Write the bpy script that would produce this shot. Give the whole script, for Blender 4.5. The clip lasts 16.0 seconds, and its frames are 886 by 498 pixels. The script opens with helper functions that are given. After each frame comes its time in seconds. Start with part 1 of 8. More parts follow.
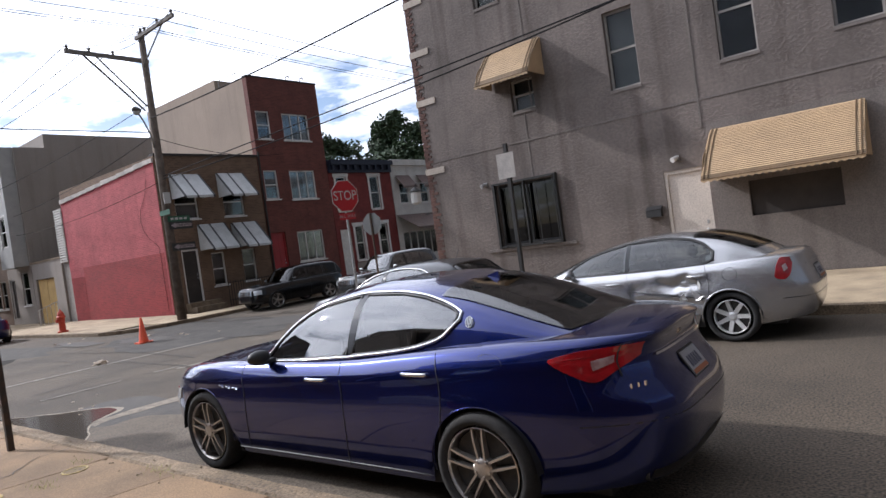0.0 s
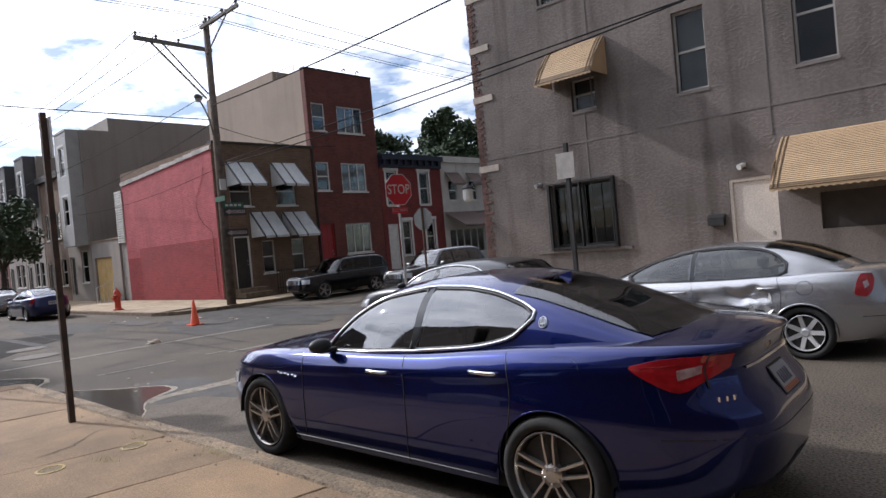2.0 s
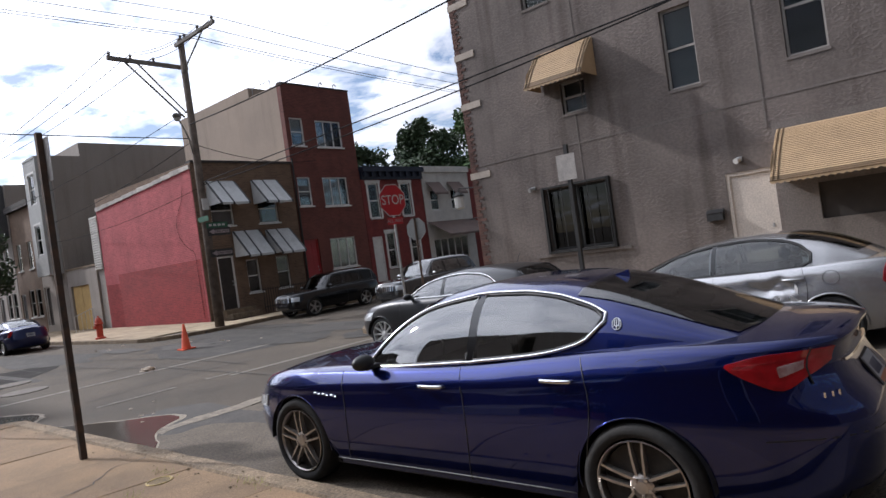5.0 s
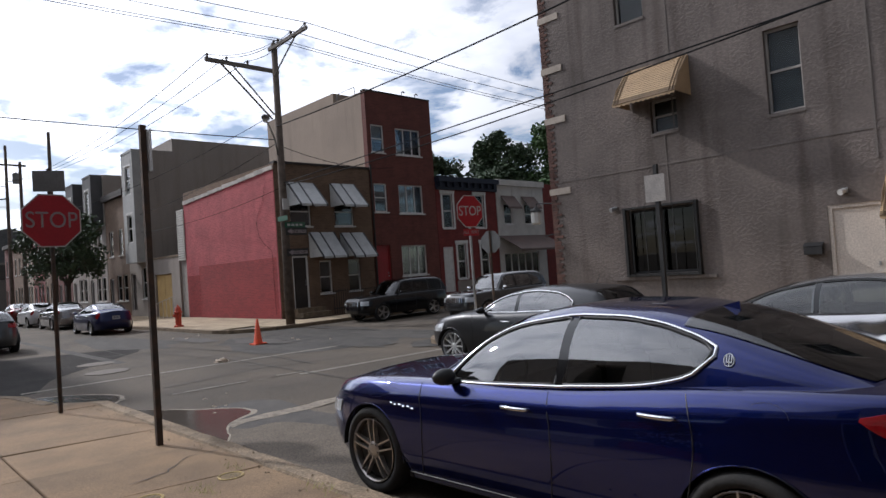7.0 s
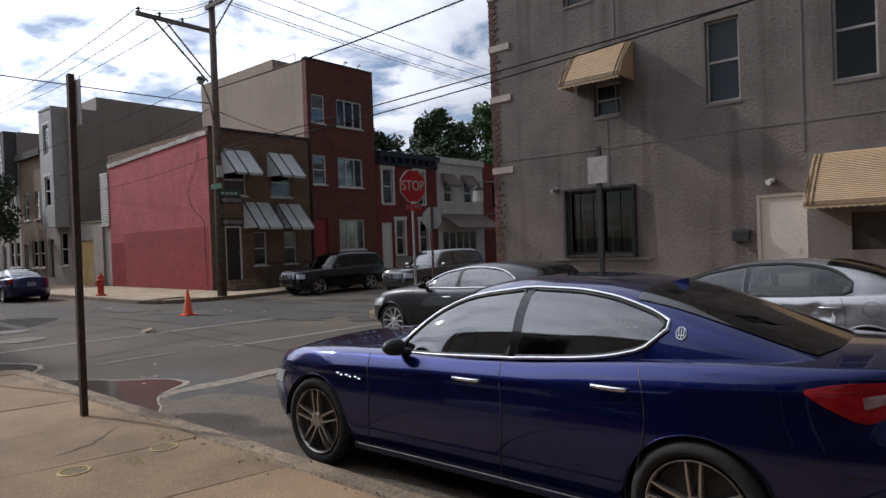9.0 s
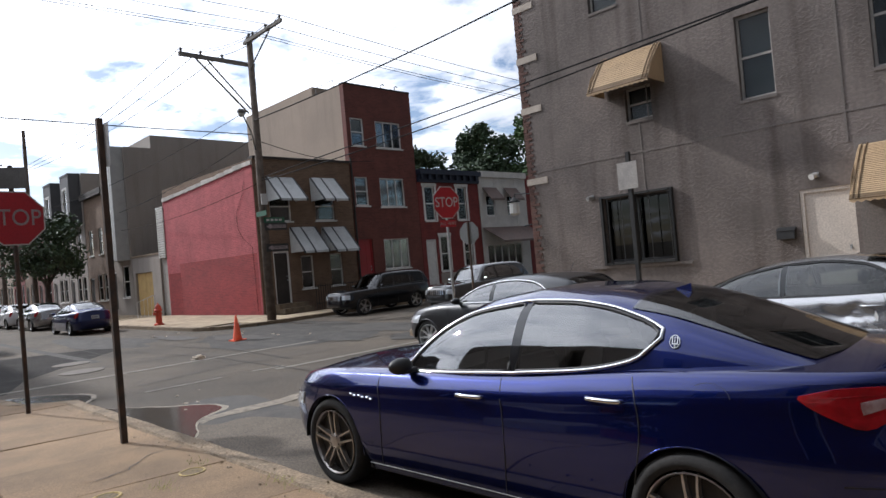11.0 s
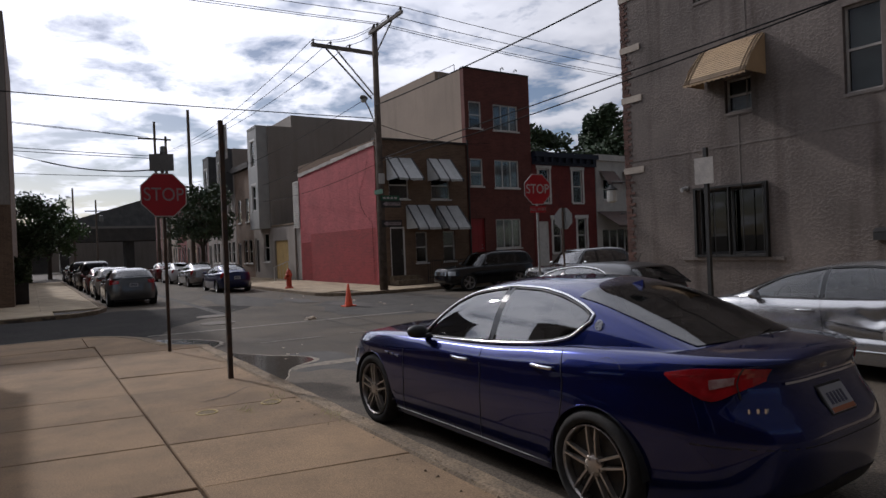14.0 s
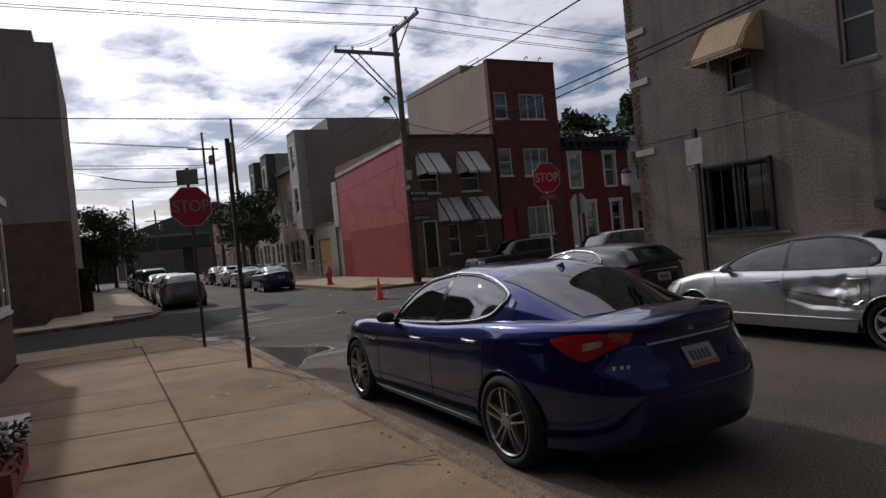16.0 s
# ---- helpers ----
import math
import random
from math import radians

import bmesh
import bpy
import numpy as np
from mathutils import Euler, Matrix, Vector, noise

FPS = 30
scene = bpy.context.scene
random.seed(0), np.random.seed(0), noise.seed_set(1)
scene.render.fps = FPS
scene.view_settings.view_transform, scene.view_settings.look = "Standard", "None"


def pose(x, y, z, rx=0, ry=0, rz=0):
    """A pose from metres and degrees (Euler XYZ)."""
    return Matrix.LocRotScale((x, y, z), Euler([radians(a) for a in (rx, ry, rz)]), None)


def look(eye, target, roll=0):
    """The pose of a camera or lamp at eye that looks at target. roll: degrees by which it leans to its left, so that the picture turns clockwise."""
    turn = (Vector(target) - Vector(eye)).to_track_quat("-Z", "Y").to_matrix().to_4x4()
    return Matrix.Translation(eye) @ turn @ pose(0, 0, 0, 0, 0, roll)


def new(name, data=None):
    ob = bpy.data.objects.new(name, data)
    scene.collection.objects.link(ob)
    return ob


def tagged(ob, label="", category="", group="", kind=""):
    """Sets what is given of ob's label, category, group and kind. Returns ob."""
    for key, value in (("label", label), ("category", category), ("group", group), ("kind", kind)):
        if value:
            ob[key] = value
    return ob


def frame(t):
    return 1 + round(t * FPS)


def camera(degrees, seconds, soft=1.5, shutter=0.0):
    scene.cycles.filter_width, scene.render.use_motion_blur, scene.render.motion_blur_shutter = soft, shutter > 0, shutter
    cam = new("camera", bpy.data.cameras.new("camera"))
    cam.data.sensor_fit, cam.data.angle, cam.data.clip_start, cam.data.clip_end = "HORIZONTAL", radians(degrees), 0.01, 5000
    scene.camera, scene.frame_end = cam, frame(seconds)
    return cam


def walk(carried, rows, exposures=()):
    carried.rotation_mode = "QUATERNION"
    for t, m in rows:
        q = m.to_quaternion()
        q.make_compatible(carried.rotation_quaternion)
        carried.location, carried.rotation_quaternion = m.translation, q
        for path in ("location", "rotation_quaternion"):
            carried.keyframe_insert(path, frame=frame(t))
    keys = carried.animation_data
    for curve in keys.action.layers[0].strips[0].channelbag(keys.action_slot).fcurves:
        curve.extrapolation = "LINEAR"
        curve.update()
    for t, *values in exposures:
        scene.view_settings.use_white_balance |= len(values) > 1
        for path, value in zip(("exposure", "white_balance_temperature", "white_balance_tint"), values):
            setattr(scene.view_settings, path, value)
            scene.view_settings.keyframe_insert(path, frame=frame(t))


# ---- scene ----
cam = camera(69.8, 16.0)
PATH = [
    (0, (0.066, 0.186, 1.773), (-1.188, 1.744, 1.736), -8.0),
    (0.5, (0.118, 0.199, 1.81), (-1.18, 1.72, 1.818), -6.6),
    (1, (0.039, 0.145, 1.791), (-1.341, 1.592, 1.832), -4.7),
    (1.5, (-0.107, 0.143, 1.789), (-1.497, 1.58, 1.85), -4.6),
    (2, (-0.178, 0.154, 1.765), (-1.533, 1.625, 1.739), -5.2),
    (2.5, (-0.254, 0.225, 1.765), (-1.56, 1.74, 1.743), -6.2),
    (3, (-0.281, 0.303, 1.762), (-1.598, 1.807, 1.737), -6.4),
    (3.5, (-0.21, 0.26, 1.779), (-1.561, 1.735, 1.749), -6.6),
    (4, (-0.444, 0.184, 1.779), (-1.762, 1.688, 1.771), -7.8),
    (4.2, (-0.512, 0.118, 1.781), (-1.813, 1.637, 1.781), -8.3),
    (6.3, (-0.902, -0.058, 1.813), (-2.207, 1.457, 1.805), -7.1),
    (6.5, (-0.9, -0.009, 1.828), (-2.224, 1.489, 1.827), -6.4),
    (7, (-0.971, -0.002, 1.807), (-2.416, 1.379, 1.866), -4.0),
    (7.5, (-1.141, -0.054, 1.779), (-2.584, 1.328, 1.856), -2.4),
    (8, (-1.172, -0.042, 1.738), (-2.581, 1.377, 1.732), 0.1),
    (8.5, (-1.154, -0.042, 1.74), (-2.503, 1.434, 1.728), -1.1),
    (8.7, (-1.152, -0.037, 1.747), (-2.472, 1.466, 1.72), -1.4),
    (10.8, (-0.874, 0.139, 1.757), (-2.163, 1.668, 1.768), -4.6),
    (11, (-0.843, 0.198, 1.75), (-2.262, 1.607, 1.785), -5.1),
    (11.5, (-0.533, 0.159, 1.758), (-1.974, 1.546, 1.772), -1.5),
    (12, (-0.396, 0.232, 1.774), (-1.842, 1.614, 1.778), -3.1),
    (12.5, (-0.197, 0.301, 1.783), (-1.649, 1.676, 1.798), -2.4),
    (13, (0.1, 0.205, 1.777), (-1.449, 1.47, 1.752), -3.1),
    (13.5, (0.313, 0.215, 1.787), (-1.259, 1.451, 1.774), -5.3),
    (14, (0.601, 0.244, 1.78), (-1.076, 1.334, 1.771), -2.3),
    (14.5, (1.018, 0.22, 1.742), (-0.668, 1.295, 1.763), -5.9),
    (15, (1.27, 0.307, 1.785), (-0.425, 1.367, 1.748), -9.1),
    (15.5, (1.426, 0.515, 1.746), (-0.309, 1.507, 1.686), -3.8),
    (16, (1.748, 0.622, 1.755), (-0.014, 1.569, 1.727), -5.5),
]
walk(cam, [(t, look(eye, target, roll)) for t, eye, target, roll in PATH],
     [(0, -0.25, 5800, 15), (1.2, -0.6, 5800, 15), (2.5, -0.32, 5820, 15), (4, -0.45, 5820, 15), (6.5, -0.68, 5850, 14), (8, -1.07, 5870, 14), (11, -0.48, 5850, 12), (11.5, -0.75, 5850, 12), (12.5, -1.02, 5880, 14), (14, -1.42, 5980, 16), (16, -1.6, 6050, 17)])

# ---- world and sun ----
SUN_TO = Vector((-4.2, -1.0, 2.9)).normalized()
world = bpy.data.worlds.new("sky")
scene.world = world
world.use_nodes = True


def build_sky():
    t = world.node_tree
    t.nodes.clear()
    out = t.nodes.new("ShaderNodeOutputWorld")
    sky = t.nodes.new("ShaderNodeTexSky")
    sky.sky_type, sky.sun_disc = "NISHITA", False
    sky.sun_elevation = math.asin(SUN_TO.z)
    sky.sun_rotation = math.atan2(SUN_TO.x, SUN_TO.y)
    b1 = t.nodes.new("ShaderNodeBackground")
    b1.inputs["Strength"].default_value = 0.15
    t.links.new(sky.outputs[0], b1.inputs["Color"])
    co = t.nodes.new("ShaderNodeTexCoord")
    # clouds lie on a flat layer: divide the direction by its height
    sep = t.nodes.new("ShaderNodeSeparateXYZ")
    t.links.new(co.outputs["Generated"], sep.inputs[0])
    up = t.nodes.new("ShaderNodeMath"); up.operation = "MAXIMUM"; up.inputs[1].default_value = 0.0
    t.links.new(sep.outputs["Z"], up.inputs[0])
    add = t.nodes.new("ShaderNodeMath"); add.operation = "ADD"; add.inputs[1].default_value = 0.16
    t.links.new(up.outputs[0], add.inputs[0])
    comb = t.nodes.new("ShaderNodeCombineXYZ")
    for k, ax in enumerate(("X", "Y")):
        d = t.nodes.new("ShaderNodeMath"); d.operation = "DIVIDE"
        t.links.new(sep.outputs[ax], d.inputs[0]); t.links.new(add.outputs[0], d.inputs[1])
        t.links.new(d.outputs[0], comb.inputs[k])
    n1 = t.nodes.new("ShaderNodeTexNoise")
    n1.inputs["Scale"].default_value, n1.inputs["Detail"].default_value, n1.inputs["Roughness"].default_value = 3.3, 9, 0.6
    n1.inputs["Distortion"].default_value = 0.25
    t.links.new(comb.outputs[0], n1.inputs["Vector"])
    ramp = t.nodes.new("ShaderNodeValToRGB")
    ramp.color_ramp.elements[0].position, ramp.color_ramp.elements[1].position = 0.37, 0.50
    ramp.color_ramp.elements[0].color = (0.06, 0.06, 0.06, 1)  # thin haze over the blue
    lift = t.nodes.new("ShaderNodeMath"); lift.operation = "MULTIPLY_ADD"
    lift.inputs[1].default_value, lift.inputs[2].default_value = 0.50, -0.14
    t.links.new(up.outputs[0], lift.inputs[0])
    cov = t.nodes.new("ShaderNodeMath"); cov.operation = "ADD"
    t.links.new(n1.outputs["Fac"], cov.inputs[0]); t.links.new(lift.outputs[0], cov.inputs[1])
    t.links.new(cov.outputs[0], ramp.inputs[0])
    n2 = t.nodes.new("ShaderNodeTexNoise")
    n2.inputs["Scale"].default_value, n2.inputs["Detail"].default_value = 3.4, 8
    t.links.new(comb.outputs[0], n2.inputs["Vector"])
    grey = t.nodes.new("ShaderNodeValToRGB")
    grey.color_ramp.elements[0].position, grey.color_ramp.elements[1].position = 0.30, 0.60
    grey.color_ramp.elements[0].color = (0.62, 0.64, 0.68, 1)
    grey.color_ramp.elements[1].color = (1.0, 1.0, 1.0, 1)
    t.links.new(n2.outputs["Fac"], grey.inputs[0])
    # clouds towards the sun shine brighter
    dot = t.nodes.new("ShaderNodeVectorMath"); dot.operation = "DOT_PRODUCT"
    dot.inputs[1].default_value = SUN_TO
    t.links.new(co.outputs["Generated"], dot.inputs[0])
    mr = t.nodes.new("ShaderNodeMapRange")
    mr.inputs["From Min"].default_value, mr.inputs["From Max"].default_value = -0.3, 1.0
    t.links.new(dot.outputs["Value"], mr.inputs["Value"])
    fall = t.nodes.new("ShaderNodeMath"); fall.operation = "POWER"; fall.inputs[1].default_value = 2.2
    t.links.new(mr.outputs[0], fall.inputs[0])
    glow = t.nodes.new("ShaderNodeMath"); glow.operation = "MULTIPLY_ADD"
    glow.inputs[1].default_value, glow.inputs[2].default_value = 4.1, 0.30
    t.links.new(fall.outputs[0], glow.inputs[0])
    b2 = t.nodes.new("ShaderNodeBackground")
    t.links.new(grey.outputs[0], b2.inputs["Color"])
    t.links.new(glow.outputs[0], b2.inputs["Strength"])
    mix = t.nodes.new("ShaderNodeMixShader")
    t.links.new(ramp.outputs[0], mix.inputs[0])
    t.links.new(b1.outputs[0], mix.inputs[1])
    t.links.new(b2.outputs[0], mix.inputs[2])
    t.links.new(mix.outputs[0], out.inputs[0])


build_sky()
sun_data = bpy.data.lights.new("sun", "SUN")
sun_data.energy, sun_data.angle, sun_data.color = 5.0, radians(1.6), (1.0, 0.93, 0.82)
sun_ob = new("sun", sun_data)
sun_ob.matrix_world = look((0, 0, 60), Vector((0, 0, 60)) - SUN_TO)


# ---- materials ----
def mat(name, c1, c2=None, rough=0.8, metal=0.0, scale=3.0, fine=60.0, bump=0.2, coat=0.0, vary=0.0, spec=0.5, dist=0.01, island=False, grain=0.18, stretch=1.0):
    """A two-scale material: c1 to c2 in patches, fine grain as relief, vary: change from piece to piece."""
    m = bpy.data.materials.new(name)
    m.use_nodes = True
    t = m.node_tree
    b = t.nodes["Principled BSDF"]
    b.inputs["Roughness"].default_value, b.inputs["Metallic"].default_value = rough, metal
    b.inputs["Coat Weight"].default_value = coat
    b.inputs["Coat Roughness"].default_value = 0.03
    b.inputs["Specular IOR Level"].default_value = spec
    c2 = c2 or tuple(x * 0.8 for x in c1)
    co = t.nodes.new("ShaderNodeTexCoord")
    geo = t.nodes.new("ShaderNodeNewGeometry")
    n1 = t.nodes.new("ShaderNodeTexNoise")
    n1.inputs["Scale"].default_value, n1.inputs["Detail"].default_value, n1.inputs["Roughness"].default_value = scale, 6, 0.6
    t.links.new(geo.outputs["Position"], n1.inputs["Vector"])
    r = t.nodes.new("ShaderNodeValToRGB")
    r.color_ramp.elements[0].position, r.color_ramp.elements[1].position = 0.35, 0.65
    r.color_ramp.elements[0].color, r.color_ramp.elements[1].color = (*c1, 1), (*c2, 1)
    t.links.new(n1.outputs["Fac"], r.inputs[0])
    col = r.outputs[0]
    n2 = t.nodes.new("ShaderNodeTexNoise")
    n2.inputs["Scale"].default_value, n2.inputs["Detail"].default_value = fine, 4
    st = t.nodes.new("ShaderNodeVectorMath"); st.operation = "MULTIPLY"
    st.inputs[1].default_value = (1, 1, stretch)
    t.links.new(geo.outputs["Position"], st.inputs[0])
    t.links.new(st.outputs[0], n2.inputs["Vector"])
    if bump:
        bp = t.nodes.new("ShaderNodeBump")
        bp.inputs["Strength"].default_value, bp.inputs["Distance"].default_value = bump, dist
        t.links.new(n2.outputs["Fac"], bp.inputs["Height"])
        t.links.new(bp.outputs[0], b.inputs["Normal"])
        g = t.nodes.new("ShaderNodeMapRange")
        g.inputs["From Min"].default_value, g.inputs["From Max"].default_value = 0.3, 0.7
        g.inputs["To Min"].default_value, g.inputs["To Max"].default_value = 1 - grain, 1 + grain
        t.links.new(n2.outputs["Fac"], g.inputs["Value"])
        mx = t.nodes.new("ShaderNodeVectorMath"); mx.operation = "SCALE"
        t.links.new(col, mx.inputs[0]); t.links.new(g.outputs[0], mx.inputs["Scale"])
        col = mx.outputs[0]
    if vary:
        g = t.nodes.new("ShaderNodeMapRange")
        g.inputs["To Min"].default_value, g.inputs["To Max"].default_value = 1 - vary, 1 + vary
        if island:
            t.links.new(geo.outputs["Random Per Island"], g.inputs["Value"])
        else:
            oi = t.nodes.new("ShaderNodeObjectInfo")
            t.links.new(oi.outputs["Random"], g.inputs["Value"])
        mx = t.nodes.new("ShaderNodeVectorMath"); mx.operation = "SCALE"
        t.links.new(col, mx.inputs[0]); t.links.new(g.outputs[0], mx.inputs["Scale"])
        col = mx.outputs[0]
    t.links.new(col, b.inputs["Base Color"])
    return m


def add_brick(m, scale_w=0.22, row=0.075, mortar=(0.35, 0.32, 0.29), axis="x", strength=0.5):
    """Courses of brick over a material's colour, for walls too far off for single bricks."""
    t = m.node_tree
    b = t.nodes["Principled BSDF"]
    geo = t.nodes.new("ShaderNodeNewGeometry")
    sep = t.nodes.new("ShaderNodeSeparateXYZ")
    t.links.new(geo.outputs["Position"], sep.inputs[0])
    cb = t.nodes.new("ShaderNodeCombineXYZ")
    ad = t.nodes.new("ShaderNodeMath"); ad.operation = "ADD"
    t.links.new(sep.outputs["X"], ad.inputs[0]); t.links.new(sep.outputs["Y"], ad.inputs[1])
    t.links.new(ad.outputs[0], cb.inputs[0]); t.links.new(sep.outputs["Z"], cb.inputs[1])
    br = t.nodes.new("ShaderNodeTexBrick")
    br.inputs["Scale"].default_value = 1.0
    br.inputs["Brick Width"].default_value, br.inputs["Row Height"].default_value, br.inputs["Mortar Size"].default_value = scale_w, row, 0.008
    br.inputs["Color1"].default_value, br.inputs["Color2"].default_value = (1, 1, 1, 1), (0.72, 0.72, 0.72, 1)
    br.inputs["Mortar"].default_value = (1.25, 1.25, 1.25, 1)
    t.links.new(cb.outputs[0], br.inputs["Vector"])
    old = b.inputs["Base Color"].links[0].from_socket
    mx = t.nodes.new("ShaderNodeVectorMath"); mx.operation = "MULTIPLY"
    t.links.new(old, mx.inputs[0]); t.links.new(br.outputs["Color"], mx.inputs[1])
    t.links.new(mx.outputs[0], b.inputs["Base Color"])
    return m


def streaks(m, tone=(0.6, 0.57, 0.53), amount=0.6, zscale=0.12):
    """Rain streaks: noise drawn out downwards."""
    t = m.node_tree
    b = t.nodes["Principled BSDF"]
    geo = t.nodes.new("ShaderNodeNewGeometry")
    mp = t.nodes.new("ShaderNodeMapping")
    mp.inputs["Scale"].default_value = (1.6, 1.6, zscale)
    t.links.new(geo.outputs["Position"], mp.inputs[0])
    n = t.nodes.new("ShaderNodeTexNoise")
    n.inputs["Scale"].default_value, n.inputs["Detail"].default_value = 1.6, 5
    t.links.new(mp.outputs[0], n.inputs["Vector"])
    r = t.nodes.new("ShaderNodeValToRGB")
    r.color_ramp.elements[0].position, r.color_ramp.elements[1].position = 0.5, 0.72
    r.color_ramp.elements[0].color, r.color_ramp.elements[1].color = (1, 1, 1, 1), (*[1 - amount * (1 - k) for k in tone], 1)
    t.links.new(n.outputs["Fac"], r.inputs[0])
    old = b.inputs["Base Color"].links[0].from_socket
    mx = t.nodes.new("ShaderNodeVectorMath"); mx.operation = "MULTIPLY"
    t.links.new(old, mx.inputs[0]); t.links.new(r.outputs[0], mx.inputs[1])
    t.links.new(mx.outputs[0], b.inputs["Base Color"])
    return m


def glass(name, tint, gloss_rough=0.02, ior=1.5):
    m = bpy.data.materials.new(name)
    m.use_nodes = True
    t = m.node_tree
    t.nodes.remove(t.nodes["Principled BSDF"])
    tr = t.nodes.new("ShaderNodeBsdfTransparent"); tr.inputs[0].default_value = (*tint, 1)
    gl = t.nodes.new("ShaderNodeBsdfGlossy"); gl.inputs["Roughness"].default_value = gloss_rough
    fr = t.nodes.new("ShaderNodeFresnel"); fr.inputs[0].default_value = ior
    mx = t.nodes.new("ShaderNodeMixShader")
    t.links.new(fr.outputs[0], mx.inputs[0]); t.links.new(tr.outputs[0], mx.inputs[1]); t.links.new(gl.outputs[0], mx.inputs[2])
    t.links.new(mx.outputs[0], t.nodes["Material Output"].inputs[0])
    return m


M_ASPHALT = streaks(mat("asphalt", (0.048, 0.037, 0.0252), (0.089, 0.068, 0.0465), 0.88, scale=0.35, fine=50, bump=1.0, dist=0.014, grain=0.95), (0.7, 0.7, 0.7), 0.4, 1.0)
M_PATCH = mat("asphalt_patch", (0.017, 0.015, 0.013), (0.050, 0.043, 0.035), 0.85, scale=2.2, fine=70, bump=0.6)
M_PAINT_LINE = mat("road_paint_worn", (0.24, 0.215, 0.175), (0.085, 0.074, 0.06), 0.8, scale=9, fine=60, bump=0.3)
# darker than the far slabs: dull light on them is put into the colour
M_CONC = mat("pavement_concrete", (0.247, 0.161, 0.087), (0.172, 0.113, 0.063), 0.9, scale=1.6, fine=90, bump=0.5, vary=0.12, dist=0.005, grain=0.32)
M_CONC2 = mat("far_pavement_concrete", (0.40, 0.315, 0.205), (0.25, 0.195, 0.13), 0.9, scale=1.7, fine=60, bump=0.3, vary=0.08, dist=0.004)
M_KERB = mat("kerb_stone", (0.25, 0.185, 0.118), (0.15, 0.113, 0.075), 0.92, scale=5, fine=45, bump=0.9, dist=0.012, vary=0.12, grain=0.4)
M_JOINT = mat("joint_dirt", (0.07, 0.06, 0.05), (0.12, 0.10, 0.08), 0.95, scale=6)
M_DARKROAD = mat("darker_asphalt", (0.021, 0.019, 0.018), (0.034, 0.031, 0.028), 0.95, scale=0.8, fine=60, bump=0.8, dist=0.01, grain=0.6, spec=0.15)
M_SILT = mat("dried_silt", (0.27, 0.23, 0.18), (0.13, 0.11, 0.085), 0.95, scale=9, fine=60, bump=0.4)
M_SILTRIM = mat("pale_silt_rim", (0.36, 0.31, 0.245), (0.17, 0.145, 0.115), 0.95, scale=7, fine=60, bump=0.3)
M_DUST = mat("dusty_asphalt", (0.125, 0.10, 0.074), (0.085, 0.068, 0.05), 0.92, scale=1.4, fine=60, bump=0.7, dist=0.008, grain=0.5)
M_DAMP = mat("damp_asphalt", (0.026, 0.022, 0.018), (0.05, 0.042, 0.033), 0.75, scale=2.5, fine=60, bump=0.5, dist=0.008, grain=0.4)
M_WATER = mat("puddle_water", (0.04, 0.034, 0.027), (0.055, 0.045, 0.036), 0.14, scale=1, bump=0.0, spec=0.22)
M_STUCCO = streaks(mat("stucco", (0.165, 0.138, 0.124), (0.108, 0.091, 0.082), 0.95, scale=0.7, fine=14, bump=0.38, dist=0.03, grain=0.14, stretch=1.2), (0.45, 0.42, 0.4), 0.75)


def trowelled(m, low=0.47, high=0.60):
    """Relief in sparse raised flecks that come and go in patches, as thrown stucco has."""
    t = m.node_tree
    bump = next(n for n in t.nodes if n.bl_idname == "ShaderNodeBump")
    fine = bump.inputs["Height"].links[0].from_socket
    geo = t.nodes.new("ShaderNodeNewGeometry")
    patch_noise = t.nodes.new("ShaderNodeTexNoise")
    patch_noise.inputs["Scale"].default_value, patch_noise.inputs["Detail"].default_value = 1.1, 3
    t.links.new(geo.outputs["Position"], patch_noise.inputs["Vector"])
    cut = t.nodes.new("ShaderNodeMapRange")
    cut.inputs["From Min"].default_value, cut.inputs["From Max"].default_value = low, high
    t.links.new(fine, cut.inputs["Value"])
    share = t.nodes.new("ShaderNodeMapRange")
    share.inputs["From Min"].default_value, share.inputs["From Max"].default_value = 0.36, 0.62
    share.inputs["To Min"].default_value, share.inputs["To Max"].default_value = 0.12, 1.0
    t.links.new(patch_noise.outputs["Fac"], share.inputs["Value"])
    mul = t.nodes.new("ShaderNodeMath"); mul.operation = "MULTIPLY"
    t.links.new(cut.outputs[0], mul.inputs[0]); t.links.new(share.outputs[0], mul.inputs[1])
    t.links.new(mul.outputs[0], bump.inputs["Height"])
    return m


trowelled(M_STUCCO)
M_STUCCO_SMOOTH = streaks(mat("stucco_smooth", (0.172, 0.149, 0.135), (0.136, 0.118, 0.107), 0.95, scale=0.8, fine=40, bump=0.4), (0.5, 0.47, 0.45), 0.5)
M_BRICK = mat("red_brick", (0.12, 0.06, 0.045), (0.08, 0.042, 0.034), 0.9, scale=8, fine=70, bump=0.5, vary=0.3)
M_STONE = mat("quoin_stone", (0.44, 0.38, 0.32), (0.36, 0.31, 0.26), 0.9, scale=3)
M_BROWN = add_brick(mat("brown_brick", (0.185, 0.12, 0.078), (0.14, 0.09, 0.06), 0.9, scale=2, fine=60, bump=0.4))
# brick kept nearly black so reflections of the added east wall stay dark
M_DARKBRICK = add_brick(mat("dark_reflection_brick", (0.045, 0.032, 0.026), (0.03, 0.022, 0.018), 0.9, scale=2, fine=60, bump=0.4))
M_RED = streaks(add_brick(mat("red_painted_brick", (0.155, 0.05, 0.038), (0.12, 0.04, 0.031), 0.85, scale=1.5, fine=60, bump=0.4)), (0.6, 0.6, 0.6), 0.4)
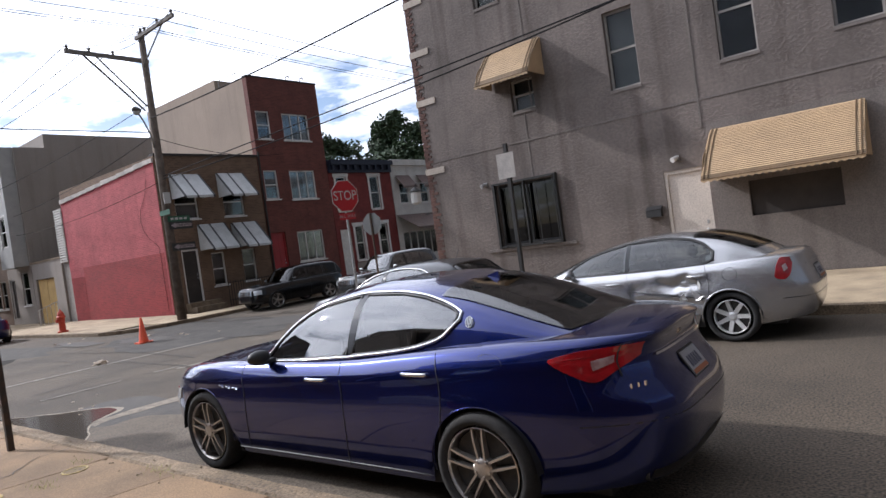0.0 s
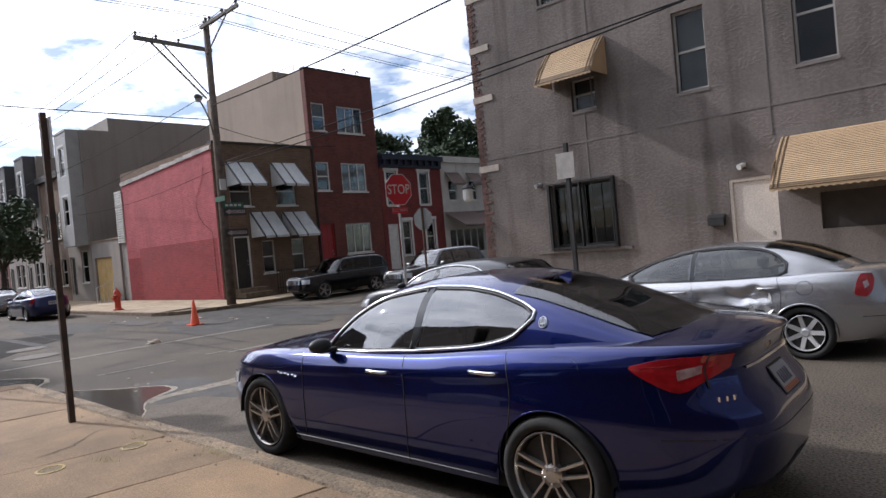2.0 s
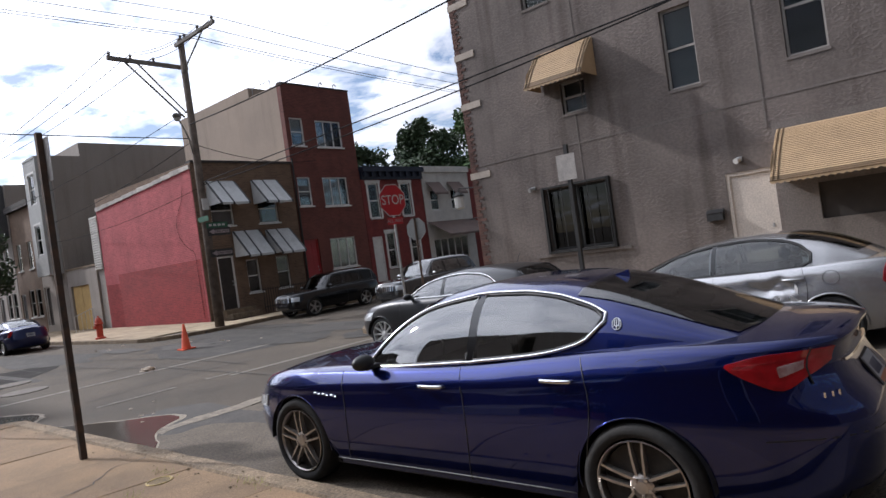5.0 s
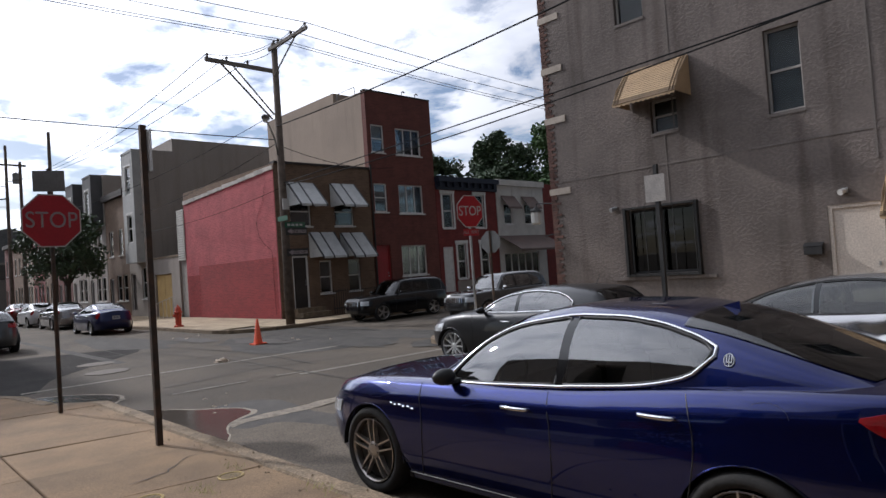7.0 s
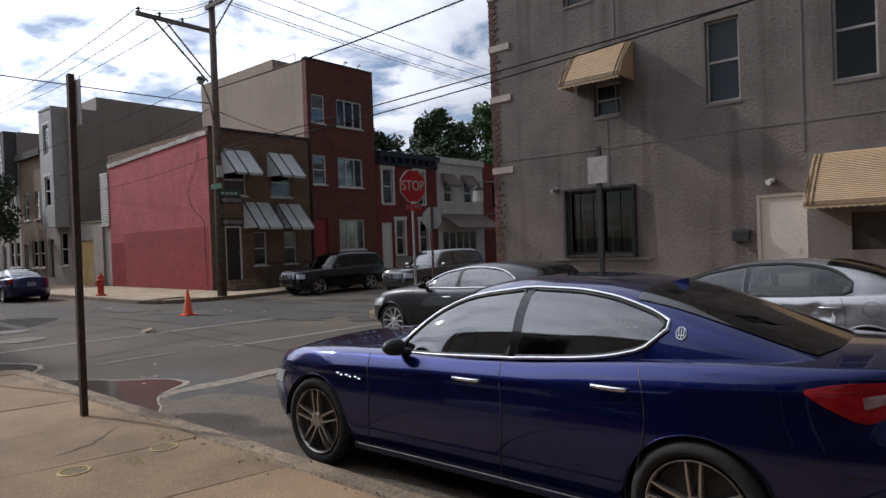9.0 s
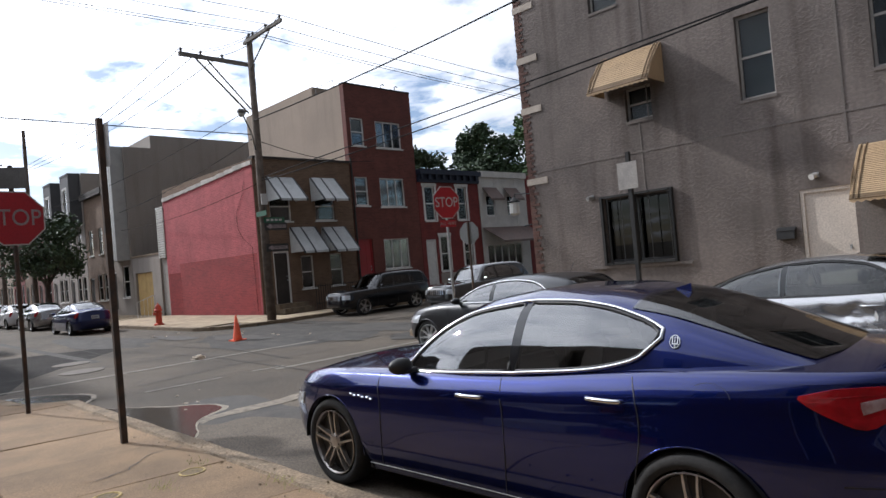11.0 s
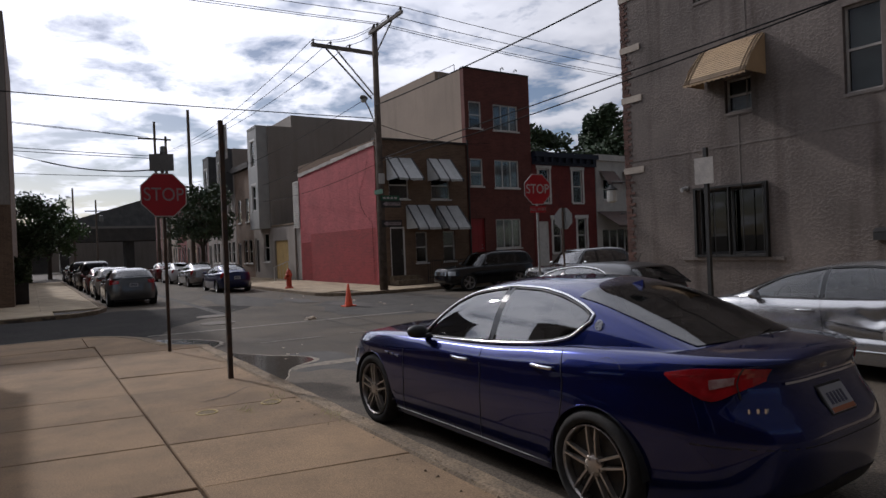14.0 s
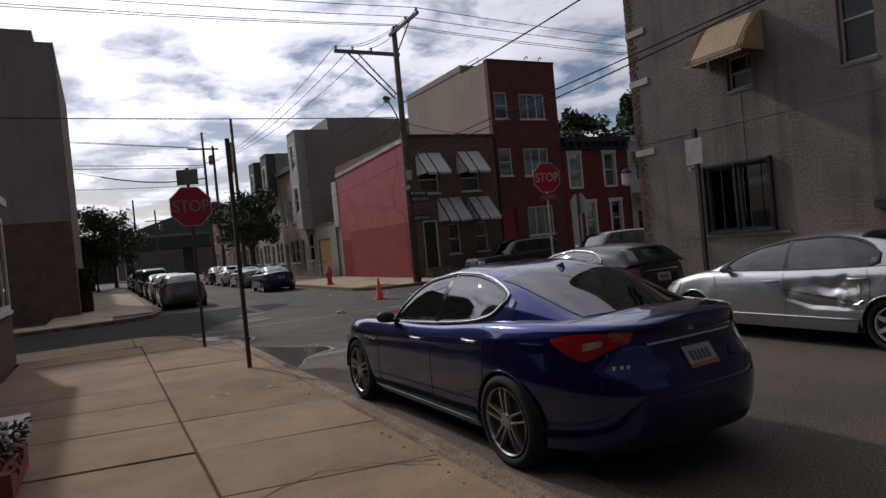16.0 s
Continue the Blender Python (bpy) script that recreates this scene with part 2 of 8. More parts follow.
M_DRED = add_brick(mat("dark_red_brick", (0.19, 0.035, 0.03), (0.14, 0.027, 0.025), 0.85, scale=2, fine=60, bump=0.4))
M_BEIGE = streaks(mat("beige_render", (0.34, 0.27, 0.212), (0.29, 0.232, 0.185), 0.95, scale=0.4, fine=30, bump=0.4), (0.6, 0.58, 0.56), 0.4)
M_GREYWALL = streaks(mat("grey_render", (0.31, 0.275, 0.245), (0.265, 0.235, 0.21), 0.95, scale=0.3, fine=30, bump=0.4), (0.65, 0.63, 0.6), 0.4)
M_PINK = streaks(add_brick(mat("pink_painted_wall", (0.43, 0.085, 0.095), (0.34, 0.068, 0.076), 0.85, scale=0.9, fine=20, bump=0.4)), (0.7, 0.6, 0.6), 0.4)
M_PINKLOW = add_brick(mat("red_overpainted_wall", (0.28, 0.03, 0.032), (0.22, 0.025, 0.027), 0.85, scale=0.8, fine=20, bump=0.4))
M_WHITE = mat("white_trim_paint", (0.72, 0.71, 0.68), (0.6, 0.59, 0.56), 0.6, scale=4, bump=0.1)
M_SIDING_W = mat("white_siding", (0.62, 0.60, 0.56), (0.52, 0.50, 0.47), 0.7, scale=2, bump=0.15)
M_SIDING_G = mat("grey_siding", (0.40, 0.40, 0.385), (0.33, 0.33, 0.32), 0.7, scale=2, bump=0.15)
M_DKSIDING = mat("dark_siding", (0.10, 0.10, 0.105), (0.075, 0.075, 0.08), 0.7, scale=2, bump=0.15)
M_CORNICE = mat("dark_blue_cornice", (0.008, 0.012, 0.03), (0.013, 0.018, 0.036), 0.6, scale=3)
M_ROOF = mat("roof_felt", (0.10, 0.10, 0.10), (0.16, 0.155, 0.15), 0.95, scale=1, fine=40)
M_AWN = mat("tan_awning_slat", (0.46, 0.32, 0.18), (0.39, 0.27, 0.155), 0.6, scale=3, fine=60, bump=0.05, vary=0.05)
M_AWN_DK = mat("brown_awning_slat", (0.16, 0.10, 0.05), (0.12, 0.08, 0.04), 0.6, scale=3, bump=0.05)
M_AWN_W = mat("white_awning_metal", (0.56, 0.57, 0.57), (0.46, 0.47, 0.47), 0.5, scale=3, bump=0.05)
M_AWN_B = mat("black_awning_metal", (0.03, 0.03, 0.035), (0.05, 0.05, 0.05), 0.5, scale=3, bump=0.05)
M_AWN_BR = mat("brown_awning_metal", (0.15, 0.10, 0.085), (0.11, 0.08, 0.07), 0.6, scale=3, bump=0.05)
M_WOOD_POLE = mat("weathered_pole_wood", (0.16, 0.125, 0.10), (0.09, 0.07, 0.055), 0.95, scale=5, fine=50, bump=0.5)
M_GREYWOOD = mat("grey_crossarm_wood", (0.24, 0.22, 0.20), (0.15, 0.135, 0.12), 0.95, scale=5, fine=50, bump=0.5)
M_STEEL = mat("galvanised_steel", (0.42, 0.42, 0.41), (0.3, 0.3, 0.3), 0.5, 0.7, scale=10, bump=0.1)
M_POST = mat("rusty_dark_post", (0.05, 0.042, 0.036), (0.10, 0.06, 0.04), 0.8, 0.2, scale=7, fine=60, bump=0.4)
M_BLACKIRON = mat("black_iron", (0.012, 0.012, 0.012), (0.02, 0.019, 0.018), 0.75, 0.0, scale=8, bump=0.2)
M_DARK = mat("dark_void", (0.012, 0.012, 0.013), (0.02, 0.02, 0.02), 0.8, scale=3, bump=0.0)
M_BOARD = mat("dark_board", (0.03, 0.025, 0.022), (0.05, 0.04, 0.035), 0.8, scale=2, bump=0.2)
M_DOORW = mat("off_white_door", (0.52, 0.46, 0.40), (0.45, 0.40, 0.35), 0.7, scale=2, fine=30, bump=0.2)
M_REDDOOR = mat("red_door_paint", (0.33, 0.02, 0.025), (0.27, 0.02, 0.02), 0.5, scale=2, bump=0.1)
M_PLY = mat("raw_plywood", (0.55, 0.38, 0.15), (0.46, 0.31, 0.12), 0.85, scale=3, fine=20, bump=0.2)
M_CURTAIN = mat("pale_blind", (0.48, 0.47, 0.45), (0.38, 0.37, 0.36), 0.9, scale=3)
M_SIGNRED = mat("stop_sign_red", (0.40, 0.012, 0.02), (0.34, 0.012, 0.02), 0.45, scale=2, bump=0.05)
# grey holds both real fading and the shade on backlit sign faces
M_LETTER = mat("faded_shaded_lettering", (0.36, 0.30, 0.30), (0.27, 0.22, 0.22), 0.6, scale=6, bump=0.05)
M_SIGNWHITE = mat("sign_white", (0.55, 0.54, 0.52), (0.46, 0.45, 0.43), 0.5, scale=3, bump=0.05)
M_SIGNGREY = mat("sign_back_aluminium", (0.21, 0.21, 0.205), (0.16, 0.16, 0.155), 0.55, 0.4, scale=3, bump=0.05)
M_SIGNBLACK = mat("sign_black", (0.02, 0.02, 0.02), (0.03, 0.03, 0.03), 0.5, scale=3, bump=0.05)
M_SIGNGREEN = mat("sign_green", (0.01, 0.10, 0.05), (0.012, 0.08, 0.04), 0.5, scale=3, bump=0.05)
M_ORANGE = mat("cone_orange", (0.75, 0.10, 0.03), (0.62, 0.08, 0.03), 0.6, scale=6, bump=0.1)
M_HYDRANT = mat("hydrant_orange", (0.55, 0.07, 0.03), (0.42, 0.05, 0.025), 0.6, scale=8, bump=0.2)
M_WIRE = mat("cable_black", (0.012, 0.012, 0.013), (0.02, 0.02, 0.02), 0.9, bump=0.0, spec=0.1)
M_CERAMIC = mat("insulator_brown", (0.06, 0.045, 0.04), (0.10, 0.09, 0.08), 0.3, bump=0.0)
M_TRASH = mat("crumpled_paper", (0.6, 0.52, 0.42), (0.45, 0.36, 0.28), 0.9, scale=12, bump=0.3)
M_LEAF = mat("leaf_green", (0.06, 0.11, 0.036), (0.095, 0.155, 0.055), 0.6, scale=1.5, bump=0.0, vary=0.45, island=True)
M_LEAF_DK = mat("dark_leaf_green", (0.035, 0.058, 0.028), (0.055, 0.085, 0.036), 0.65, scale=1.5, bump=0.0, vary=0.4, island=True)
M_BARK = mat("bark", (0.09, 0.07, 0.055), (0.06, 0.048, 0.04), 0.95, scale=6, bump=0.6)
M_VALVE = mat("gritty_brass_lid", (0.19, 0.125, 0.045), (0.07, 0.05, 0.025), 0.8, 0.1, scale=30, bump=0.5)
M_COVER = mat("worn_grey_cover", (0.135, 0.115, 0.095), (0.085, 0.072, 0.06), 0.85, scale=8, fine=60, bump=0.4)
M_BRASS = mat("worn_brass_cover", (0.34, 0.25, 0.08), (0.22, 0.16, 0.07), 0.6, 0.5, scale=20, bump=0.4)
M_MARBLE = mat("white_step_stone", (0.6, 0.57, 0.52), (0.5, 0.47, 0.43), 0.6, scale=4, bump=0.1)
M_TERRA = mat("red_planter", (0.30, 0.07, 0.05), (0.22, 0.05, 0.04), 0.8, scale=8, bump=0.2)
M_PETAL = mat("pale_flower", (0.6, 0.58, 0.6), (0.45, 0.42, 0.5), 0.7, scale=9, bump=0.0)
M_GIRDER = mat("bridge_steel", (0.06, 0.055, 0.05), (0.09, 0.08, 0.07), 0.9, scale=1)
M_LAMPGLASS = mat("lamp_glass", (0.55, 0.55, 0.52), (0.45, 0.45, 0.42), 0.3, scale=8, bump=0.0)
M_GLASS = glass("window_glass", (0.75, 0.78, 0.78), ior=1.5)
# grey tint and weak reflection dim the panes
M_DULLGLASS = glass("dull_window_glass", (0.62, 0.64, 0.64), gloss_rough=0.12, ior=1.3)
M_DARKGLASS = glass("black_tinted_glass", (0.10, 0.10, 0.105), ior=1.5)
M_AUTOGLASS = glass("tinted_car_glass", (0.40, 0.41, 0.41), ior=2.5)
M_AUTOGLASS_CLEAR = glass("clear_car_glass", (0.42, 0.46, 0.45), ior=1.8)


def car_paint(name, c, metal=0.5, rough=0.28, coat=1.0):
    return mat(name, c, tuple(x * 0.92 for x in c), rough, metal, scale=0.6, fine=900, bump=0.0, coat=coat)


P_BLUE = car_paint("blue_metallic_paint", (0.0005, 0.0085, 0.103), 0.8, 0.22)
P_SILVER = car_paint("silver_paint", (0.43, 0.43, 0.435), 0.75, 0.27)
P_GRAPHITE = car_paint("graphite_paint", (0.009, 0.0095, 0.011), 0.4, 0.35, 0.45)
P_BLACK = car_paint("black_paint", (0.003, 0.003, 0.004), 0.0, 0.14, 0.0)
P_GREY = car_paint("grey_paint", (0.12, 0.125, 0.13), 0.6, 0.3)
P_DARKGREY = car_paint("dark_grey_paint", (0.035, 0.036, 0.038), 0.5, 0.25)
P_WHITE = car_paint("white_paint", (0.6, 0.6, 0.6), 0.0, 0.35)
P_BLUE2 = car_paint("mid_blue_paint", (0.003, 0.010, 0.075), 0.5, 0.3)
P_RED = car_paint("maroon_paint", (0.12, 0.015, 0.015), 0.3, 0.3)
M_TYRE = mat("tyre_rubber", (0.014, 0.014, 0.014), (0.022, 0.021, 0.02), 0.85, scale=20, bump=0.2)
M_RIM = mat("alloy_rim", (0.50, 0.47, 0.44), (0.42, 0.39, 0.36), 0.28, 0.85, scale=20, bump=0.0)
M_RIM2 = mat("bright_alloy_rim", (0.66, 0.66, 0.65), (0.56, 0.56, 0.55), 0.35, 0.45, scale=20, bump=0.0)
M_BRAKE = mat("dark_brake", (0.03, 0.03, 0.03), (0.05, 0.045, 0.04), 0.6, 0.4, scale=20, bump=0.0)
M_CHROME = mat("chrome", (0.75, 0.75, 0.75), (0.7, 0.7, 0.7), 0.08, 1.0, bump=0.0)
M_PLASTIC = mat("black_plastic", (0.012, 0.012, 0.013), (0.02, 0.02, 0.02), 0.5, scale=8, bump=0.0)
M_TAIL = mat("red_tail_lens", (0.34, 0.006, 0.010), (0.16, 0.004, 0.006), 0.12, scale=6, bump=0.0, coat=1.0)
M_TAILCLEAR = mat("clear_tail_lens", (0.36, 0.26, 0.25), (0.22, 0.10, 0.10), 0.12, scale=20, bump=0.0, coat=1.0)
M_HEAD = mat("headlight_lens", (0.55, 0.57, 0.58), (0.42, 0.44, 0.45), 0.08, 0.3, scale=14, bump=0.0, coat=1.0)
M_SEAT = mat("dark_seat_leather", (0.07, 0.068, 0.064), (0.09, 0.086, 0.08), 0.6, bump=0.0)
M_DIMBLIND = mat("dim_blind", (0.52, 0.51, 0.51), (0.38, 0.38, 0.38), 0.8, scale=2, bump=0.0)
# near-black sheet that paints the darkness of a room behind glass
M_DARKROOM = mat("dark_room_sheet", (0.045, 0.046, 0.052), (0.032, 0.033, 0.038), 0.8, scale=2, bump=0.0)
M_GREYTRIM = mat("grey_window_paint", (0.34, 0.31, 0.28), (0.26, 0.24, 0.22), 0.7, scale=5, bump=0.1)
M_COPING = mat("pale_coping", (0.52, 0.48, 0.44), (0.36, 0.33, 0.30), 0.9, scale=3, fine=25, bump=0.5, vary=0.15)
# plate white greyed to hold the shade at the car's tail
M_PLATE = mat("number_plate", (0.30, 0.30, 0.31), (0.25, 0.25, 0.26), 0.5, bump=0.0)
M_PLATEBAR = mat("plate_bar", (0.05, 0.05, 0.08), (0.05, 0.05, 0.08), 0.5, bump=0.0)
M_PLATEORANGE = mat("plate_orange_band", (0.30, 0.10, 0.04), (0.26, 0.09, 0.04), 0.5, bump=0.0)


# ---- building helpers ----
def part(name, bm, material, parent=None, label="", smooth=False, recalc=True):
    if recalc:
        bmesh.ops.recalc_face_normals(bm, faces=bm.faces[:])
    me = bpy.data.meshes.new(name)
    bm.to_mesh(me)
    bm.free()
    if smooth:
        for p in me.polygons:
            p.use_smooth = True
    me.materials.append(material)
    ob = new(name, me)
    if parent:
        ob.parent = parent
        loc = Vector(parent.get("base", (0, 0, 0)))
        ob.matrix_parent_inverse = Matrix.Translation(-loc)
    if label:
        ob["label"] = label
    return ob


def thing(name, base, label, category, group="", kind=""):
    ob = new(name)
    ob.location = base
    ob["base"] = tuple(base)
    return tagged(ob, label, category, group, kind)


def mesh_from(verts, faces):
    bm = bmesh.new()
    vs = [bm.verts.new(v) for v in verts]
    for f in faces:
        try:
            bm.faces.new([vs[i] for i in f])
        except ValueError:
            pass
    return bm


class Face3:
    """A facade: o at its foot, u along it, n out of it."""
    def __init__(self, o, u, n):
        self.o, self.u, self.n = Vector(o), Vector(u), Vector(n)

    def p(self, s, z, d=0.0):
        return self.o + self.u * s + self.n * d + Vector((0, 0, z))


def fbox(bm, f, s0, s1, z0, z1, d0, d1):
    c = [bm.verts.new(f.p(s, z, d)) for d in (d0, d1) for z in (z0, z1) for s in (s0, s1)]
    for q in ((0, 1, 3, 2), (4, 6, 7, 5), (0, 4, 5, 1), (2, 3, 7, 6), (0, 2, 6, 4), (1, 5, 7, 3)):
        bm.faces.new([c[i] for i in q])


W0 = Face3((0, 0, 0), (1, 0, 0), (0, 1, 0))


def wbox(bm, x0, x1, y0, y1, z0, z1):
    fbox(bm, W0, x0, x1, z0, z1, y0, y1)


def holed(bm, f, s0, s1, z0, z1, thick, holes):
    """A wall with openings that go right through it."""
    S = sorted({s0, s1, *[h[0] for h in holes], *[h[1] for h in holes]})
    Z = sorted({z0, z1, *[h[2] for h in holes], *[h[3] for h in holes]})
    inside = lambda a, b: any(h[0] < a < h[1] and h[2] < b < h[3] for h in holes)
    solid = {}
    for i in range(len(S) - 1):
        for k in range(len(Z) - 1):
            solid[i, k] = not inside((S[i] + S[i + 1]) / 2, (Z[k] + Z[k + 1]) / 2)
    cache = {}

    def v(i, k, d):
        if (i, k, d) not in cache:
            cache[i, k, d] = bm.verts.new(f.p(S[i], Z[k], -thick * d))
        return cache[i, k, d]
    for (i, k), ok in solid.items():
        if not ok:
            continue
        for d in (0, 1):
            bm.faces.new([v(i, k, d), v(i + 1, k, d), v(i + 1, k + 1, d), v(i, k + 1, d)])
        for di, dk, a, b in ((-1, 0, (i, k), (i, k + 1)), (1, 0, (i + 1, k), (i + 1, k + 1)), (0, -1, (i, k), (i + 1, k)), (0, 1, (i, k + 1), (i + 1, k + 1))):
            if not solid.get((i + di, k + dk), False):
                bm.faces.new([v(*a, 0), v(*b, 0), v(*b, 1), v(*a, 1)])


def tube(bm, pts, r, sides=6, r2=None, caps=True):
    pts = [Vector(p) for p in pts]
    rings = []
    for i, p in enumerate(pts):
        a, b = pts[max(i - 1, 0)], pts[min(i + 1, len(pts) - 1)]
        d = (b - a).normalized()
        side = d.cross(Vector((0, 0, 1)))
        if side.length < 0.01:
            side = d.cross(Vector((0, 1, 0)))
        side.normalize()
        up = side.cross(d)
        rr = r if r2 is None else r + (r2 - r) * i / (len(pts) - 1)
        rings.append([bm.verts.new(p + side * rr * math.cos(k * 2 * math.pi / sides) + up * rr * math.sin(k * 2 * math.pi / sides)) for k in range(sides)])
    for a, b in zip(rings, rings[1:]):
        for k in range(sides):
            bm.faces.new([a[k], a[(k + 1) % sides], b[(k + 1) % sides], b[k]])
    if caps:
        bm.faces.new(rings[0]); bm.faces.new(rings[-1][::-1])


def lathe(bm, profile, centre=(0, 0, 0), axis="z", seg=24):
    c = Vector(centre)
    rings = []
    for r, h in profile:
        ring = []
        for k in range(seg):
            a = 2 * math.pi * k / seg
            ca, sa = r * math.cos(a), r * math.sin(a)
            ring.append(bm.verts.new(c + (Vector((ca, sa, h)) if axis == "z" else Vector((ca, h, sa)))))
        rings.append(ring)
    for a, b in zip(rings, rings[1:]):
        for k in range(seg):
            bm.faces.new([a[k], a[(k + 1) % seg], b[(k + 1) % seg], b[k]])
    for ring in (rings[0], rings[-1]):
        bm.faces.new(ring)


def prism(bm, outline, z0, z1):
    """outline: points (x, y) in order."""
    a = [bm.verts.new((x, y, z0)) for x, y in outline]
    b = [bm.verts.new((x, y, z1)) for x, y in outline]
    bm.faces.new(a[::-1]); bm.faces.new(b)
    for i in range(len(a)):
        bm.faces.new([a[i], a[(i + 1) % len(a)], b[(i + 1) % len(a)], b[i]])


def letters(text, size, m, material, parent, name="lettering"):
    cu = bpy.data.curves.new(name, "FONT")
    cu.body, cu.size, cu.align_x, cu.align_y, cu.extrude = text, size, "CENTER", "CENTER", 0.002
    cu.materials.append(material)
    ob = new(name, cu)
    ob.parent = parent
    ob.matrix_parent_inverse = Matrix.Translation(-Vector(parent["base"]))
    ob.matrix_basis = m
    return ob


def window(f, s0, s1, z0, z1, parent, frame_mat=None, inset=0.10, fw=0.05, sash=True, blind=None, mullion=0, sill=True, surround=0.0, glass_mat=None, blind_mat=None, sill_mat=None):
    """One window in an opening: frame, sashes, panes, sill, and what hangs behind."""
    frame_mat = frame_mat or M_WHITE
    bm = bmesh.new()
    ring = Face3(f.p(0, 0, -inset + 0.03), f.u, f.n)
    holed(bm, ring, s0, s1, z0, z1, 0.08, [(s0 + fw, s1 - fw, z0 + fw, z1 - fw)])
    win = part("window", bm, frame_mat, parent)
    if sash:
        zm = (z0 + z1) / 2
        bm = bmesh.new()
        fbox(bm, f, s0 + fw, s1 - fw, zm - 0.025, zm + 0.025, -inset - 0.04, -inset + 0.025)
        sub(part("sash_rail", bm, frame_mat, None), win, parent)
    for k in range(mullion):
        sm = s0 + (s1 - s0) * (k + 1) / (mullion + 1)
        bm = bmesh.new()
        fbox(bm, f, sm - 0.025, sm + 0.025, z0 + fw, z1 - fw, -inset - 0.04, -inset + 0.025)
        sub(part("mullion", bm, frame_mat, None), win, parent)
    if surround:
        w = surround
        for a, b, c, d in ((s0 - w, s0, z0, z1), (s1, s1 + w, z0, z1), (s0 - w - 0.05, s1 + w + 0.05, z1, z1 + w * 1.4)):
            bm = bmesh.new()
            fbox(bm, f, a, b, c, d, -0.02, 0.03)
            sub(part("casing", bm, frame_mat, None), win, parent)
    bm = bmesh.new()
    fbox(bm, f, s0 + 0.01, s1 - 0.01, z0 + 0.01, z1 - 0.01, -inset - 0.012, -inset - 0.004)
    g = part("pane", bm, glass_mat or M_GLASS, None)
    sub(g, win, parent)
    if sill:
        bm = bmesh.new()
        e = 0.02 if sill_mat else 0.06
        fbox(bm, f, s0 - e, s1 + e, z0 - 0.07, z0 - 0.003, -0.15, e)
        sub(part("sill", bm, sill_mat or frame_mat, None), win, parent)
    if blind:
        bm = bmesh.new()
        kind, frac = blind
        if kind == "sides":
            w = (s1 - s0) * frac
            for a, b in ((s0 + 0.02, s0 + w), (s1 - w, s1 - 0.02)):
                fbox(bm, f, a, b, z0 + 0.03, z1 - 0.03, -inset - 0.16, -inset - 0.13)
        else:
            fbox(bm, f, s0 + 0.02, s1 - 0.02, z1 - (z1 - z0) * frac, z1 - 0.03, -inset - 0.16, -inset - 0.14)
        sub(part("blind", bm, blind_mat or M_CURTAIN, None), win, parent)
    return win


def sub(ob, owner, top):
    """Hang a mesh made in world places under a part of the thing top."""
    ob.parent = owner
    ob.matrix_parent_inverse = Matrix.Identity(4)
    return ob


def door(f, s0, s1, z0, z1, parent, material, inset=0.10, panels=True, frame_mat=None, transom=0.0):
    bm = bmesh.new()
    fw = 0.07
    for a, b, c, d in ((s0, s0 + fw, z0, z1), (s1 - fw, s1, z0, z1), (s0 + fw, s1 - fw, z1 - fw, z1)):
        fbox(bm, f, a, b, c, d, -inset - 0.06, -inset + 0.04)
    fr = part("door_frame", bm, frame_mat or material, parent)
    bm = bmesh.new()
    fbox(bm, f, s0 + fw, s1 - fw, z0, z1 - fw, -inset - 0.05, -inset)
    dr = part("door", bm, material, parent)
    if panels:
        w, h = s1 - s0 - 2 * fw, z1 - z0 - fw
        for i in range(2):
            for a, b in ((0.08, 0.34), (0.40, 0.72), (0.77, 0.94)):
                bm = bmesh.new()
                fbox(bm, f, s0 + fw + w * (0.1 + 0.45 * i), s0 + fw + w * (0.45 + 0.45 * i), z0 + h * a, z0 + h * b, -inset, -inset + 0.012)
                sub(part("panel", bm, material, None), dr, parent)
    bm = bmesh.new()
    k = f.p(s1 - fw - 0.07, z0 + 1.0, -inset + 0.05)
    bmesh.ops.create_uvsphere(bm, u_segments=8, v_segments=6, radius=0.035, matrix=Matrix.Translation(k))
    sub(part("door_knob", bm, M_STEEL, None, smooth=True), dr, parent)
    bm = bmesh.new()
    fbox(bm, f, s1 - fw - 0.09, s1 - fw - 0.05, z0 + 1.12, z0 + 1.2, -inset, -inset + 0.02)
    sub(part("door_lock", bm, M_STEEL, None), dr, parent)
    return dr


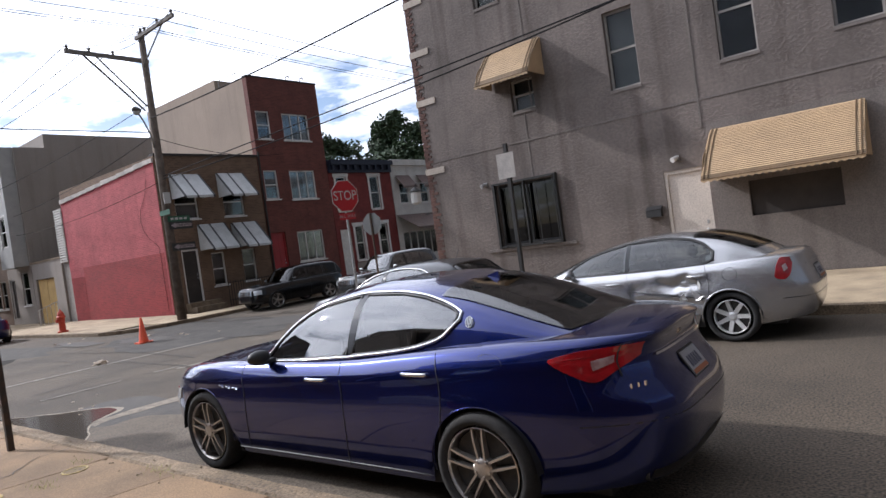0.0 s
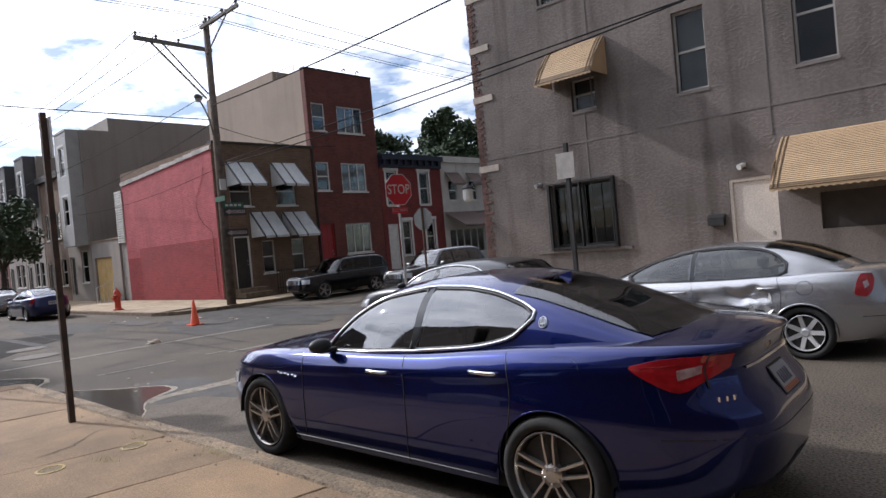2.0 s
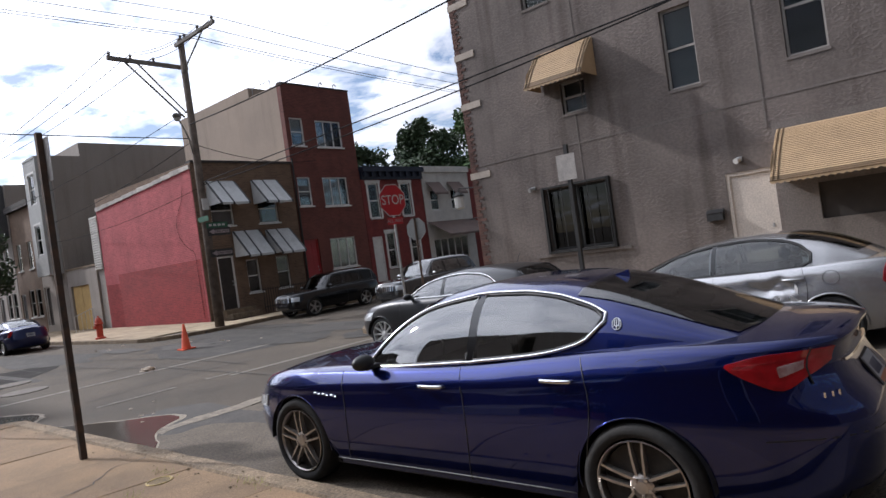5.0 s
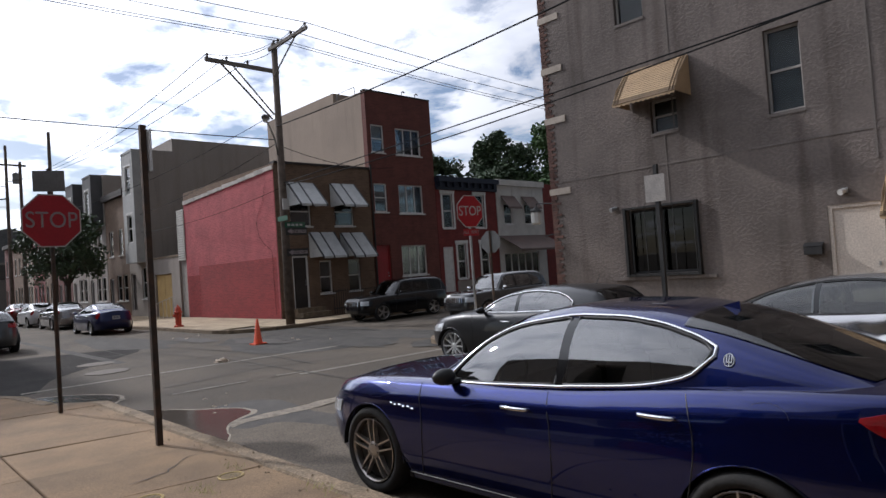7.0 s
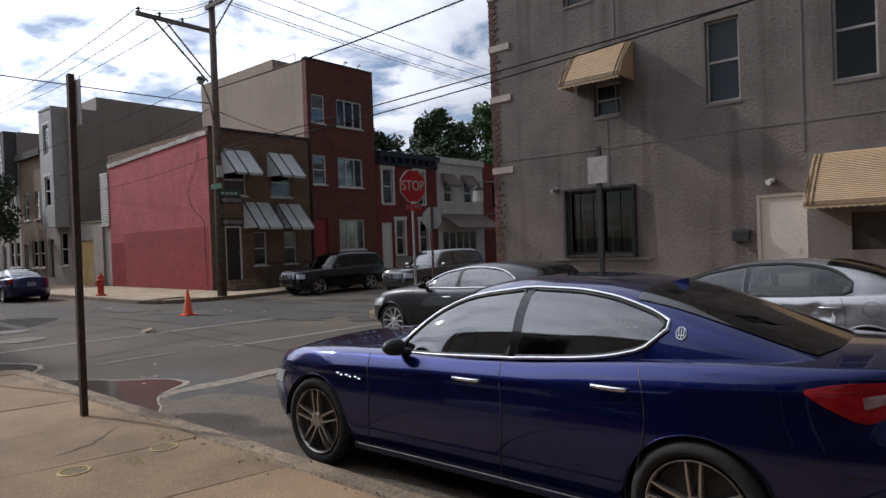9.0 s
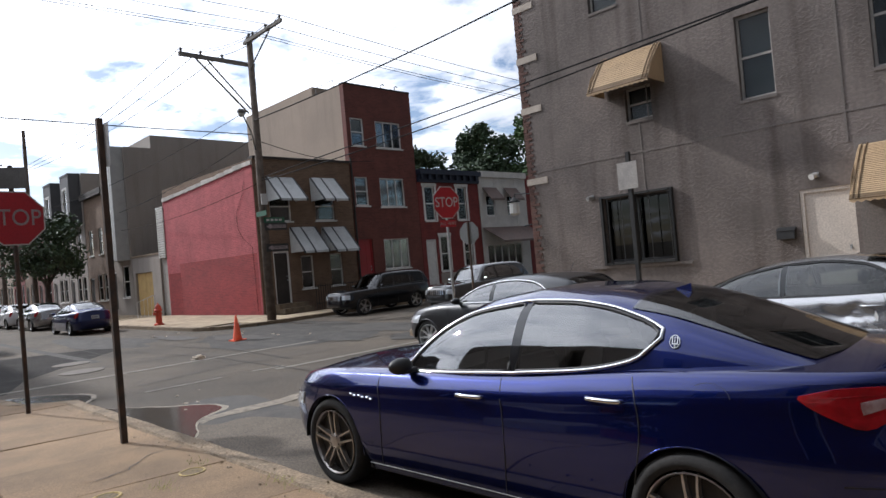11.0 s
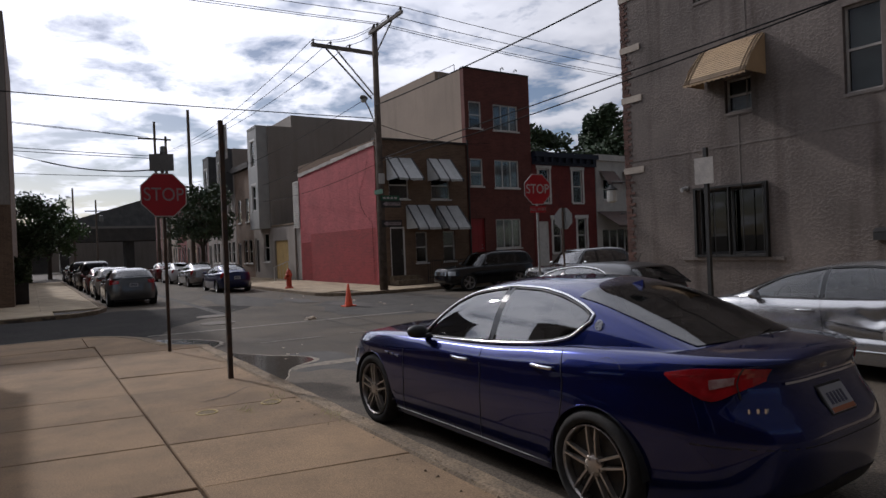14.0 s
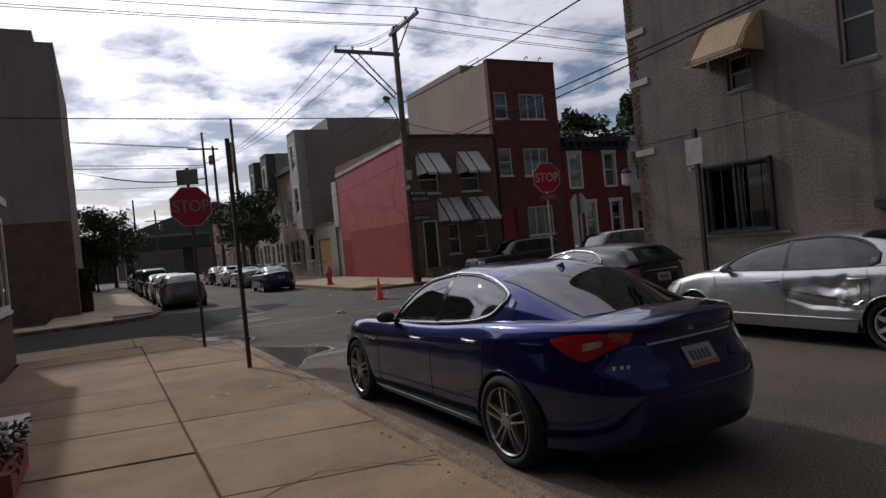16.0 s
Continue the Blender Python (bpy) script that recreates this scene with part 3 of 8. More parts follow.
def house(name, f, width, depth, height, material, label, holes, side_mat=None, parapet=0.35, group="", roof_mat=None, z0=0.0):
    """Front wall with openings, the other walls, and a flat roof behind a parapet. Returns the thing."""
    h = thing(name, f.p(width / 2, z0, -depth / 2), label, "house", group)
    e = 0.004
    bm = bmesh.new()
    holed(bm, f, e, width - e, z0, height, 0.3, holes)
    part("wall", bm, material, h)
    for a, b in ((e, 0.25), (width - 0.25, width - e)):
        bm = bmesh.new()
        fbox(bm, f, a, b, z0, height - 0.002, -depth, -0.302)
        part("wall", bm, side_mat or material, h)
    bm = bmesh.new()
    fbox(bm, f, 0.252, width - 0.252, z0, height - 0.002, -depth, -depth + 0.25)
    part("wall", bm, side_mat or material, h)
    bm = bmesh.new()
    fbox(bm, f, 0.252, width - 0.252, height - parapet - 0.15, height - parapet, -depth + 0.252, -0.302)
    part("roof", bm, roof_mat or M_ROOF, h)
    # added floors and a partition, coloured dark so windows show dim rooms
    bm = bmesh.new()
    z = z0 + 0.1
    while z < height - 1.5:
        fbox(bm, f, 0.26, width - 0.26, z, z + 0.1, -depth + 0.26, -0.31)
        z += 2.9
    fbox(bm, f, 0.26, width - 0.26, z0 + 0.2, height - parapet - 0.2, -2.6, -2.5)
    part("dark_room_fill", bm, M_BOARD, h)
    return h


# ---- ground, kerbs and pavements ----
KERB_S, KERB_N, KERB_E, KERB_W = 2.95, 10.05, -15.2, -21.6
PAVE = 0.13

bm = bmesh.new()
xs = [-900, -300, -120] + [-100 + 2 * k for k in range(61)] + [60, 300, 900]
ys = [-900, -300, -60] + [-30 + 2 * k for k in range(46)] + [120, 300, 900]
g = [[bm.verts.new((x, y, 0.0)) for y in ys] for x in xs]
for i in range(len(xs) - 1):
    for j in range(len(ys) - 1):
        bm.faces.new([g[i][j], g[i + 1][j], g[i + 1][j + 1], g[i][j + 1]])
tagged(part("ground", bm, M_ASPHALT), "worn grey asphalt street with patches and cracks", "road", kind="structure")


def blob(cx, cy, rx, ry, seed, n=36, rough=0.25):
    out = []
    for k in range(n):
        a = 2 * math.pi * k / n
        r = 1 + rough * (noise.noise((math.cos(a) * 1.7 + seed, math.sin(a) * 1.7, seed * 3.1)) + 0.5 * noise.noise((math.cos(a) * 4 + seed, math.sin(a) * 4, seed)))
        out.append((cx + rx * r * math.cos(a), cy + ry * r * math.sin(a)))
    return out


def rounded(pts, times=3):
    """The closed outline pts with its corners cut off again and again."""
    for _ in range(times):
        out = []
        for (x0, y0), (x1, y1) in zip(pts, pts[1:] + pts[:1]):
            out += [(0.75 * x0 + 0.25 * x1, 0.75 * y0 + 0.25 * y1), (0.25 * x0 + 0.75 * x1, 0.25 * y0 + 0.75 * y1)]
        pts = out
    return [(x + 0.03 * noise.noise((x * 5, y * 5, 2)), y + 0.03 * noise.noise((x * 5, y * 5, 7))) for x, y in pts]


def sheet(name, outline, z, material, label, category):
    bm = bmesh.new()
    bm.faces.new([bm.verts.new((x, y, z)) for x, y in outline])
    return tagged(part(name, bm, material), label, category, kind="structure")


def strip(x0, y0, x1, y1, w, z=0.006):
    d = Vector((x1 - x0, y1 - y0)).normalized()
    n = Vector((-d.y, d.x)) * w / 2
    return [(x0 + n.x, y0 + n.y), (x1 + n.x, y1 + n.y), (x1 - n.x, y1 - n.y), (x0 - n.x, y0 - n.y)]


sheet("asphalt_patch", blob(-17.0, 10.0, 3.4, 2.6, 2.0), 0.004, M_PATCH, "dark irregular asphalt repair patch", "road patch")
sheet("dark_asphalt", [(-14.6, -40), (-14.6, 1.4)] + rounded([(-14.6, 1.4), (-14.9, 2.6), (-16.6, 3.2), (-18.5, 4.6), (-20.5, 6.2), (-22.1, 6.9), (-22.6, 5.0), (-23.6, 2.6), (-22.6, 0.9)], 0) + [(-22.2, -40)], 0.0035, M_DARKROAD, "darker stretch of asphalt on the cross street", "road patch")
sheet("asphalt_patch", [(-40, 5.2), (-18, 4.9), (-18, 5.15), (-40, 5.5)], 0.004, M_PATCH, "dark sealed trench line in the asphalt", "road patch")
rnd = random.Random(21)
for k, (x, y, rx, ry) in enumerate(((-20.5, 11.2, 2.2, 0.8), (-15.2, 11.6, 1.9, 0.9), (-13.2, 12.3, 1.6, 0.7), (-18.4, 9.0, 1.3, 0.5), (-14.4, 9.6, 1.1, 0.45), (-21.8, 8.4, 1.6, 0.4), (-12.4, 10.4, 0.8, 0.5), (-19.2, 12.3, 1.8, 0.35))):
    sheet("asphalt_patch", blob(x, y, rx, ry, 3.3 + 1.7 * k, 40, 0.55), 0.0085 + 0.0012 * k, (M_PATCH, M_DAMP)[k % 2], "ragged dark stain on the broken asphalt", "road patch")
sheet("asphalt_patch", blob(-24.5, 7.0, 4.5, 1.0, 9.0), 0.004, M_PATCH, "dark asphalt repair patch", "road patch")
for a in ((-11.57, 6.2, -11.35, 10.0, 0.16), (-11.95, 4.0, -11.9, 5.3, 0.10), (-15.1, 2.4, -14.7, 9.4, 0.16), (-11.9, 5.9, -11.8, 6.5, 0.1)):
    sheet("road_line", strip(*a), 0.008, M_PAINT_LINE, "worn white painted crossing line", "road marking")
rnd = random.Random(33)
band = [(-8.98 - 0.06 * k / 14 + rnd.uniform(-0.05, 0.05), 3.5 + 3.0 * k / 14) for k in range(15)] + [(-8.68 - 0.06 * k / 14 + rnd.uniform(-0.06, 0.06), 3.5 + 3.0 * k / 14) for k in range(14, -1, -1)]
sheet("road_line", band, 0.0102, M_SILT, "worn pale stop line flaking off under dried silt", "road marking")
sheet("dust_patch", rounded([(-8.9, 2.97), (-8.85, 3.5), (-8.7, 4.6), (-8.5, 5.2), (-7.2, 4.9), (-5.5, 4.2), (-2.0, 3.5), (2.0, 3.2), (4.0, 2.97)], 2), 0.0055, M_DUST, "pale dusty asphalt swept along the kerb", "road patch")
def swollen(pts, d):
    """The outline pts pushed out by d from its middle, unevenly."""
    c = sum((Vector(p) for p in pts), Vector((0, 0))) / len(pts)
    rnd = random.Random(8)
    return [tuple(Vector(p) + (Vector(p) - c).normalized() * d * rnd.uniform(0.6, 1.4)) for p in pts]


sheet("damp_patch", rounded([(-9.9, 3.2), (-10.3, 4.3), (-9.8, 4.75), (-9.2, 4.7), (-8.4, 4.55), (-7.6, 4.75), (-7.0, 4.6), (-7.2, 4.3), (-7.9, 4.2), (-8.5, 3.95), (-8.3, 3.5)]), 0.006, M_DAMP, "damp dark asphalt running out from the puddle", "damp patch")
CORNER_PUDDLE = rounded([(-14.2, 2.2), (-14.0, 2.8), (-13.4, 3.2), (-12.75, 3.45), (-12.2, 3.2), (-11.85, 2.98), (-12.2, 2.68), (-12.5, 2.44), (-13.3, 2.32)], 2)
PUDDLE = [(-11.7, 2.97), (-11.2, 3.12), (-10.7, 3.4), (-10.2, 3.68), (-9.9, 3.95), (-9.55, 4.15), (-9.2, 4.05), (-9.05, 3.72), (-8.75, 3.45), (-8.3, 3.3), (-8.0, 3.12), (-7.85, 2.97)]
rim = [(x, max(y, 2.965)) for x, y in swollen(PUDDLE, 0.075)]
sheet("silt_edge", [(x, max(y, 2.962)) for x, y in rounded(rim)], 0.0095, M_SILTRIM, "pale dried silt round the puddle", "silt edge")
sheet("puddle", [(x, max(y, 2.964)) for x, y in rounded(PUDDLE)], 0.012, M_WATER, "dark still puddle along the kerb", "puddle")
sheet("silt_edge", [(x, y) for x, y in swollen(CORNER_PUDDLE, 0.085)], 0.0095, M_SILTRIM, "pale dried silt round the puddle", "silt edge")
sheet("puddle", CORNER_PUDDLE, 0.012, M_WATER, "dark puddle by the corner kerb", "puddle")
for cx, cy, r in ((-16.6, 4.3, 0.45), (-18.6, 4.6, 0.42)):
    bm = bmesh.new()
    lathe(bm, [(r, -0.02), (r, 0.012), (r * 0.9, 0.02), (0.05, 0.02)], (cx, cy, 0), seg=24)
    tagged(part("manhole_cover", bm, M_COVER), "pale worn manhole cover set in asphalt", "manhole cover", "road covers", "structure")

# kerb lines as runs of stones
kerb_mesh = {}


def kerb_run(owner, x0, y0, x1, y1, step=1.4):
    d = Vector((x1 - x0, y1 - y0, 0))
    n = max(1, round(d.length / step))
    L = d.length / n
    ang = math.atan2(d.y, d.x)
    key = round(L, 3)
    if key not in kerb_mesh:
        bm = bmesh.new()
        h, w, c = PAVE + 0.06, 0.19, 0.03
        prof = [(0, -0.06), (0, h - 0.06 - 0.002), (w - c, h - 0.06 + 0.003), (w, h - 0.06 - c), (w + 0.01, -0.06)]
        m = 5
        rings = []
        for k in range(m):
            s = 0.006 + (L - 0.012) * k / (m - 1)
            rings.append([bm.verts.new((s, -a + random.uniform(-0.006, 0.006), z + (random.uniform(-0.006, 0.004) if z > 0 else 0))) for a, z in prof])
        for a, b in zip(rings, rings[1:]):
            for k in range(5):
                bm.faces.new([a[k], a[(k + 1) % 5], b[(k + 1) % 5], b[k]])
        bm.faces.new(rings[0]); bm.faces.new(rings[-1])
        bmesh.ops.recalc_face_normals(bm, faces=bm.faces[:])
        me = bpy.data.meshes.new("kerb_stone"); bm.to_mesh(me); bm.free()
        me.materials.append(M_KERB)
        kerb_mesh[key] = me
    for k in range(n):
        ob = new("kerb_stone", kerb_mesh[key])
        ob.parent = owner
        p = Vector((x0, y0, 0)) + d * (k / n)
        ob.matrix_basis = Matrix.Translation(p) @ Matrix.Rotation(ang, 4, "Z")


slab_mesh = {}


def slabs(owner, x0, x1, y0, y1, lx, ly, material, gap=0.006, top=PAVE, skew=0.0):
    """Concrete slabs with open joints, each a piece of its own; skew leans the cross joints."""
    nx, ny = max(1, round((x1 - x0) / lx)), max(1, round((y1 - y0) / ly))
    lx, ly = (x1 - x0) / nx, (y1 - y0) / ny
    key = (round(lx, 3), round(ly, 3), material.name, skew)
    if key not in slab_mesh:
        bm = bmesh.new()
        a, b, c = lx / 2 - gap / 2, ly / 2 - gap / 2, 0.008
        lo = [bm.verts.new(v) for v in ((-a, -b, -0.08), (a, -b, -0.08), (a, b, -0.08), (-a, b, -0.08))]
        mi = [bm.verts.new(v) for v in ((-a, -b, -c), (a, -b, -c), (a, b, -c), (-a, b, -c))]
        hi = [bm.verts.new(v) for v in ((-a + c, -b + c, 0), (a - c, -b + c, 0), (a - c, b - c, 0), (-a + c, b - c, 0))]
        for k in range(4):
            bm.faces.new([lo[k], lo[(k + 1) % 4], mi[(k + 1) % 4], mi[k]])
            bm.faces.new([mi[k], mi[(k + 1) % 4], hi[(k + 1) % 4], hi[k]])
        bm.faces.new(hi)
        for v in bm.verts:
            v.co.x += skew * v.co.y
        me = bpy.data.meshes.new("slab"); bm.to_mesh(me); bm.free()
        me.materials.append(material)
        slab_mesh[key] = me
    for i in range(nx):
        for j in range(ny):
            ob = new("slab", slab_mesh[key])
            ob.parent = owner
            ob.matrix_basis = (Matrix.Translation((x0 + lx * (i + 0.5) + skew * (y0 + ly * (j + 0.5) - 1.2), y0 + ly * (j + 0.5), top + random.uniform(-0.006, 0.004)))
                               @ Euler((random.uniform(-0.004, 0.004), random.uniform(-0.004, 0.004), 0)).to_matrix().to_4x4())


def pavement(name, outlines, label):
    """The bed under the slabs; slabs and kerb stones are its pieces."""
    bm = bmesh.new()
    for o in outlines:
        prism(bm, o, -0.05, PAVE - 0.05)
    ob = part(name, bm, M_JOINT)
    return tagged(ob, label, "pavement", kind="structure")


R = 1.6  # corner radius


def arc(cx, cy, r, a0, a1, n=6):
    return [(cx + r * math.cos(radians(a0 + (a1 - a0) * k / n)), cy + r * math.sin(radians(a0 + (a1 - a0) * k / n))) for k in range(n + 1)]


def kerb_path(owner, pts):
    for (x0, y0), (x1, y1) in zip(pts, pts[1:]):
        kerb_run(owner, x0, y0, x1, y1)


# south-east pavement, under the camera
SE = pavement("pavement_southeast", [[(-13.2, -1.0), (30, -1.0), (30, KERB_S - 0.02), (-11.8, KERB_S - 0.02), (-12.38, 2.36), (-13.2, 2.26)], [(KERB_E + 0.02, -40), (-13.22, -40), (-13.22, 2.26), (-13.8, 2.2), (-14.6, 1.86), (KERB_E + 0.02, 1.2)]], "tan concrete slab pavement with cracked joints")
# north-east
NE = pavement("pavement_northeast", [[(-11.6, KERB_N + 0.02), (30, KERB_N + 0.02), (30, 14.14), (-11.6, 14.14)], [(-12.98, 11.3), (-11.62, 10.2), (-11.62, 60), (-12.98, 60)]], "tan concrete pavement before the stucco building")
NW = pavement("pavement_northwest", [[(-110, 9.72), (-23.4, 9.72), (-23.4, 13.5), (-110, 13.5)], [(-23.38, 9.9), (KERB_W - 0.02, 11.3), (KERB_W - 0.02, 60), (-23.38, 60)]], "sunlit cracked concrete pavement at the corner")
SW = pavement("pavement_southwest", [[(-110, -1.3), (-24.2, -1.3), (-24.2, 2.38), (-110, 2.38)], [(-24.18, -40), (-22.2, -40), (-22.2, 0.8), (-24.18, 2.3)]], "pale concrete pavement on the far corner")

# ---- stucco building ----
ST = Face3((-11.33, 14.14, 0), (1, 0, 0), (0, -1, 0))
sx = lambda x: x + 11.33
ST_HOLES = [(sx(-9.12), sx(-7.38), 1.32, 2.88), (sx(-4.75), sx(-3.82), 0.16, 2.5), (sx(-3.08), sx(-1.47), 1.33, 2.04), (sx(-5.67), sx(-4.98), 4.52, 6.28),
            (sx(-3.31), sx(-2.58), 4.56, 6.5), (sx(-1.29), sx(-0.5), 4.6, 6.4), (sx(-9.05), sx(-8.3), 7.5, 9.1), (sx(-8.3), sx(-7.64), 4.64, 5.42), (sx(1.6), sx(2.4), 4.6, 6.4)]
stucco = house("corner_building", ST, 27.0, 12.0, 10.6, M_STUCCO, "grey stucco corner building, stained and patched, with awnings", ST_HOLES)
window(ST, *ST_HOLES[0], stucco, M_BLACKIRON, 0.12, 0.06, sash=False, mullion=1, glass_mat=M_DARKGLASS, blind=("sides", 0.2), blind_mat=M_DARKROOM)
door(ST, *ST_HOLES[1], stucco, M_DOORW, 0.06, panels=False, frame_mat=M_DOORW)
bm = bmesh.new()
fbox(bm, ST, ST_HOLES[2][0] - 0.0, ST_HOLES[2][1], 1.33, 2.04, -0.14, -0.06)
part("boarded_window", bm, M_BOARD, stucco, "dark boarded-up window opening")
# sheets behind these panes carry their tone; the dark ones paint unlit rooms
for k, b in ((3, ("top", 0.98)), (4, ("top", 0.98)), (5, ("top", 0.98)), (6, ("top", 0.98)), (7, ("top", 0.98)), (8, ("top", 0.98))):
    window(ST, *ST_HOLES[k], stucco, M_GREYTRIM, 0.14, 0.05, sash=True, blind=b, glass_mat=M_DULLGLASS, blind_mat=M_DARKROOM if k in (4, 5) else M_DIMBLIND, sill_mat=M_STUCCO_SMOOTH)
# patched render bands and ledge lines
bm = bmesh.new()
fbox(bm, ST, 0.01, 26.9, 3.86, 3.90, 0.0, 0.012)
fbox(bm, ST, sx(-3.86), sx(-3.82), 3.3, 9.8, 0.0, 0.014)
fbox(bm, ST, sx(-9.6), sx(-7.0), 1.18, 1.25, 0.0, 0.05)
fbox(bm, ST, sx(-7.75), sx(-7.72), 4.6, 9.8, 0.0, 0.01)
fbox(bm, ST, sx(-8.0), sx(-7.97), 2.95, 4.55, 0.0, 0.01)
part("render_seam", bm, M_STUCCO_SMOOTH, stucco)
bm = bmesh.new()
fbox(bm, ST, sx(-3.75), sx(15.6), 0.14, 3.3, 0.0, 0.006)
holes_b = [(ST_HOLES[2][0] - 0.0, ST_HOLES[2][1], 1.33, 2.04)]
bm.free()
bm = bmesh.new()
holed(bm, Face3((-11.33, 14.134, 0), (1, 0, 0), (0, -1, 0)), sx(-3.75), sx(15.6), 0.14, 3.35, 0.005, holes_b)
part("smooth_render", bm, M_STUCCO_SMOOTH, stucco, "smoother repaired render round the shopfront")
# window cage
bm = bmesh.new()
a, b = ST_HOLES[0][0] - 0.06, ST_HOLES[0][1] + 0.06
holed(bm, Face3((-11.33, 14.03, 0), (1, 0, 0), (0, -1, 0)), a, b, 1.26, 2.95, 0.105, [(a + 0.05, (a + b) / 2 - 0.015, 1.31, 2.90), ((a + b) / 2 + 0.015, b - 0.05, 1.31, 2.90)])
cage = part("window_cage", bm, M_BLACKIRON, stucco, "black iron security cage")
for k in range(5):
    s = a + 0.06 + (b - a - 0.14) * (0.0, 0.09, 0.30, 0.72, 1.0)[k]
    bm = bmesh.new()
    fbox(bm, ST, s, s + 0.014, 1.27, 2.94, 0.112, 0.126)
    sub(part("bar", bm, M_BLACKIRON, None), cage, stucco)


def slat_awning(f, s0, s1, zt, zb, depth, n, owner_label, side=True, dark_edge=2, group="tan awnings"):
    """A metal awning of overlapping level slats, with closed cheeks."""
    aw = thing("awning", f.p((s0 + s1) / 2, zb, 0.002), owner_label, "awning", group)
    for k in range(n):
        t0, t1 = k / n, (k + 1) / n
        d0, d1 = 0.02 + depth * t0 ** 0.9, 0.02 + depth * t1 ** 0.9
        z0, z1 = zt - (zt - zb) * t0 ** 1.1, zt - (zt - zb) * t1 ** 1.1
        bm = bmesh.new()
        c = [f.p(s0, z0, d0), f.p(s1, z0, d0), f.p(s1, z1 - 0.012, d1 + 0.006), f.p(s0, z1 - 0.012, d1 + 0.006)]
        off = f.n * 0.010 + Vector((0, 0, 0.012))
        vs = [bm.verts.new(p) for p in c] + [bm.verts.new(p + off * (0.3 if i < 2 else 1)) for i, p in enumerate(c)]
        for q in ((0, 1, 2, 3), (4, 7, 6, 5), (0, 4, 5, 1), (1, 5, 6, 2), (2, 6, 7, 3), (3, 7, 4, 0)):
            bm.faces.new([vs[i] for i in q])
        part("slat", bm, M_AWN_DK if k >= n - dark_edge or k % 3 == 2 and n > 20 and False else M_AWN, aw)
        if k < n - 1:
            bm = bmesh.new()
            e = [f.p(s0 + 0.01, z1 - 0.004, d1 + 0.020), f.p(s1 - 0.01, z1 - 0.004, d1 + 0.020)]
            tube(bm, e, 0.005, 4)
            part("slat_edge", bm, M_AWN_DK, aw)
    bm = bmesh.new()
    nv = int((s1 - s0) / 0.06)
    lo = []
    for i in range(nv + 1):
        a = s0 + (s1 - s0) * i / nv
        zz = zb - (0.075 if i % 2 else 0.045)
        lo.append([bm.verts.new(f.p(a, z_, depth + d_)) for z_, d_ in ((zb - 0.012, 0.012), (zz, 0.012), (zz, 0.022), (zb - 0.012, 0.022))])
    for a, b in zip(lo, lo[1:]):
        for k in range(4):
            bm.faces.new([a[k], a[(k + 1) % 4], b[(k + 1) % 4], b[k]])
    bm.faces.new(lo[0]); bm.faces.new(lo[-1])
    part("valance", bm, M_AWN, aw)
    for s in (s0 + 0.05, s0 + 0.13, s1 - 0.05, s1 - 0.13):
        bm = bmesh.new()
        tube(bm, [f.p(s, zt - (zt - zb) * (k / 8) ** 1.1 + 0.016, 0.034 + depth * (k / 8) ** 0.9) for k in range(9)], 0.012, 5)
        part("edge_stripe", bm, M_AWN_DK, aw)
    for s in (s0, s1):
        bm = bmesh.new()
        v = [f.p(s, zt - 0.02, 0.02), f.p(s, zb - 0.01, 0.02), f.p(s, zb - 0.01, depth + 0.01), f.p(s, zb + (zt - zb) * 0.4, 0.02 + depth * 0.72)]
        w = [p + f.u * 0.012 for p in v]
        a = [bm.verts.new(p) for p in v]; b = [bm.verts.new(p) for p in w]
        bm.faces.new(a); bm.faces.new(b[::-1])
        for k in range(4):
            bm.faces.new([a[k], a[(k + 1) % 4], b[(k + 1) % 4], b[k]])
        part("cheek", bm, M_AWN, aw)
        bm = bmesh.new()
        tube(bm, [v[0], v[3], v[2], v[1]], 0.012, 5)
        part("awning_rail", bm, M_AWN_DK, aw)
    return aw


slat_awning(ST, sx(-3.66), sx(-0.97), 3.2, 2.18, 1.12, 30, "long tan slatted metal awning over the boarded window")
slat_awning(ST, sx(-8.82), sx(-7.28), 6.26, 5.34, 0.80, 18, "small tan slatted metal awning over an upper window")

# brick edge with stone quoins at the corner
for k in range(140):
    z = 0.15 + k * 0.0745
    if z > 10.5:
        break
    w = (0.21, 0.12, 0.26, 0.15)[k % 4] + 0.03 * math.sin(k * 1.7)
    bm = bmesh.new()
    fbox(bm, ST, -0.015 - 0.01 * (k % 2), w, z, z + 0.064, -0.1, 0.014 + 0.004 * (k % 3))
    part("brick", bm, M_BRICK, stucco)
for z in (3.55, 5.48, 6.85, 8.25):
    bm = bmesh.new()
    fbox(bm, ST, -0.05, 0.62, z, z + 0.17, -0.1, 0.028)
    part("quoin_stone", bm, M_STONE, stucco)

mb = thing("mailbox", ST.p(sx(-5.03), 1.6, 0.1), "small black wall-mounted mailbox beside the door", "mailbox")
bm = bmesh.new()
fbox(bm, ST, sx(-5.2), sx(-4.87), 1.56, 1.72, 0.005, 0.13)
part("box", bm, M_PLASTIC, mb)
bm = bmesh.new()
v = [ST.p(sx(-5.21) if a else sx(-4.86), z, d) for a in (1, 0) for z, d in ((1.725, 0.14), (1.80, 0.004), (1.725, 0.004))]
vs = [bm.verts.new(p) for p in v]
for q in ((0, 1, 2), (3, 5, 4), (0, 3, 4, 1), (1, 4, 5, 2), (2, 5, 3, 0)):
    bm.faces.new([vs[i] for i in q])
part("lid", bm, M_PLASTIC, mb)
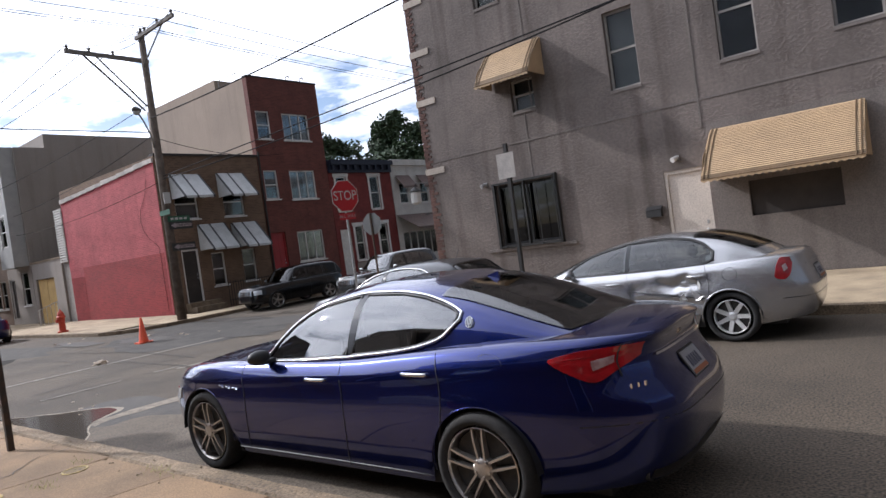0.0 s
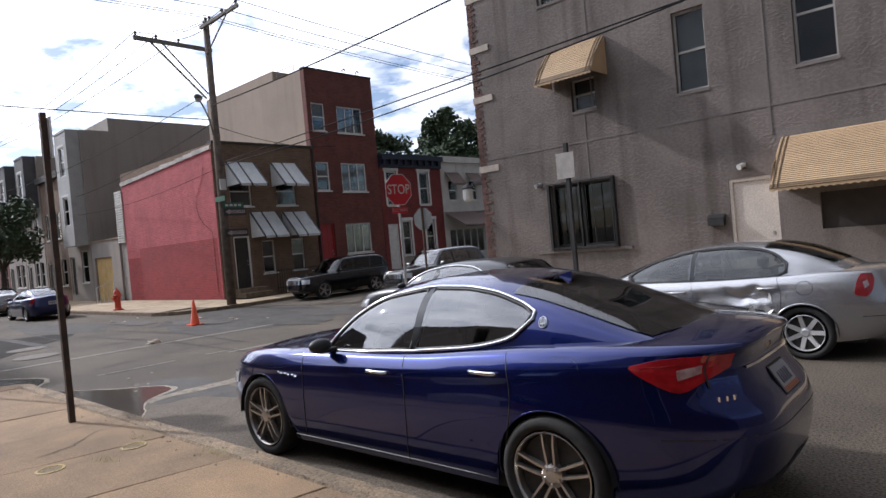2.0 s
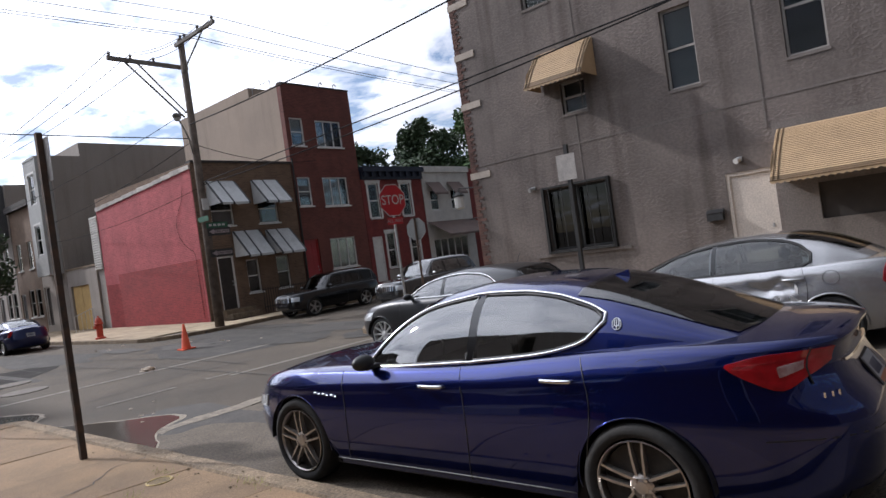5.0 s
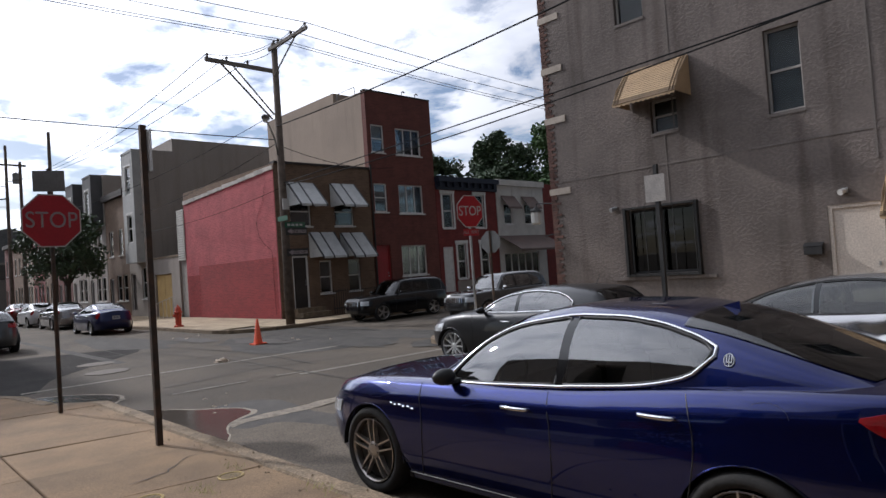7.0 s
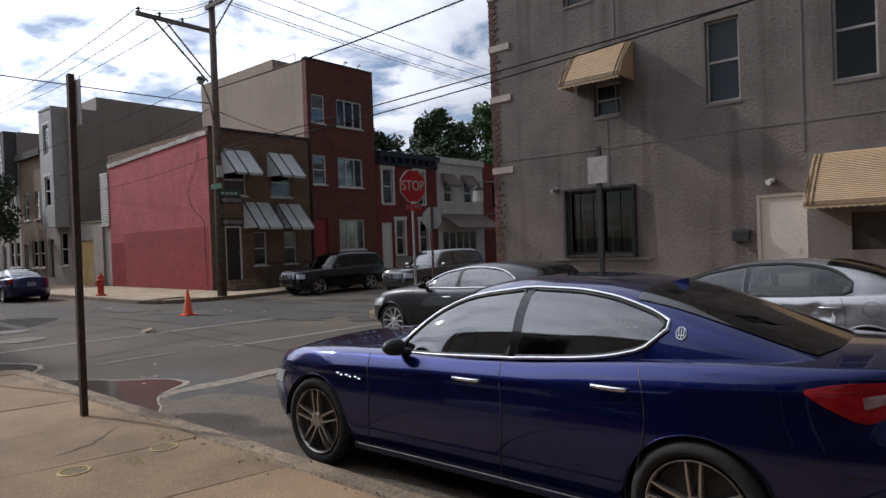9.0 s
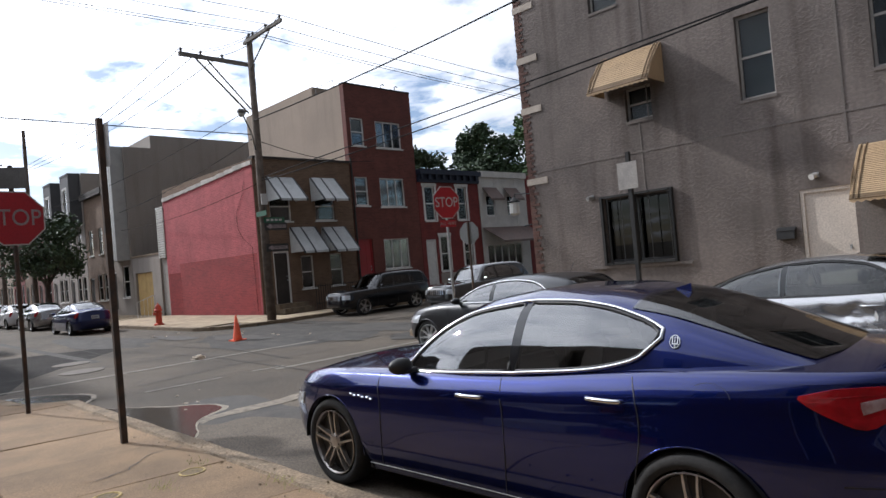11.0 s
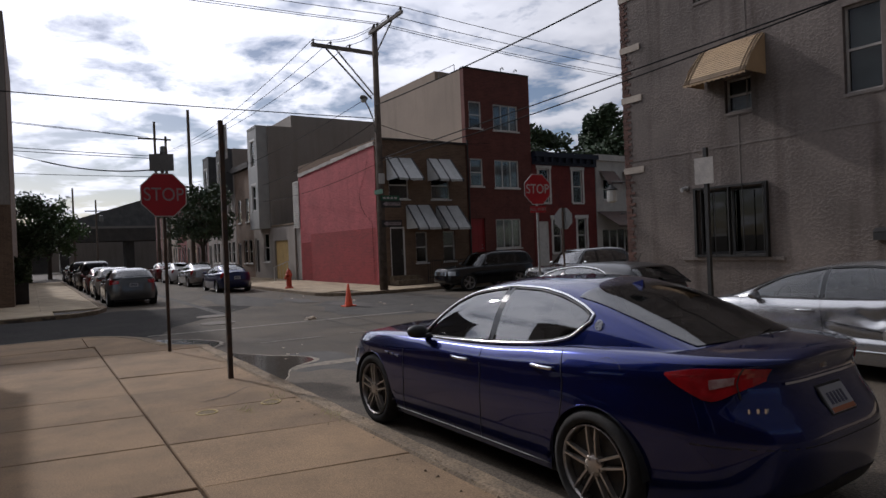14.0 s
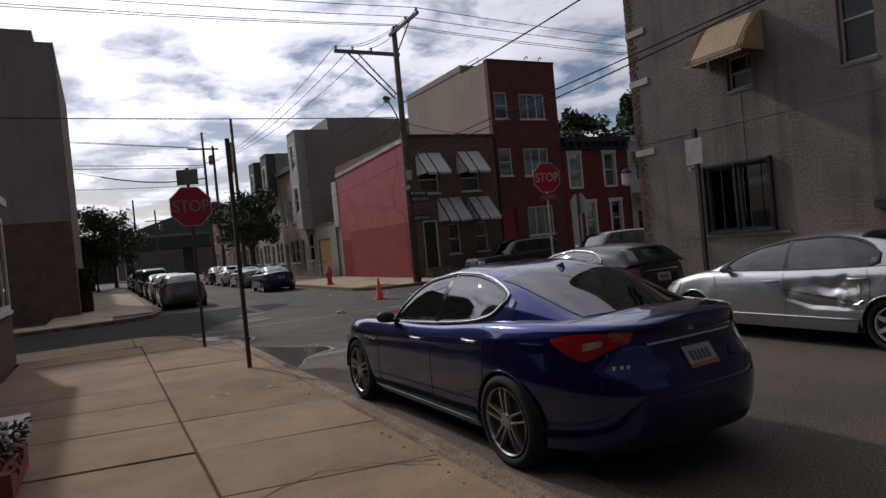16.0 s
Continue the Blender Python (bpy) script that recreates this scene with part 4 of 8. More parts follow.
for x, z in ((-4.42, 2.76), (-9.42, 2.98)):
    lp = thing("wall_light", ST.p(sx(x), z, 0.05), "small bulkhead light fixed to the stucco wall", "wall light", "wall lights")
    bm = bmesh.new()
    fbox(bm, ST, sx(x) - 0.05, sx(x) + 0.05, z - 0.05, z + 0.05, 0.003, 0.04)
    part("bracket", bm, M_STEEL, lp)
    bm = bmesh.new()
    tube(bm, [ST.p(sx(x), z, 0.04), ST.p(sx(x) - 0.05, z - 0.04, 0.16)], 0.045, 10, 0.06)
    part("lamp_head", bm, M_SIGNWHITE if x > -5 else M_STEEL, lp)
# lantern on the brick corner
ln = thing("bracket_lantern", (-11.9, 14.6, 2.6), "white lantern hanging from an iron bracket at the corner", "lantern")
bm = bmesh.new()
tube(bm, [(-11.34, 14.5, 3.35), (-12.15, 14.5, 3.45), (-12.2, 14.5, 3.3)], 0.02)
part("bracket", bm, M_BLACKIRON, ln)
bm = bmesh.new()
tube(bm, [(-11.34, 14.5, 2.55), (-11.9, 14.5, 2.5)], 0.02)
part("bracket", bm, M_BLACKIRON, ln)
bm = bmesh.new()
lathe(bm, [(0.05, 0.34), (0.14, 0.3), (0.15, 0.0), (0.10, -0.05), (0.04, -0.06)], (-12.2, 14.5, 2.9), seg=10)
part("lantern_glass", bm, M_LAMPGLASS, ln)
bm = bmesh.new()
lathe(bm, [(0.03, 0.46), (0.17, 0.34), (0.17, 0.32)], (-12.2, 14.5, 2.9), seg=10)
part("lantern_cap", bm, M_BLACKIRON, ln)

# ---- the row along the cross street ----
XF = -25.18


def east(y0):
    return Face3((XF, y0, 0), (0, 1, 0), (1, 0, 0))


# brown house with striped awnings; its south wall is painted pink
f = east(13.52)
H = [(0.62, 1.4, 0.5, 2.75), (1.98, 2.62, 1.05, 2.5), (3.52, 4.2, 1.05, 2.5), (0.65, 1.7, 4.05, 5.35), (2.95, 4.0, 4.05, 5.35)]
brown = house("row_house", f, 5.05, 9.8, 6.75, M_BROWN, "brown brick row house with black and white awnings", H, side_mat=M_BROWN)
door(f, *H[0], brown, M_BOARD, 0.08, frame_mat=M_WHITE)
for k in (1, 2, 3, 4):
    window(f, *H[k], brown, M_WHITE, 0.1, 0.05)
bm = bmesh.new()
fbox(bm, f, 0.0, 5.05, 6.75, 6.85, -0.35, 0.06)
part("coping", bm, M_BOARD, brown)


def panel_awning(f, s0, s1, zt, zb, depth):
    aw = thing("awning", f.p((s0 + s1) / 2, zb, 0.002), "white metal awning with black edge stripes", "awning", "striped awnings")
    n = 15
    w = (s1 - s0) / n
    for k in range(n):
        a, b = s0 + w * k, s0 + w * (k + 1) - 0.006
        bm = bmesh.new()
        v = [f.p(a, zt, 0.02), f.p(b, zt, 0.02), f.p(b, zb, depth), f.p(a, zb, depth)]
        up = f.n * 0.02 + Vector((0, 0, 0.015))
        lo = [bm.verts.new(p) for p in v]; hi = [bm.verts.new(p + up) for p in v]
        bm.faces.new(lo); bm.faces.new(hi[::-1])
        for i in range(4):
            bm.faces.new([lo[i], lo[(i + 1) % 4], hi[(i + 1) % 4], hi[i]])
        fbox(bm, f, a, b, zb - 0.08, zb, depth, depth + 0.012)
        part("panel", bm, M_AWN_B if k in (0, 6, n - 1) else M_AWN_W, aw)
    for s in (s0, s1 - 0.012):
        bm = bmesh.new()
        v = [f.p(s, zt, 0.02), f.p(s, zb, depth), f.p(s, zb, 0.02)]
        a = [bm.verts.new(p) for p in v]; b = [bm.verts.new(p + f.u * 0.012) for p in v]
        bm.faces.new(a); bm.faces.new(b[::-1])
        for i in range(3):
            bm.faces.new([a[i], a[(i + 1) % 3], b[(i + 1) % 3], b[i]])
        part("cheek", bm, M_AWN_W, aw)


for a in ((0.55, 1.95, 5.95, 4.9), (2.75, 4.15, 5.98, 4.9), (1.5, 2.85, 3.76, 2.65), (3.15, 4.5, 3.72, 2.62)):
    panel_awning(f, *a, 1.05)
st = thing("front_steps", f.p(1.2, PAVE, 0.6), "worn stone front steps before the brown house", "steps")
for k in range(2):
    bm = bmesh.new()
    fbox(bm, f, 0.5, 1.9, PAVE - 0.02, PAVE + 0.18 * (2 - k), 0.004 + 0.42 * k, 0.42 * (k + 1))
    part("step", bm, M_KERB, st)
fe = thing("iron_railing", f.p(3.3, PAVE, 0.9), "black iron railing round the front area", "railing")
bm = bmesh.new()
for z in (0.35, 1.1):
    fbox(bm, f, 2.0, 4.9, z, z + 0.03, 0.9, 0.93)
part("rail", bm, M_BLACKIRON, fe)
for k in range(24):
    bm = bmesh.new()
    s = 2.02 + k * 0.122
    fbox(bm, f, s, s + 0.02, PAVE, 1.2, 0.905, 0.925)
    part("baluster", bm, M_BLACKIRON, fe)

# pink south wall of the corner plot
SF = Face3((-34.95, 13.5, 0), (1, 0, 0), (0, -1, 0))
pink = thing("pink_building", (-30, 16, 0), "low building with a pink painted side wall, red below", "house")
bm = bmesh.new()
e = 0.25
for (s0, s1, z0a, z0b, z1a, z1b, d) in ((0.0, 9.72, 0, 0, 6.1, 6.5, 0.0),):
    v = [SF.p(s, z, dd) for dd in (0.0, -0.3) for s, z in ((s0, 0), (s1, 0), (s1, z1b), (s0, z1a))]
    vs = [bm.verts.new(p) for p in v]
    for q in ((0, 1, 2, 3), (7, 6, 5, 4), (0, 4, 5, 1), (1, 5, 6, 2), (2, 6, 7, 3), (3, 7, 4, 0)):
        bm.faces.new([vs[i] for i in q])
part("wall", bm, M_PINK, pink)
bm = bmesh.new()
fbox(bm, SF, 1.6, 9.6, PAVE, 2.75, 0.0, 0.006)
fbox(bm, SF, 0.05, 1.58, PAVE, 2.3, 0.0, 0.006)
part("painted_band", bm, M_PINKLOW, pink, "deeper red overpainted band")
for k in range(12):
    s0, s1 = 9.75 * k / 12, 9.75 * (k + 1) / 12 - 0.01
    z0 = 6.1 + 0.4 * (k + 0.5) / 12
    bm = bmesh.new()
    fbox(bm, SF, s0, s1, z0, z0 + 0.16 + random.uniform(-0.02, 0.05), -0.32, 0.05)
    part("coping_stone", bm, M_COPING, pink)
bm = bmesh.new()
fbox(bm, SF, -0.02, 0.25, 0, 5.9, -6.0, -0.302)
fbox(bm, SF, 0.26, 9.7, 5.5, 5.7, -6.0, -0.302)
part("roof", bm, M_ROOF, pink)
for k in range(22):
    bm = bmesh.new()
    fbox(bm, SF, -0.95, -0.01, 3.2 + k * 0.125, 3.2 + k * 0.125 + 0.085, -0.1, 0.045)
    part("siding_board", bm, M_SIDING_W, pink)
bm = bmesh.new()
fbox(bm, SF, -1.0, -0.02, 0, 5.95, -6, -0.102)
part("annexe_wall", bm, M_GREYTRIM, pink)
# a slack cable stapled down the painted wall
bm = bmesh.new()
tube(bm, [SF.p(s, z, 0.02) for s, z in ((9.0, 5.9), (8.75, 5.3), (8.2, 4.7), (8.05, 4.3), (8.2, 3.8), (8.6, 3.4), (9.1, 3.15), (9.3, 3.0), (9.35, 0.3))], 0.006, 6)
part("cable", bm, M_WIRE, pink)

# low lot front with plywood gate
LF = Face3((-40.15, 13.5, 0), (1, 0, 0), (0, -1, 0))
lot = thing("lot_wall", (-37.5, 13.6, 0), "low grey block wall with a raw plywood door", "wall")
bm = bmesh.new()
holed(bm, LF, 0.0, 4.2, 0, 3.45, 0.3, [(0.45, 3.0, 0.1, 2.55)])
part("wall", bm, M_GREYWALL, lot)
bm = bmesh.new()
fbox(bm, LF, 0.0, 4.2, 3.45, 3.55, -0.33, 0.04)
part("coping", bm, M_KERB, lot)
for k in range(2):
    bm = bmesh.new()
    fbox(bm, LF, 0.47 + 1.24 * k, 0.47 + 1.24 * k + 1.21, 0.12, 2.53, -0.14, -0.10)
    part("plywood_sheet", bm, M_PLY, lot)
rl = thing("stair_rail", (-35.6, 12.6, PAVE), "pale metal handrail by a short stoop", "railing")
bm = bmesh.new()
for d in (0.2, 1.1):
    tube(bm, [LF.p(3.5, PAVE, d), LF.p(3.5, 1.25 - 0.35 * (d - 0.2), d)], 0.02)
tube(bm, [LF.p(3.5, 1.25, 0.2), LF.p(3.5, 0.93, 1.1)], 0.02)
for k in range(4):
    tube(bm, [LF.p(3.5, PAVE, 0.35 + 0.2 * k), LF.p(3.5, 1.2 - 0.07 * k, 0.35 + 0.2 * k)], 0.01)
part("rail", bm, M_SIDING_W, rl)

# red three-storey house
f = east(18.6)
H = [(0.15, 1.0, 0.6, 3.1), (1.7, 3.35, 1.55, 3.05), (0.22, 1.0, 4.72, 6.12), (1.75, 3.35, 4.66, 6.1), (0.25, 1.03, 7.64, 9.0), (1.78, 3.42, 7.62, 8.96)]
red = house("row_house", f, 4.25, 9.5, 10.6, M_RED, "red brick three-storey row house with white windows", H, side_mat=M_BEIGE)
door(f, *H[0], red, M_REDDOOR, 0.12, frame_mat=M_REDDOOR)
for k in (1, 2, 3, 4, 5):
    wide = k in (1, 3, 5)
    window(f, *H[k], red, M_WHITE, 0.08, 0.06, sash=not wide, mullion=2 if wide else 0, blind=("sides", 0.4) if wide else ("top", 0.6))
bm = bmesh.new()
fbox(bm, f, -0.01, 4.26, 10.6, 10.68, -0.3, 0.03)
part("coping", bm, M_BOARD, red)
bm = bmesh.new()
fbox(bm, f, 0.0, 4.25, 10.60, 11.1, -9.5, -2.6)
part("roof_parapet", bm, M_BEIGE, red)
for s in (0.15, 1.0):
    bm = bmesh.new()
    fbox(bm, f, s, s + 0.03, 10.62, 11.05, -2.5, -2.47)
    fbox(bm, f, s, s + 0.03, 10.62, 11.05, -1.0, -0.97)
    fbox(bm, f, s, s + 0.03, 11.02, 11.05, -2.5, -0.97)
    part("roof_rail", bm, M_STEEL, red)
for s in (2.55, 3.45):
    bm = bmesh.new()
    tube(bm, [f.p(s, 10.66, -0.2), f.p(s, 10.9, -0.2), f.p(s + 0.1, 10.97, -0.2), f.p(s + 0.2, 10.9, -0.2)], 0.035)
    part("vent_pipe", bm, M_STEEL, red)
bm = bmesh.new()
tube(bm, [f.p(0.05, 0.2, 0.05), f.p(0.05, 7.0, 0.05)], 0.045)
part("downpipe", bm, M_BOARD, red)
st = thing("front_steps", f.p(0.6, PAVE, 0.6), "brick front steps below the red door", "steps")
for k in range(3):
    bm = bmesh.new()
    fbox(bm, f, 0.05, 1.2, PAVE - 0.02, PAVE + 0.16 * (3 - k), 0.004 + 0.3 * k, 0.3 * (k + 1))
    part("step", bm, M_KERB, st)

# dark red house with blue cornice
f = east(22.87)
H = [(0.3, 1.05, 0.5, 2.9), (1.35, 2.0, 1.15, 3.05), (3.2, 3.9, 1.15, 3.05), (0.45, 1.2, 3.9, 5.75), (2.95, 3.7, 3.9, 5.75), ]
dred = house("row_house", f, 4.75, 10, 6.4, M_DRED, "dark red row house with a navy cornice and white trim", H)
door(f, *H[0], dred, M_WHITE, 0.08, frame_mat=M_WHITE)
for k in (1, 2, 3, 4):
    window(f, *H[k], dred, M_WHITE, 0.08, 0.06, surround=0.12)
bm = bmesh.new()
fbox(bm, f, 0, 4.75, 5.95, 6.35, 0.0, 0.14)
fbox(bm, f, 0, 4.75, 6.35, 6.62, -0.3, 0.34)
for k in range(9):
    fbox(bm, f, 0.1 + 0.53 * k, 0.25 + 0.53 * k, 6.1, 6.35, 0.14, 0.3)
part("cornice", bm, M_CORNICE, dred)
bm = bmesh.new()
fbox(bm, f, 1.2, 4.75, PAVE, 1.05, 0.0, 0.02)
part("dado", bm, M_GREYWALL, dred)

# white sided house with brown awnings
f = east(27.65)
H = [(0.6, 1.35, 4.1, 5.3), (2.5, 3.25, 4.1, 5.3), (0.4, 3.6, 0.9, 2.4)]
wht = house("row_house", f, 4.4, 10, 6.5, M_SIDING_W, "white sided row house with brown awnings", H)
for k in (0, 1):
    window(f, *H[k], wht, M_WHITE, 0.06, 0.05)
window(f, *H[2], wht, M_WHITE, 0.06, 0.05, sash=False, mullion=4)
bm = bmesh.new()
for k in range(38):
    z = 3.1 + k * 0.085
    for a, b in ((0.01, 0.55), (1.4, 2.45), (3.3, 4.39)):
        fbox(bm, f, a, b, z, z + 0.075, 0.0, 0.014)
part("siding", bm, M_SIDING_W, wht)["kind"] = "stuff"
bm = bmesh.new()
fbox(bm, f, 0, 4.4, 6.35, 6.7, -0.3, 0.15)
part("cornice", bm, M_SIDING_W, wht)


def plain_awning(f, s0, s1, zt, zb, depth, material, label):
    aw = thing("awning", f.p((s0 + s1) / 2, zb, 0.004), label, "awning", "brown awnings")
    n = max(5, round((s1 - s0) / 0.25))
    for k in range(n):
        a, b = s0 + (s1 - s0) * k / n, s0 + (s1 - s0) * (k + 1) / n - 0.01
        bm = bmesh.new()
        v = [f.p(a, zt, 0.02), f.p(b, zt, 0.02), f.p(b, zb, depth), f.p(a, zb, depth)]
        lo = [bm.verts.new(p) for p in v]; hi = [bm.verts.new(p + Vector((0, 0, 0.02))) for p in v]
        bm.faces.new(lo); bm.faces.new(hi[::-1])
        for i in range(4):
            bm.faces.new([lo[i], lo[(i + 1) % 4], hi[(i + 1) % 4], hi[i]])
        fbox(bm, f, a, b, zb - 0.1, zb, depth - 0.01, depth)
        part("panel", bm, material, aw)


plain_awning(f, 0.35, 1.6, 5.75, 5.05, 0.6, M_AWN_BR, "brown metal awning over an upper window")
plain_awning(f, 2.25, 3.5, 5.75, 5.05, 0.6, M_AWN_BR, "brown metal awning over an upper window")
plain_awning(f, 0.05, 4.35, 3.4, 2.55, 1.6, M_AWN_BR, "wide brown porch awning")
for y0, w, hgt, m in ((32.07, 4.6, 6.6, M_DRED), (36.7, 4.6, 7.0, M_BROWN), (41.3, 9, 6.8, M_RED)):
    f = east(y0)
    house("row_house", f, w, 10, hgt, m, "brick row house further up the cross street", [(1, 1.9, 3.9, 5.6), (2.8, 3.7, 3.9, 5.6), (2.4, 3.6, 1.1, 2.7)])

# ---- grey-walled house and the row to the west ----
f = Face3((-44.1, 13.5, 0), (1, 0, 0), (0, -1, 0))
H = [(0.2, 1.1, 0.5, 2.8), (2.2, 3.3, 1.2, 3.1)]
grey = house("row_house", f, 3.9, 16, 10.1, M_GREYWALL, "grey rendered three-storey house with a sided bay", H)
door(f, *H[0], grey, M_BOARD, 0.1, frame_mat=M_WHITE)
window(f, *H[1], grey, M_WHITE, 0.08, 0.06)
bm = bmesh.new()
fbox(bm, f, 0.002, 3.898, 10.1, 10.9, -16, -1.6)
part("roof_parapet", bm, M_GREYWALL, grey)


def bay(f, s0, s1, z0, z1, depth, owner, material, wins):
    bf = Face3(f.p(s0, 0, depth), f.u, f.n)
    bm = bmesh.new()
    holed(bm, bf, 0, s1 - s0, z0, z1, 0.12, [(w[0] - s0, w[1] - s0, w[2], w[3]) for w in wins])
    fbox(bm, bf, 0, 0.1, z0, z1, -depth, -0.122); fbox(bm, bf, s1 - s0 - 0.1, s1 - s0, z0, z1, -depth, -0.122)
    fbox(bm, bf, 0, s1 - s0, z0 - 0.1, z0 - 0.002, -depth, 0.02); fbox(bm, bf, 0, s1 - s0, z1 + 0.002, z1 + 0.12, -depth, 0.04)
    part("bay", bm, material, owner)
    bm = bmesh.new()
    n = int((z1 - z0) / 0.16)
    edges = [0.0, wins[0][0] - s0, wins[0][1] - s0, s1 - s0]
    for k in range(n):
        z = z0 + 0.16 * k
        if any(w[2] - 0.16 < z < w[3] for w in wins):
            segs = [(edges[i] + 0.003, edges[i + 1] - 0.003) for i in range(0, len(edges), 2)]
        else:
            segs = [(0.003, s1 - s0 - 0.003)]
        for a, b in segs:
            if b - a > 0.02:
                fbox(bm, bf, a, b, z, z + 0.145, 0.0, 0.02)
    part("siding", bm, material, owner)["kind"] = "stuff"
    for w in wins:
        window(bf, w[0] - s0, w[1] - s0, w[2], w[3], owner, M_WHITE, 0.05, 0.06, sill=False, surround=0.08)


bay(f, 1.7, 3.7, 3.5, 10.0, 0.7, grey, M_SIDING_G, [(2.3, 3.2, 4.6, 6.3), (2.3, 3.2, 7.5, 9.2)])
for x0, w, hgt, m, sty in ((-48.6, 4.45, 8.2, M_BROWN, 0), (-53.2, 4.5, 9.9, M_GREYWALL, 1), (-57.8, 4.5, 9.9, M_GREYWALL, 1), (-62.4, 4.5, 7.4, M_RED, 0), (-67.0, 4.5, 7.2, M_BROWN, 0),
                           (-71.6, 4.5, 7.4, M_DRED, 0), (-76.2, 4.5, 7.0, M_BEIGE, 0), (-80.8, 4.5, 7.2, M_BROWN, 0), (-85.4, 4.5, 7.4, M_RED, 0)):
    f = Face3((x0, 13.5, 0), (1, 0, 0), (0, -1, 0))
    H = [(0.3, 1.2, 0.4, 2.6), (1.9, 2.8, 1.1, 2.8), (3.1, 4.0, 1.1, 2.8), (0.7, 1.5, 4.1, 5.8), (2.7, 3.5, 4.1, 5.8)]
    h = house("row_house", f, w, 12, hgt, m, "grey three-storey row house with a dark sided bay" if sty else "brick two-storey row house", H)
    door(f, *H[0], h, M_BOARD, 0.1, frame_mat=M_WHITE)
    for k in (1, 2, 3, 4):
        window(f, *H[k], h, M_WHITE, 0.08, 0.06)
    if sty:
        bay(f, 2.2, 4.2, 6.5, 9.8, 0.7, h, M_DKSIDING, [(2.7, 3.6, 7.2, 8.9)])
    else:
        bm = bmesh.new()
        fbox(bm, f, 0, w, hgt - 0.3, hgt + 0.1, -0.3, 0.25)
        part("cornice", bm, M_BOARD, h)

# ---- south side ----
NF = lambda x0: Face3((x0, -1.3, 0), (1, 0, 0), (0, 1, 0))
f = Face3((-28.3, -12.2, 0), (0, 1, 0), (1, 0, 0))
sw = thing("corner_building", (-34, -7, 0), "tall dark brown brick corner building with pale upper wall", "house")
bm = bmesh.new()
holed(bm, f, 0, 11.9, 0, 11.3, 0.3, [(3, 4, 4.4, 6), (3, 4, 7.4, 9)])
part("wall", bm, M_BROWN, sw)
bm = bmesh.new()
fbox(bm, f, 0, 11.2, 11.3, 11.75, -8, 0.01)
fbox(bm, f, 0, 11.88, 4.0, 11.28, 0.002, 0.02)
part("upper_cladding", bm, M_GREYWALL, sw, "grey cladding on the upper storeys")
bm = bmesh.new()
fbox(bm, f, 0, 11.9, 0, 11.3, -11, -10.7)
part("wall", bm, M_BROWN, sw)
for a_ in (0, 11.6):
    bm = bmesh.new()
    fbox(bm, f, a_, a_ + 0.3, 0, 11.3, -10.7, -0.302)
    part("wall", bm, M_BROWN, sw)
bm = bmesh.new()
fbox(bm, f, 0.3, 11.6, 11.0, 11.2, -10.7, -0.302)
part("roof", bm, M_ROOF, sw)
for k, (x0, hgt, m) in enumerate(((-44.2, 7.4, M_DRED), (-48.9, 7.2, M_BROWN), (-53.6, 7.3, M_RED), (-58.3, 7.0, M_BROWN), (-63.0, 7.2, M_BEIGE), (-67.7, 7.2, M_DRED), (-72.4, 7.2, M_BROWN))):
    f = Face3((x0, -1.3, 0), (1, 0, 0), (0, 1, 0))
    H = [(0.4, 1.3, 0.4, 2.6), (2.3, 3.6, 1.0, 2.6), (0.7, 1.5, 4.1, 5.6), (2.9, 3.7, 4.1, 5.6)]
    h = house("row_house", f, 4.65, 9, hgt, m, "shaded brick row house on the south side", H)
    door(f, *H[0], h, M_BOARD, 0.1)
    for j in (1, 2, 3):
        window(f, *H[j], h, M_WHITE, 0.08, 0.06)

# near corner house: low brick base with a white bay window
near = thing("corner_shop", (-9, -4, 0), "brick corner house with a white bay window", "house")
f = Face3((-13.6, -1.05, 0), (1, 0, 0), (0, 1, 0))
bm = bmesh.new()
holed(bm, f, 0, 33, 0, 3.25, 0.3, [(0.25, 2.6, 1.2, 3.0), (5.6, 6.6, 0.5, 2.7), (8.2, 10.0, 1.2, 2.9), (13, 14, 0.5, 2.7)])
fbox(bm, f, 0, 0.3, 0, 3.25, -8, -0.302)
part("wall", bm, M_BRICK, near)
window(f, 0.25, 2.6, 1.2, 3.0, near, M_WHITE, 0.0, 0.1, sash=False, mullion=2)
window(f, 8.2, 10.0, 1.2, 2.9, near, M_WHITE, 0.1, 0.06)
door(f, 5.6, 6.6, 0.5, 2.7, near, M_BOARD, frame_mat=M_WHITE)
door(f, 13, 14, 0.5, 2.7, near, M_BOARD, frame_mat=M_WHITE)
bm = bmesh.new()
fbox(bm, f, -0.05, 33, 3.25, 3.4, -8, 0.1)
part("roof", bm, M_SIDING_W, near)
# unseen upper storey, added to fill car reflections and hold back southern light
tall = thing("row_house", (5, -5, 0), "unseen grey upper storey added to shape reflections and light", "house")
bm = bmesh.new()
holed(bm, Face3((-11.3, -3.0, 0), (1, 0, 0), (0, 1, 0)), 0, 30, 3.41, 6.2, 0.3, [(3 + 4 * k, 4 + 4 * k, 4.4, 5.8) for k in range(6)])
part("wall", bm, M_GREYWALL, tall)
bm = bmesh.new()
wbox(bm, -11.3, -11.0, -9, -3.31, 3.41, 6.2)
part("wall", bm, M_GREYWALL, tall)
bm = bmesh.new()
wbox(bm, -11.0, 18.7, -9, -3.31, 5.9, 6.1)
part("roof", bm, M_ROOF, tall)
st = thing("marble_step", (-5.8, -0.6, PAVE), "white stone doorstep on the pavement", "steps")
bm = bmesh.new()
